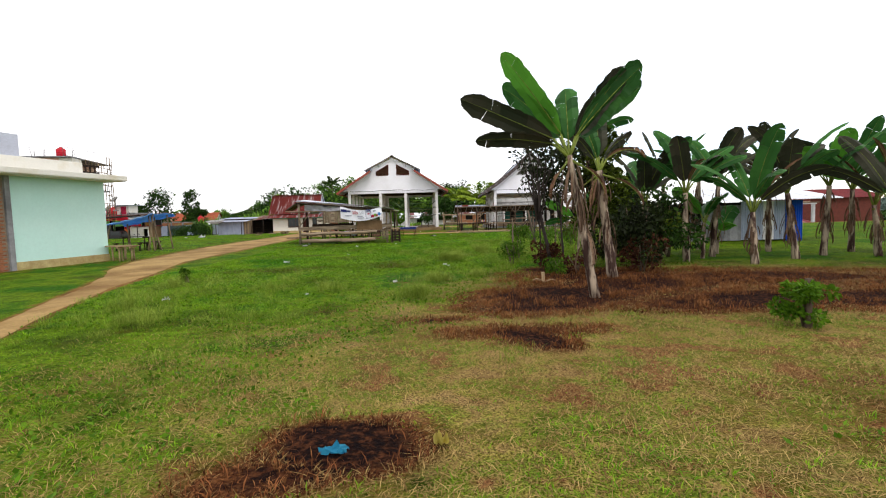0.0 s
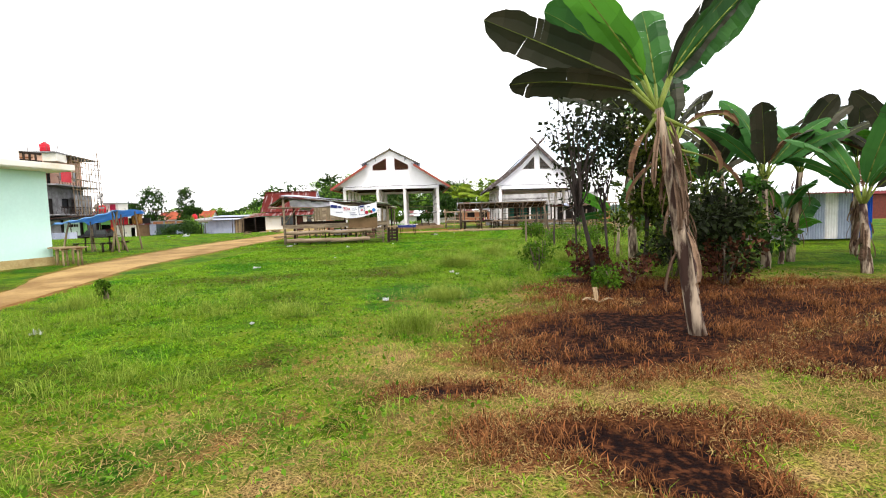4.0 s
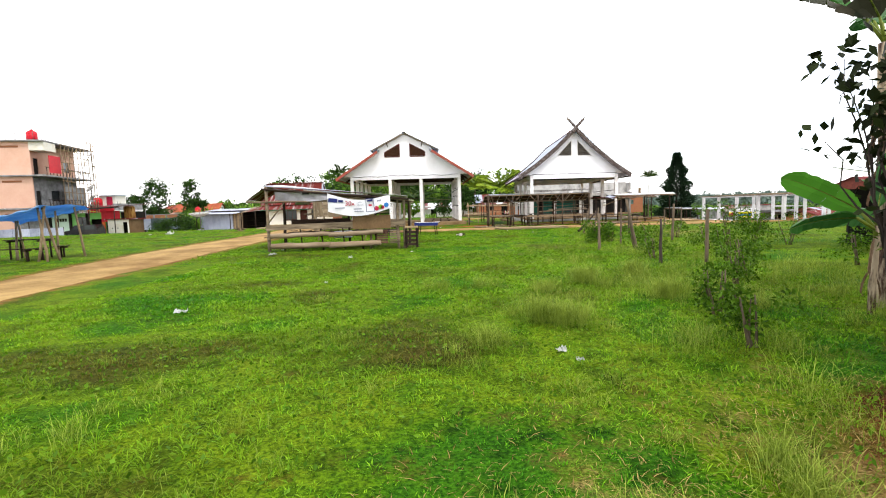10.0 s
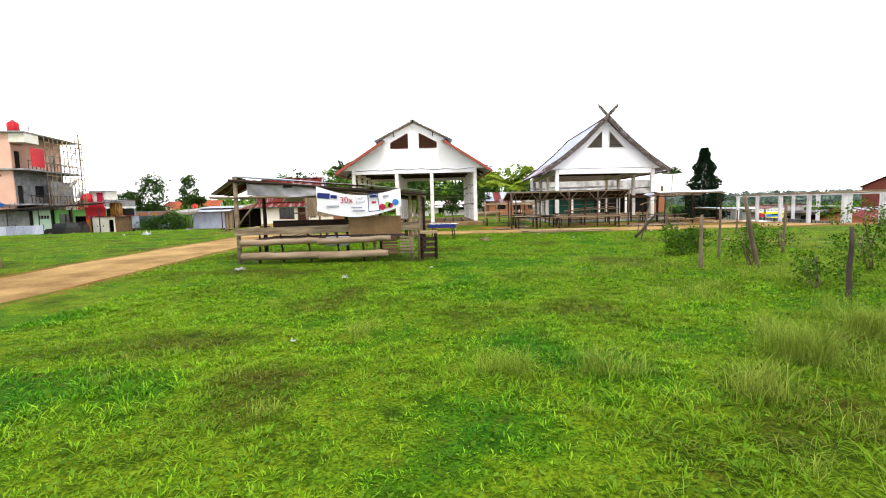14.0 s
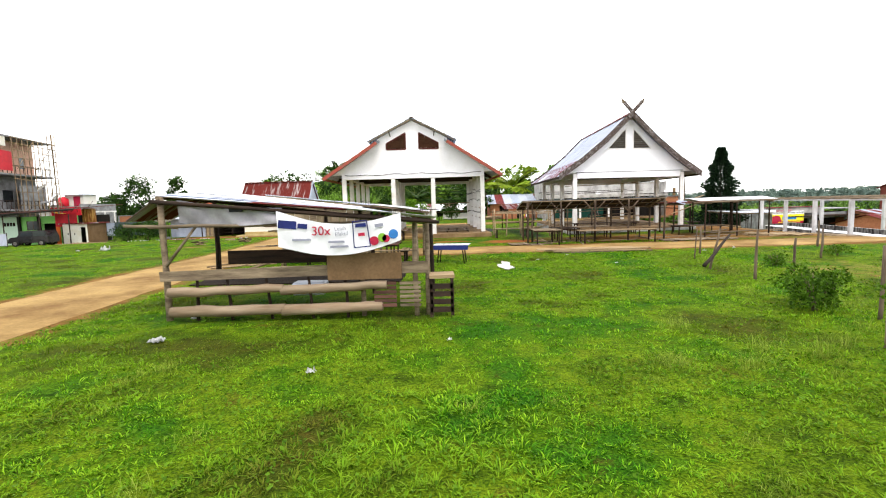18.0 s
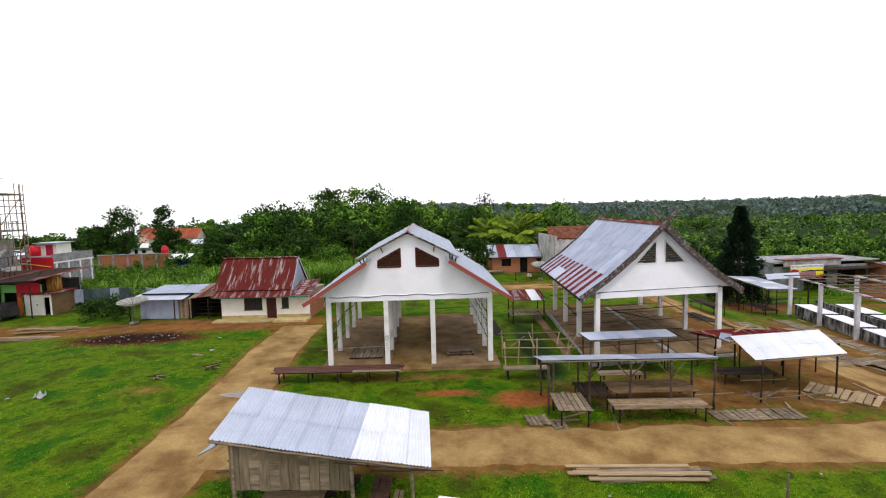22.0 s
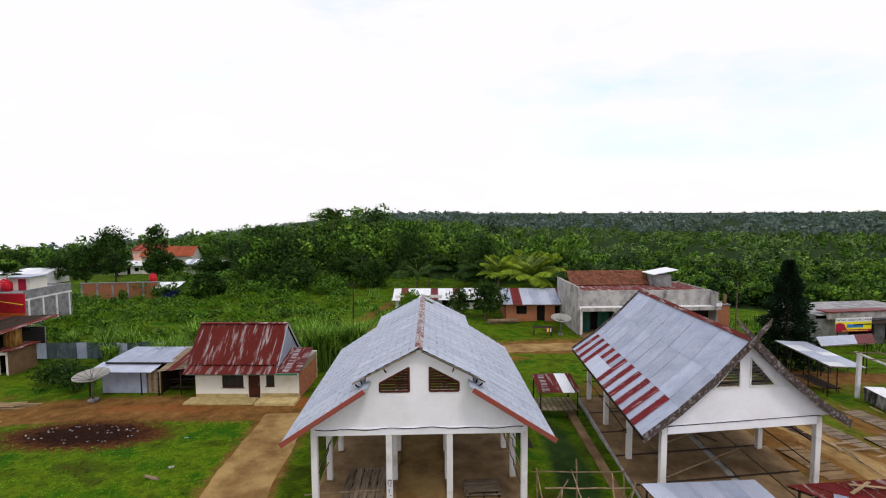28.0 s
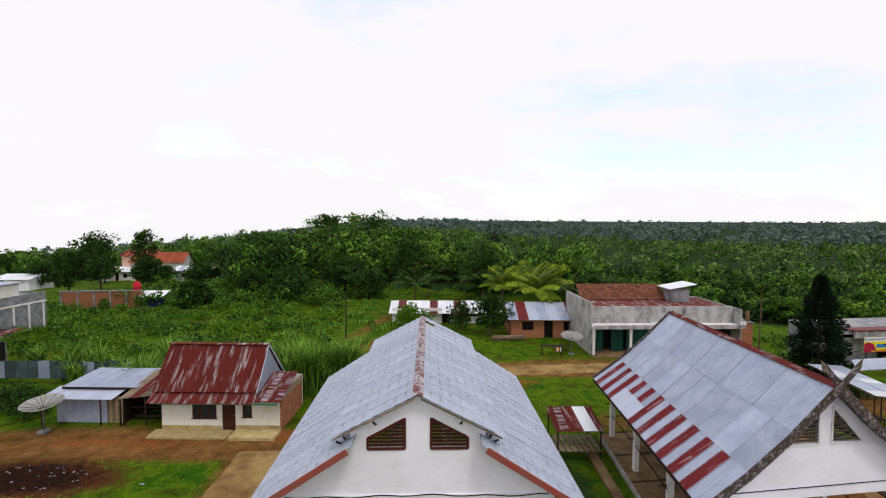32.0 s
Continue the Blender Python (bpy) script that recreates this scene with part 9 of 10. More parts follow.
for x, y, h, w, lab in ((2.6, 17.2, 0.9, 0.6, 0), (3.9, 19.0, 1.0, 0.7, 0), (4.9, 20.4, 1.1, 0.8, 0), (5.8, 22.6, 1.2, 1.0, 0), (4.4, 23.6, 0.8, 0.8, 0), (6.8, 25.4, 1.1, 1.1, 0), (5.0, 26.4, 0.9, 0.9, 0), (6.2, 28.4, 0.9, 1.1, 0), (8.0, 30.0, 0.8, 1.3, 0), (7.4, 34.0, 0.5, 0.8, 0), (2.2, 15.8, 0.8, 0.6, 0), (2.9, 13.0, 0.5, 0.5, 0), (9.6, 26, 1.4, 1.4, 0), (10.5, 22.5, 1.2, 1.3, 0), (8.0, 21.5, 1.0, 1.0, 0), (10.8, 36.0, 0.4, 0.6, 0), (-6.2, 13.5, 0.45, 0.15, 0)):
    shrub(x, y, h * 0.85, w * 0.62, "wild green shrub in the rough grass", M_SHRUB, 12, 60, 0.065)
for x, y, top, r, lean in ((5.4, 31.7, 1.0, 0.05, 0.03), (5.0, 27.7, 1.0, 0.05, 0.02), (4.9, 25.9, 1.3, 0.07, -0.35), (7.2, 28.6, 1.1, 0.06, 0.05), (4.25, 22.7, 0.8, 0.055, 0.0), (5.0, 22.0, 1.0, 0.06, 0.02), (7.0, 37.6, 0.75, 0.05, 0.05), (5.3, 33.7, 0.95, 0.05, 0.3), (7.1, 32.8, 0.7, 0.05, 0.05), (3.8, 26.2, 0.9, 0.06, 0.0), (9.9, 35.5, 0.75, 0.055, 0.02), (6.1, 36.2, 0.8, 0.03, 0.1), (12.4, 39.0, 0.8, 0.06, 0.02)):
    z0 = gz(x, y)
    solo("fence_stake", pole((x, y, z0 - 0.15), (x + lean, y, top), r * 0.8, r * 0.55, 7, 4, 0.012), M_BARK_DARK if abs(y - 22.7) < 0.1 else M_BARK, "weathered crooked fence stake in tall grass", "stake", group="fence stakes")
solo("broken_branch", pole((5.0, 33.4, -0.1), (6.0, 33.9, 0.75), 0.06, 0.03, 7, 5, 0.03), M_BARK_DARK, "dark broken branch leaning on a stake", "branch")

for x, y, h, w in ((8.6, 27.6, 1.45, 0.8), (9.2, 27.1, 1.1, 0.7), (4.4, 28.4, 0.85, 0.55), (5.0, 28.9, 0.7, 0.5)):
    shrub(x, y, h, w, "leafy green bush among the old fence stakes", M_SHRUB, 16, 90, 0.075)

# conifer, papaya and village trees
co = thing("conifer", "tall dark conifer with a pointed crown", "tree", (31.0, 80.0, gz(31, 80)))
part("trunk", pole((0, 0, -0.2), (0, 0, 10.6), 0.2, 0.03, 8, 4, 0.02), M_BARK_DARK, co)
k_ = 12000
zz_ = RNG.uniform(0.03, 1.0, k_) ** 1.15
rr_ = (2.5 * (1 - zz_ ** 1.5) ** 0.9 + 0.12) * RNG.uniform(0.3, 1.05, k_) * (1 + 0.22 * np.sin(zz_ * 34))
aa_ = RNG.uniform(0, 2 * math.pi, k_)
d_ = unit(np.stack([np.cos(aa_), np.sin(aa_), RNG.uniform(0.2, 1.2, k_)], -1))
part("crown", soup("crown", *leaf_quads(np.stack([rr_ * np.cos(aa_), rr_ * np.sin(aa_), 0.1 + zz_ * 11.0], -1), d_, random_dirs(k_), RNG.uniform(0.25, 0.5, k_), RNG.uniform(0.12, 0.22, k_)), M_CONIFER), M_CONIFER, co)


def palm(x, y, h, fronds, L, label, material=M_PALM, leaflet=0.55, name="coconut_palm", z=None, r=0.16):
    z = gz(x, y) if z is None else z
    p = thing(name, label, "palm tree", (x, y, z), 0, "palms")
    part("trunk", pole((0, 0, -0.2), (0.2, 0.1, h), r, r * 0.7, 8, 6, 0.03), M_BARK, p)
    for k in range(fronds):
        az, el = k * 137.5 + RNG.uniform(-15, 15), RNG.uniform(28, 88)
        a, ang = radians(az), radians(el)
        pt, pts = np.array([0.2, 0.1, h]), []
        n = 14
        for i in range(n):
            ang -= radians(RNG.uniform(42, 74)) / n
            pt = pt + np.array([math.cos(a) * math.cos(ang), math.sin(a) * math.cos(ang), math.sin(ang)]) * L / n
            pts.append(pt)
        pts = np.array(pts)
        side = np.array([-math.sin(a), math.cos(a), 0])
        c, d = [], []
        for s in (-1, 1):
            for i in range(2, n):
                for q in (0, 0.25, 0.5, 0.75):
                    j = min(i + 1, n - 1)
                    c.append(pts[i] * (1 - q) + pts[j] * q)
                    d.append(unit(s * side * 0.9 + (pts[j] - pts[i - 1]) * 0.5 + np.array([0, 0, -0.35])))
        c, d = np.array(c), np.array(d)
        ln = leaflet * (0.5 + np.tile(np.sin(np.linspace(0.4, 2.9, (n - 2) * 4)), 2)) * L / 3
        v, f = leaf_quads(c, d, np.tile([0, 0, 1.0], (len(c), 1)), ln, np.full(len(c), 0.07 * L / 3 + 0.02))
        fr_ = part("frond", soup("frond", v, f, material), material, p)
        rb = bmesh.new()
        for i in range(0, n - 2, 3):
            pole(tuple(pts[i]), tuple(pts[min(i + 3, n - 1)]), 0.03, 0.02, 5, 1, 0, rb)
        part("rachis", rb, M_PETIOLE, fr_)
    return p


palm(7.4, 97.0, 4.2, 24, 5.2, "bright yellow-green coconut palm behind the brick house", leaflet=0.6)
palm(2.9, 98.5, 4.6, 14, 3.6, "yellow-green coconut palm behind the brick house", leaflet=0.6)
palm(-34.0, 150.0, 12.2, 14, 3.6, "tall coconut palm above the tree line", M_LEAF, z=-0.6)
palm(-50.0, 130.0, 4.0, 14, 3.6, "palm with dark fronds beside the brick wall", M_LEAF)
palm(-88.0, 118.0, 3.2, 14, 3.4, "low palm with dark fronds near the village", M_LEAF)
palm(-21.0, 120.0, 3.0, 12, 4.5, "oil palm with drooping fronds at the forest edge", M_LEAF, name="oil_palm")
palm(-8.0, 118.0, 3.5, 12, 4.2, "oil palm with drooping fronds at the forest edge", M_LEAF, name="oil_palm")
for x, y, h, L in ((-9.5, 108.0, 3.0, 4.2), (1.0, 110.0, 3.2, 4.4), (13.5, 104.0, 2.6, 4.2), (19.5, 107.0, 3.0, 4.4), (25.0, 106.0, 2.4, 3.8)):
    palm(x, y, h, 14, L, "oil palm with arching dark fronds in the wood behind the houses", M_LEAF, leaflet=0.7, name="oil_palm")
palm(29.6, 86.5, 8.2, 18, 1.5, "thin papaya tree with a tuft of leaves", M_LEAF, name="papaya_tree", r=0.09)
broad_tree(0.5, 90.0, 4.6, 2.6, "dense green tree beside the village road", M_LEAF, M_BARK, 34, 80, 0.34, 0.3, low=0.2)
broad_tree(-8.3, 91.0, 3.2, 2.4, "round green fruit tree beside the road", M_WEED, M_BARK, 26, 80, 0.3, 0.25, low=0.2)
broad_tree(-2.6, 93.0, 3.4, 2.0, "loose green shrub tree before the low house", M_LEAF, M_BARK, 22, 60, 0.3, 0.25, low=0.15)
shrub(-33.0, 66.5, 2.4, 1.5, "dense dark green bush beside the zinc shack", M_LEAF, 24, 100, 0.2)
shrub(-36.2, 68.0, 2.0, 1.6, "dense green bush beside the kiosk", M_LEAF, 20, 90, 0.2)
for x, y, h, sp_, lab in ((-74.0, 128.0, 12.0, 4.2, "open-crowned tree with sparse grey-green leaves"), (-71.0, 139.0, 13.0, 2.6, "tall dark round-crowned tree in the village"), (-79.0, 126.0, 8.0, 3.4, "leafy green tree in the village"), (-124.0, 160.0, 9.0, 3.4, "leafy green tree in the village"), (-66.0, 130.0, 7.0, 2.6, "leafy green tree in the village"), (-49.0, 138.0, 9.0, 4.4, "leafy tree at the edge of the field"), (-40.0, 120.0, 5.0, 3.2, "young leafy tree in the rough field"), (-30.0, 112.0, 4.6, 3.4, "spreading shrub tree in the rough field"), (-24.0, 124.0, 6.0, 4.2, "spreading tree at the forest edge"), (-45.0, 110.0, 4.0, 3.0, "young leafy tree in the rough field"), (-38.5, 132.0, 9.5, 4.5, "leafy tree at the forest edge"), (23.5, 97.0, 3.6, 2.6, "leafy tree behind the shophouse"), (-12.0, 128.0, 9.5, 4.2, "leafy tree at the forest edge"), (2.5, 112.0, 9.0, 4.0, "leafy tree behind the houses"), (-78.0, 147.0, 3.8, 2.6, "low leafy tree in the village"), (-71.5, 145.0, 3.6, 2.4, "low leafy tree in the village"), (-88.0, 148.0, 6.0, 3.2, "leafy green tree in the village"), (-60.0, 138.0, 4.6, 2.8, "leafy green tree in the village"), (-55.0, 132.0, 5.0, 3.4, "leafy tree at the edge of the field"), (-97.0, 140.0, 5.6, 3.0, "leafy green tree in the village"), (-33.0, 118.0, 5.4, 3.8, "spreading shrub tree in the rough field"), (-18.0, 116.0, 5.0, 3.6, "spreading shrub tree in the rough field")):
    broad_tree(x, y, h, sp_, lab, M_LEAF, M_BARK_DARK, 38, 70, 0.5, 0.35, low=0.25, group="village trees", r=0.2)


# tall reeds behind the white house
def reeds(name, label, spots, h, blades, material, w=0.05):
    vs, fs, o = [], [], 0
    for x, y, rad, hh in spots:
        k = blades
        a, rr = RNG.uniform(0, 2 * math.pi, k), rad * np.sqrt(RNG.uniform(0, 1, k))
        bx, by = x + rr * np.cos(a), y + rr * np.sin(a)
        bz = ground_z(bx, by)
        ln = hh * RNG.uniform(0.55, 1.1, k)
        d = RNG.uniform(0, 2 * math.pi, k)
        bend = RNG.uniform(0.12, 0.55, k) * ln
        side = np.stack([-np.sin(d), np.cos(d), 0 * d], -1) * (w / 2)
        lean = np.stack([np.cos(d), np.sin(d), 0 * d], -1)
        p0 = np.stack([bx, by, bz], -1)
        p1 = p0 + lean * (bend * 0.25)[:, None] + np.array([0, 0, 1]) * (ln * 0.6)[:, None]
        p2 = p0 + lean * bend[:, None] + np.array([0, 0, 1]) * (ln * RNG.uniform(0.72, 0.95, k))[:, None]
        v = np.stack([p0 - side, p0 + side, p1 - side, p1 + side, p2], 1).reshape(-1, 3)
        i = np.arange(k)[:, None] * 5 + o
        fs.append(np.concatenate([np.stack([i + 0, i + 1, i + 3], -1), np.stack([i + 0, i + 3, i + 2], -1), np.stack([i + 2, i + 3, i + 4], -1)], 1).reshape(-1, 3))
        vs.append(v); o += len(v)
    return tagged(new(name, soup(name, np.concatenate(vs), np.concatenate(fs), material)), label, "tall grass", kind="stuff")


reeds("tall_reeds", "dense tall elephant grass behind the white house", [(RNG.uniform(-17.5, -11.6), RNG.uniform(69.5, 73), 0.6, RNG.uniform(3.2, 4.6)) for _ in range(26)] + [(RNG.uniform(-43, -17), RNG.uniform(69.5, 80), 0.5, RNG.uniform(2.0, 3.8)) for _ in range(26)], 3.2, 170, M_REED, 0.11)
reeds("rough_field", "rough weedy field with tall grass and shrubs", [(RNG.uniform(-75, -4), RNG.uniform(79, 130), 1.3, RNG.uniform(0.3, 0.9)) for _ in range(170)] + [(RNG.uniform(26, 60), RNG.uniform(88, 110), 1.3, RNG.uniform(0.6, 1.4)) for _ in range(50)], 1.0, 110, M_REED, 0.10)

# low shrubs over the rough field, one mass
sc = [(RNG.uniform(-72, -15), RNG.uniform(80, 112)) for _ in range(330)]
sc = [(x, y) for x, y in sc if abs(x + 13 + (y - 85) * 0.15) > 4]
for sc_, m_, lab_ in ((sc[::2], M_WEED, "low bright green scrub covering the rough field"), (sc[1::2], M_LEAF_MID, "low dark green scrub in the rough field")):
    tagged(new("field_scrub", soup("field_scrub", *clump_leaves([(x, y, gz(x, y) + RNG.uniform(0.1, 0.7)) for x, y in sc_], [RNG.uniform(0.7, 1.9) for _ in sc_], 90, 0.34, 0.6, up=0.5, shell=0.5), m_)), lab_, "scrub", kind="stuff")
th = [(RNG.uniform(-62, -20), RNG.uniform(108, 126)) for _ in range(60)]
th = [(x, y, RNG.uniform(1.4, 3.4)) for x, y in th for _ in range(4)]
tagged(new("thicket", soup("thicket", *clump_leaves([(x + RNG.normal() * 1.2, y + RNG.normal() * 1.2, gz(x, y) + h * RNG.uniform(0.3, 0.9)) for x, y, h in th], [RNG.uniform(0.7, 1.5) for _ in th], 60, 0.4, 0.8, shell=0.6), M_LEAF_MID)), "dense leafy thicket at the edge of the rough field", "thicket", kind="stuff")


# ---------------------------------------------------------------- woods
def forest(name, label, spots, per, size, material, dens=9, shell=0.75):
    cs, rs = [], []
    for x, y, h, w in spots:
        z = gz(x, y)
        for k in range(dens):
            a, rr = RNG.uniform(0, 6.28), w * math.sqrt(RNG.uniform(0, 1)) * 0.8
            t = RNG.uniform(0.25, 0.92)
            rr *= math.sin(math.pi * (0.2 + 0.7 * t))
            cs.append((x + rr * math.cos(a), y + rr * math.sin(a), z + h * t)); rs.append(w * RNG.uniform(0.28, 0.5))
    v, f = clump_leaves(cs, rs, per, size, up=0.5, shell=shell)
    return tagged(new(name, soup(name, v, f, material)), label, "forest", kind="stuff")


def ring_spots(n, az0, az1, r0, r1, h0, h1, w0, w1, power=1.0):
    out = []
    for _ in range(n):
        az, r = radians(RNG.uniform(az0, az1)), r0 + (r1 - r0) * RNG.uniform(0, 1) ** power
        out.append((-3 + r * math.sin(az), 30 + r * math.cos(az), RNG.uniform(h0, h1), RNG.uniform(w0, w1)))
    return out


mid = ring_spots(170, -24, 2, 104, 165, 6.5, 12.5, 2.6, 5.0) + ring_spots(24, -16, -8, 128, 150, 13, 17, 4.5, 6.0) + ring_spots(80, 0, 14, 86, 130, 5.0, 10.5, 2.4, 4.6) + ring_spots(75, 13, 28, 96, 135, 3.0, 6.0, 2.0, 3.6) + ring_spots(170, 26, 54, 108, 150, 2.5, 6.0, 2.0, 3.8) + ring_spots(60, -48, -24, 150, 215, 6, 10, 2.6, 4.6)
valley = ring_spots(520, -24, 54, 126, 265, 5.0, 11.5, 2.8, 5.4)
slope = ring_spots(300, -58, -12, 240, 620, 7, 14, 4, 8) + ring_spots(640, -12, 58, 240, 620, 4.5, 9, 4, 7.5)
for k, (shade, m) in enumerate((("dark", M_LEAF_DEEP), ("mid-green", M_LEAF_MID), ("light green", M_LEAF_BRIGHT))):
    forest("forest_edge", shade + " trees of the mixed wood behind the village", mid[k::3], 36, 0.68, m, 11)
    forest("forest_valley", shade + " trees of the wood filling the valley", valley[k::3], 28, 0.9, m, 9)
forest("forest_slope", "wooded slopes beyond the valley", slope[::3], 15, 1.6, M_LEAF_MID, 6)
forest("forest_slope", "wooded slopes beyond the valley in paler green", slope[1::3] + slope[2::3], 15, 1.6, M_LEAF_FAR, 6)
forest("forest_hills", "wooded hills on the horizon, haze put into the leaf colour", ring_spots(1500, -60, 58, 620, 2300, 9, 16, 9, 18, 1.2), 13, 4.0, M_LEAF_HILL, 5, 0.95)
rt = thing("tall_tree", "tall layered dark tree standing above the wood", "tree", (6.6, 150.0, gz(6.6, 150)))
part("trunk", pole((0, 0, -0.2), (0, 0, 14.0), 0.28, 0.08, 8, 5, 0.05), M_BARK_DARK, rt)
part("crown", soup("crown", *clump_leaves([(RNG.uniform(-1.8, 1.8), RNG.uniform(-1.8, 1.8), z) for z in (10.3, 11.0, 12.1, 13.1, 14.0, 12.6, 11.5)], [1.5] * 7, 60, 0.5, 0.25), M_CONIFER), M_CONIFER, rt)


# ---------------------------------------------------------------- grass
def blades(name, label, x, y, h, w, material, lean=0.45, category="grass", d=None):
    """Thousands of single blades as one mass."""
    k = len(x)
    z = ground_z(x, y)
    d = RNG.uniform(0, 2 * math.pi, k) if d is None else d
    side = np.stack([-np.sin(d), np.cos(d), 0 * d], -1) * (np.asarray(w)[:, None] / 2)
    le = np.stack([np.cos(d), np.sin(d), 0 * d], -1) * (h * RNG.uniform(0.2, 1.6, k) * lean)[:, None]
    upv = np.array([0, 0, 1.0])
    p0 = np.stack([x, y, z - 0.01], -1)
    p1 = p0 + le * 0.38 + upv * (h * 0.66)[:, None]
    p2 = p0 + le + upv * (h * 0.98)[:, None]
    v = np.stack([p0, p1 + side, p2, p1 - side], 1).reshape(-1, 3)
    f = np.arange(k * 4).reshape(-1, 4)
    me = soup(name, v, f, material)
    me.attributes.new("olive", 'FLOAT', 'POINT').data.foreach_set("value", np.repeat(olive_drift(x, y), 4).astype(np.float32))
    return tagged(new(name, me), label, category, kind="stuff")


def wave(x, y):
    return 0.5 + 0.25 * np.sin(x * 1.3 + 2 * np.sin(y * 0.7)) + 0.25 * np.sin(y * 1.7 + 1.5 * np.sin(x * 0.9 + 1))


def on_field(n, x0, x1, y0, y1):
    x, y = RNG.uniform(x0, x1, n), RNG.uniform(y0, y1, n)
    dry, burnt, soil, red = field_masks(x, y)
    return x, y, dry, burnt, np.maximum(soil, red)


def swards(n, x0, x1, y0, y1, per, rad):
    """Low rosettes of blades that lean away from their middle: x, y, direction and a size for each rosette."""
    cx, cy = RNG.uniform(x0, x1, n), RNG.uniform(y0, y1, n)
    ci = np.repeat(np.arange(n), per)
    a = RNG.uniform(0, 2 * math.pi, n * per)
    r = rad * np.sqrt(RNG.uniform(0, 1, n * per))
    return cx[ci] + r * np.cos(a), cy[ci] + r * np.sin(a), a + RNG.normal(0, 0.6, n * per), np.repeat(RNG.uniform(0.55, 1.45, n), per)


gx_, gy_, ga_, gk_ = [np.concatenate(q) for q in zip(swards(9500, -7, 6, 2.5, 12, 13, 0.05), swards(16500, -8, 6, 12, 25, 13, 0.05), swards(12500, -10, 8, 25, 44, 9, 0.08), swards(7500, -38, -13, 18, 60, 8, 0.14), swards(1500, 4, 14, 9, 42, 9, 0.1))]
gd_, gb_, gs_, gr_ = field_masks(gx_, gy_)
gs_ = np.maximum(gs_, gr_)
inside = (np.abs(gx_ + 5.4) < 2.9) & (np.abs(gy_ - 30.3) < 2.0)
keep = (RNG.uniform(0, 1, len(gx_)) > gd_ * 1.0 * (0.1 + 1.35 * wave(gx_ * 2.2, gy_ * 2.4))) & (gb_ < 0.42) & (gs_ < 0.5) & ~inside
x_, y_ = gx_[keep], gy_[keep]
hh_ = RNG.uniform(0.018, 0.052, len(x_)) * gk_[keep] * (0.55 + 0.9 * wave(x_, y_)) * (1 - 0.45 * np.clip(gd_[keep], 0, 1))
blades("grass", "short green field grass", x_, y_, hh_, RNG.uniform(0.004, 0.009, len(x_)) * (1 + 0.11 * np.maximum(y_ - 14, 0)), M_GRASS, 1.35, d=ga_[keep])

def tufts(n, x0, x1, y0, y1, per, h0, h1, rad):
    cx, cy = RNG.uniform(x0, x1, n), RNG.uniform(y0, y1, n)
    k = n * per
    ci = np.repeat(np.arange(n), per)
    a, r = RNG.uniform(0, 6.28, k), rad * np.abs(RNG.normal(size=k))
    hh = np.repeat(RNG.uniform(h0, h1, n), per) * RNG.uniform(0.5, 1.1, k)
    return cx[ci] + r * np.cos(a), cy[ci] + r * np.sin(a), hh


tf = [tufts(46, -7, -2.5, 8, 14, 90, 0.14, 0.32, 0.14), tufts(26, 1, 6, 14, 20, 130, 0.2, 0.4, 0.2), tufts(30, 0.5, 7, 18, 28, 140, 0.2, 0.42, 0.2), tufts(150, -7, 5, 6, 26, 70, 0.07, 0.17, 0.13), tufts(46, 3, 12, 24, 38, 90, 0.2, 0.42, 0.25), tufts(26, 2.5, 7.5, 16, 25, 170, 0.2, 0.42, 0.22)]
for cx, cy, per, hi in ((-2.1, 11.5, 500, 0.30), (-3.6, 11.7, 380, 0.28), (-0.3, 10.5, 900, 0.34), (0.1, 12.7, 600, 0.26), (0.7, 16.9, 700, 0.36), (-0.7, 15.9, 340, 0.24), (-0.1, 12.9, 900, 0.30), (0.9, 13.4, 700, 0.30), (3.3, 17.6, 500, 0.4), (0.4, 17.0, 1100, 0.42), (1.5, 20.0, 900, 0.45), (-0.2, 19.7, 420, 0.3), (-1.2, 19.7, 380, 0.28), (-2.9, 21.2, 300, 0.26), (0.13, 17.1, 500, 0.3), (-0.5, 16.1, 500, 0.3), (0.8, 19.0, 500, 0.34), (2.4, 18.3, 800, 0.42), (2.9, 20.6, 800, 0.45), (-5.2, 9.6, 420, 0.34), (-4.3, 8.6, 420, 0.3), (-5.9, 12.4, 420, 0.36), (-2.2, 8.9, 260, 0.2)):
    tf.append(tufts(3, cx - 0.22, cx + 0.22, cy - 0.22, cy + 0.22, per // 3, hi * 0.7, hi, 0.15))
tx_, ty_, th_ = (np.concatenate(q) for q in zip(*tf))
_, b_, s_, r_ = field_masks(tx_, ty_)
keep = (b_ < 0.45) & (np.maximum(s_, r_) < 0.5) & ~((np.abs(tx_ + 5.4) < 2.9) & (np.abs(ty_ - 30.3) < 2.0))
blades("tall_grass", "tufts of tall seeding grass in the field", tx_[keep], ty_[keep], th_[keep], np.full(keep.sum(), 0.0042), M_GRASS_TALL, 0.75, "tall grass")

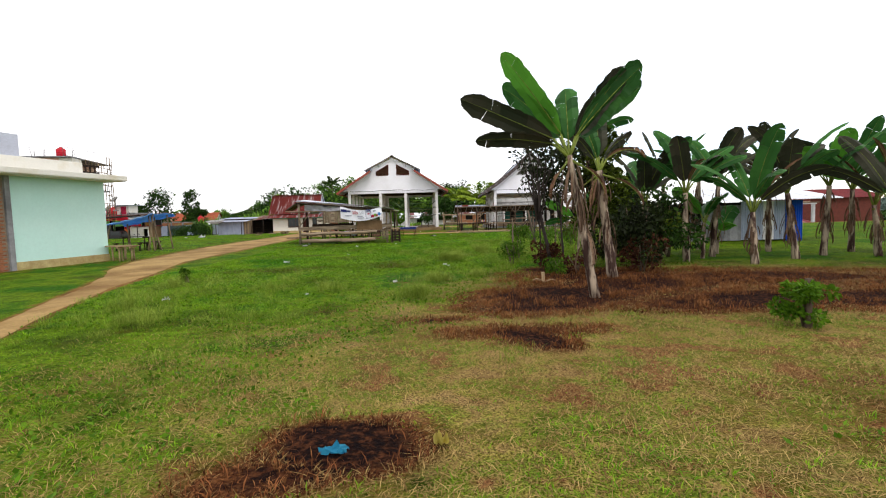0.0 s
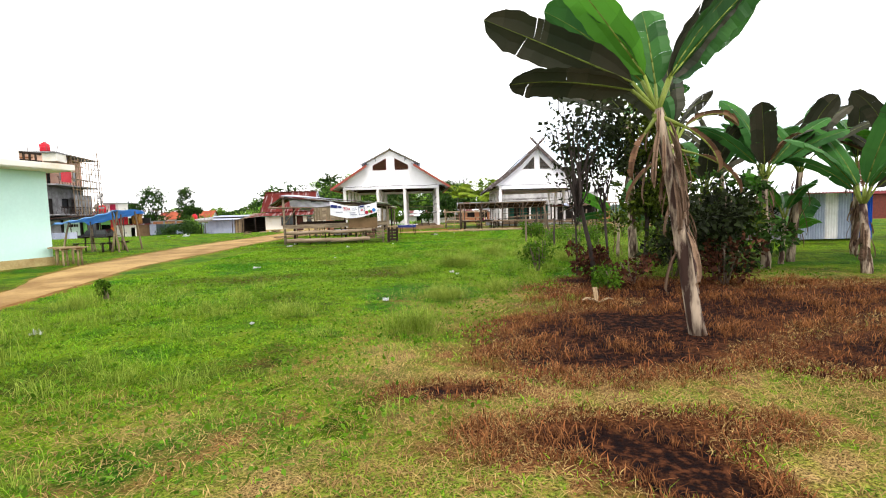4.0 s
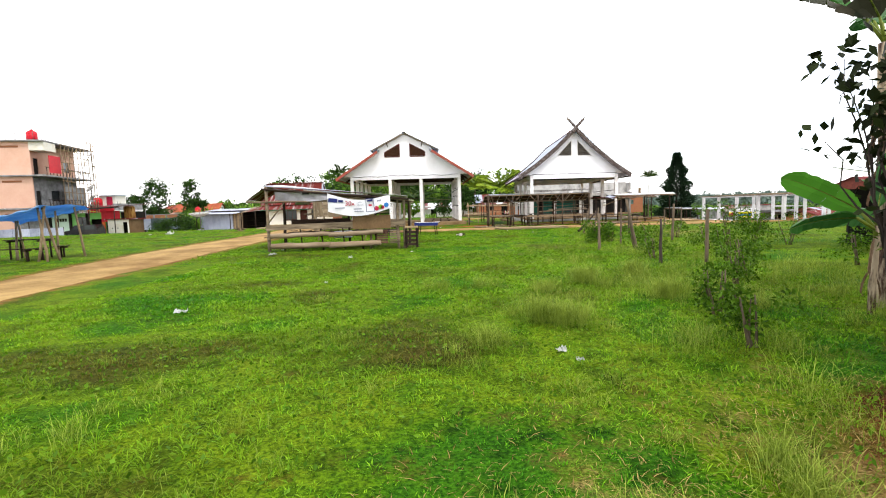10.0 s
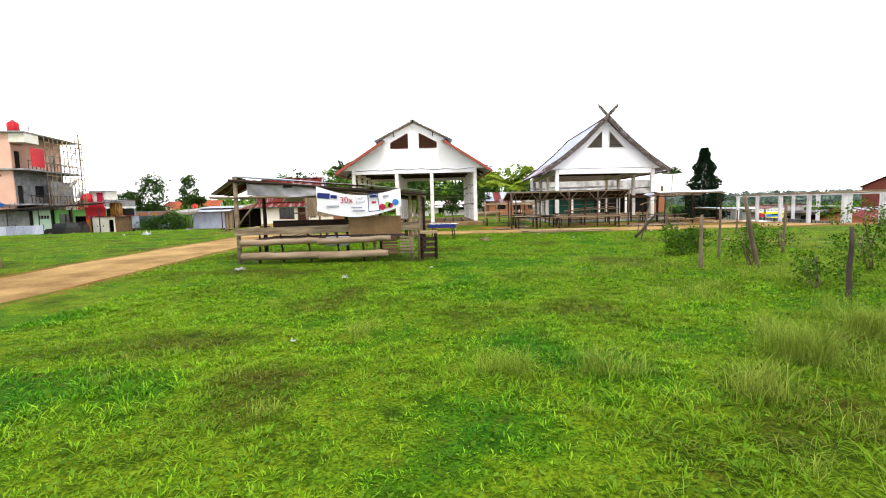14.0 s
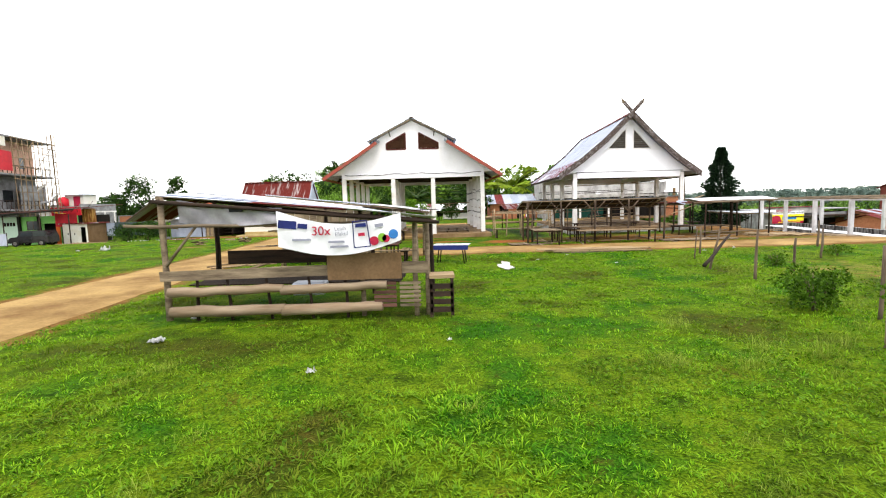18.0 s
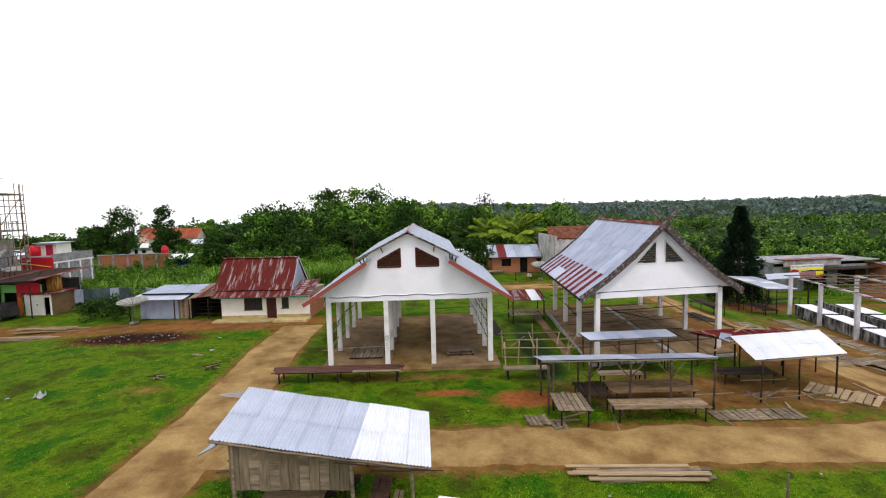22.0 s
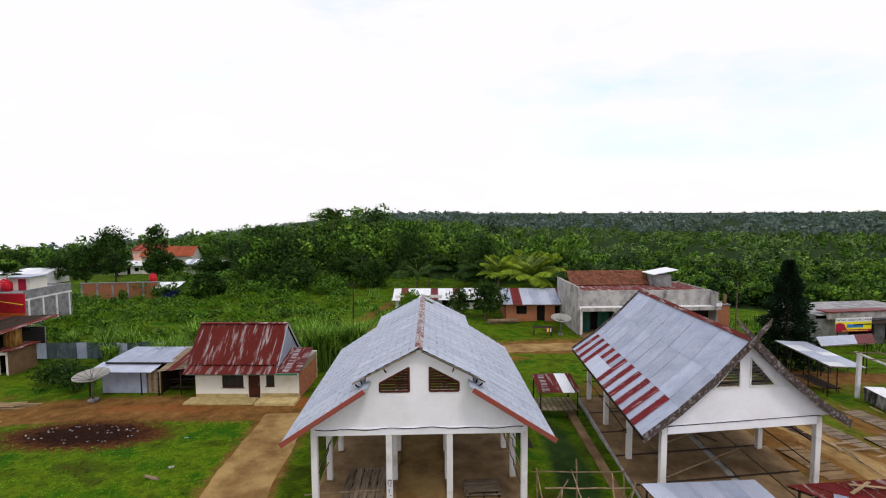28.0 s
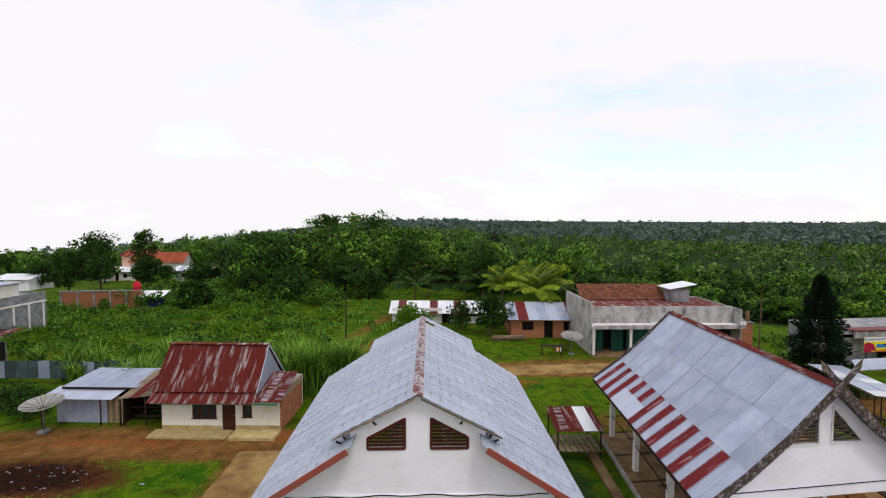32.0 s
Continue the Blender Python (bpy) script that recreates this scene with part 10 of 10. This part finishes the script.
wx_, wy_, wd_, wb_, ws_ = [np.concatenate(q) for q in zip(on_field(38000, -7, 7, 4, 26), on_field(10000, -10, 9, 26, 40))]
keep = (wb_ < 0.4) & (wd_ < 0.6) & (ws_ < 0.5) & (wave(wx_ * 0.7 + 3, wy_ * 0.8) > 0.3)
wx_, wy_ = wx_[keep], wy_[keep]
wz_ = ground_z(wx_, wy_) + RNG.uniform(0.01, 0.07, len(wx_))
v_, f_ = leaf_quads(np.stack([wx_, wy_, wz_], -1), random_dirs(len(wx_), 0.5), random_dirs(len(wx_), 1.5), RNG.uniform(0.025, 0.07, len(wx_)) * (1 + 0.02 * np.maximum(wy_ - 20, 0)), RNG.uniform(0.015, 0.04, len(wx_)) * (1 + 0.02 * np.maximum(wy_ - 20, 0)))
tagged(new("weeds", soup("weeds", v_, f_, M_WEED)), "low broad-leaved weeds among the grass", "weeds", kind="stuff")

dx_, dy_, dd_, db_, ds_ = [np.concatenate(q) for q in zip(on_field(190000, -4.5, 6.5, 2.5, 9), on_field(110000, -2, 11, 8, 15))]
keep = (RNG.uniform(0.05, 0.8, len(dx_)) < dd_ * (0.45 + 1.0 * wave(dx_ * 1.7 + 2, dy_ * 2.0))) & (db_ < 0.55)
x_, y_ = dx_[keep], dy_[keep]
blades("dry_grass", "dry straw-coloured trampled grass", x_, y_, RNG.uniform(0.010, 0.042, len(x_)), RNG.uniform(0.003, 0.007, len(x_)), M_STRAW, 2.4, "dry grass")
keep = (db_ > 0.26) & (db_ < 0.97) & (RNG.uniform(0, 1, len(dx_)) < 0.60 - 0.62 * db_)
x_, y_ = dx_[keep], dy_[keep]
blades("scorched_stubble", "scorched brown stubble on the burnt patches", x_, y_, RNG.uniform(0.02, 0.085, len(x_)), RNG.uniform(0.005, 0.011, len(x_)), M_CHAR, 0.9, "stubble")


rf = [tufts(190, 0.4, 6.8, 8.8, 13.5, 90, 0.05, 0.15, 0.12), tufts(60, 3.0, 9.5, 8.2, 11.5, 80, 0.04, 0.12, 0.15), tufts(18, -1.4, 0.6, 4.1, 5.3, 60, 0.03, 0.07, 0.08), tufts(60, 0.2, 2.6, 6.8, 8.7, 70, 0.04, 0.10, 0.11)]
rx_, ry_, rh_ = (np.concatenate(q) for q in zip(*rf))
rm_ = field_masks(rx_, ry_)[1]
keep = (rm_ > 0.12) & (rm_ < 0.92)
blades("russet_grass", "tufts of scorched reddish grass on the burnt ground", rx_[keep], ry_[keep], rh_[keep], np.full(keep.sum(), 0.006), M_RUSSET, 0.9, "dry grass")


# ---------------------------------------------------------------- litter and small things
# plank walkways and loose boards on the bare ground of the market
for x, y, turn, w, d in ((25.0, 56.2, 8, 1.5, 3.4), (25.7, 60.2, 8, 1.5, 3.6), (26.4, 64.2, 8, 1.5, 3.4), (22.4, 57.6, 4, 1.3, 4.0), (21.6, 50.4, 12, 1.4, 3.0)):
    pallet(x, y, turn, w, d, gz(x, y) + 0.02, "weathered plank walkway laid on the bare ground", 7)
random.seed(31)
for x0, x1, y0, y1, count in ((2.0, 5.0, 43.0, 46.0, 9), (6.0, 17.0, 43.2, 46.2, 20), (17.5, 24.0, 47.0, 60.0, 22), (23.0, 29.0, 55.0, 67.0, 12)):
    for _ in range(count):
        x, y, ln, w = random.uniform(x0, x1), random.uniform(y0, y1), random.uniform(0.7, 2.2), random.uniform(0.05, 0.16)
        z = max(gz(x + c * ln / 2, y) for c in (-1, 0, 1))
        solo("loose_board", box(-ln / 2, -w / 2, -0.02, ln / 2, w / 2, 0.035, bevel=0.006), random.choice((M_WOOD_GREY, M_WOOD_PALE, M_BAMBOO)), "loose weathered board lying on the market ground", "board", (x, y, z), random.choice((0, 90, 8, 100)) + random.uniform(-18, 18), "loose boards")
def rag(x, y, w, d, h, material, label, name="plastic_litter"):
    bm = bmesh.new()
    n = 6
    z = gz(x, y)
    g = [[bm.verts.new((x + (i / n - 0.5) * w + RNG.normal() * w * 0.05, y + (j / n - 0.5) * d + RNG.normal() * d * 0.05, z + 0.02 + abs(RNG.normal()) * h)) for j in range(n + 1)] for i in range(n + 1)]
    for i in range(n):
        for j in range(n):
            bm.faces.new((g[i][j], g[i + 1][j], g[i + 1][j + 1], g[i][j + 1]))
    bmesh.ops.solidify(bm, geom=bm.faces[:], thickness=0.004)
    return solo(name, bm, material, label, "litter", group="scattered litter")


rag(-0.45, 4.6, 0.16, 0.07, 0.03, M_LITTER_BLUE, "bright blue plastic scrap on the burnt patch")
rag(0.2, 4.66, 0.09, 0.07, 0.04, M_LITTER_YELLOW, "crumpled yellow wrapper in dry grass")
rag(-7.19, 27.24, 0.22, 0.16, 0.05, M_LITTER, "crumpled white plastic bag in the grass")
rag(-4.12, 25.68, 0.12, 0.08, 0.03, M_LITTER, "small white plastic scrap in the grass")
for x, y, s in ((-5.0, 10.65, 0.13), (-0.89, 12.6, 0.09), (0.38, 15.46, 0.08), (-5.25, 18.3, 0.16), (0.26, 15.76, 0.1), (-2.46, 11.0, 0.07), (-3.6, 20.9, 0.06), (-2.3, 27.0, 0.08), (-7.4, 28.8, 0.12), (0.8, 36.8, 0.1), (3.2, 35.5, 0.08), (7.6, 38.4, 0.12), (9.2, 39.2, 0.1), (-1.8, 44.3, 0.1), (2.2, 38.2, 0.08), (-22.6, 46.7, 0.5), (-24.0, 46.5, 0.2), (-17.8, 54.0, 0.25), (-19.0, 57.5, 0.2)):
    rag(x, y, s, s * 0.7, s * 0.25, M_LITTER, "scrap of white plastic litter in the grass")
for k in range(40):
    a, r = RNG.uniform(0, 6.28), math.sqrt(RNG.uniform(0, 1))
    rag(-25.6 + 3.4 * r * math.cos(a), 58.0 + 1.4 * r * math.sin(a), 0.10, 0.07, 0.03, M_LITTER if k % 3 else M_GREY_PRINT, "scrap of pale rubbish on the burnt heap")
dl = thing("dead_leaf", "curled pale dead banana leaf on the burnt ground", "leaf", (2.35, 11.85, gz(2.35, 11.85)))
for k, (az, el, ln) in enumerate(((80, 62, 0.36), (200, 40, 0.3), (20, 30, 0.28), (130, 20, 0.34))):
    v_, f_, _ = banana_leaf((0.02 * k, 0, 0.02), az, el, ln, 0.07, 70, 0.5, np.random.default_rng(40 + k), 0.9)
    part("strip", soup("strip", v_, f_, M_WOOD_PALE), M_WOOD_PALE, dl)


def puddle(x, y, rx, ry, label, material=M_WATER, name="puddle"):
    z, n = gz(x, y) + 0.036, 26
    v = [(x, y, z)]
    for k in range(n):
        a = 2 * math.pi * k / n
        q = 1 + 0.75 * noise.noise(Vector((math.cos(a) * 1.4 + x, math.sin(a) * 1.4 + y, 0)))
        v.append((x + rx * q * math.cos(a), y + ry * q * math.sin(a), z))
    return solo(name, soup(name, v, [(0, k + 1, (k + 1) % n + 1) for k in range(n)], material), material, label, "puddle", kind="structure")


puddle(-12.75, 46.6, 0.75, 0.42, "muddy puddle on the earth track")
puddle(-0.5, 35.5, 0.22, 0.85, "shallow bright puddle in the wet grass")
puddle(-3.0, 57.5, 0.9, 1.3, "bright puddle on the hall aisle")
for k, (x, y) in enumerate(((-18.2, 49.0), (-16.0, 50.5))):
    hp = thing("stick_heap", "heap of dry sticks on the grass", "stick heap", (x, y, gz(x, y)), 40 * k, group="stick heaps")
    for j in range(12):
        a = RNG.uniform(0, 3.14)
        part("stick", pole((-0.5 * math.cos(a), -0.3 * math.sin(a), 0.03 + 0.02 * j), (0.5 * math.cos(a), 0.3 * math.sin(a), 0.05 + 0.02 * j), 0.025, 0.015, 5, 2, 0.02), M_WOOD_DARK if j % 2 else M_WOOD_PALE, hp)
solo("log", pole((-18.6, 53.2, -0.25), (-17.8, 52.9, -0.2), 0.09, 0.08, 8, 3, 0.01), M_LOG, "short pale log lying in the grass", "log")

# fallen bamboo frame beside the second stall
fb = thing("fallen_poles", "fallen bamboo poles lying in the grass beside the stall", "poles", (-9.5, 37.0, gz(-9.5, 37.0)), -22)
for a_, b_ in (((-1.4, -0.9, 0.05), (1.5, -0.7, 0.28)), ((-1.2, -0.4, 0.05), (1.6, -0.2, 0.42)), ((-1.3, 0.2, 0.1), (1.2, 0.3, 0.5)), ((-1.5, -1.0, 0.1), (-0.6, 0.9, 0.2)), ((0.2, -1.0, 0.2), (0.7, 0.8, 0.5)), ((1.0, -0.9, 0.25), (1.4, 0.7, 0.5))):
    part("pole", pole(a_, b_, 0.03, 0.024, 6, 4, 0.012), M_BAMBOO, fb)
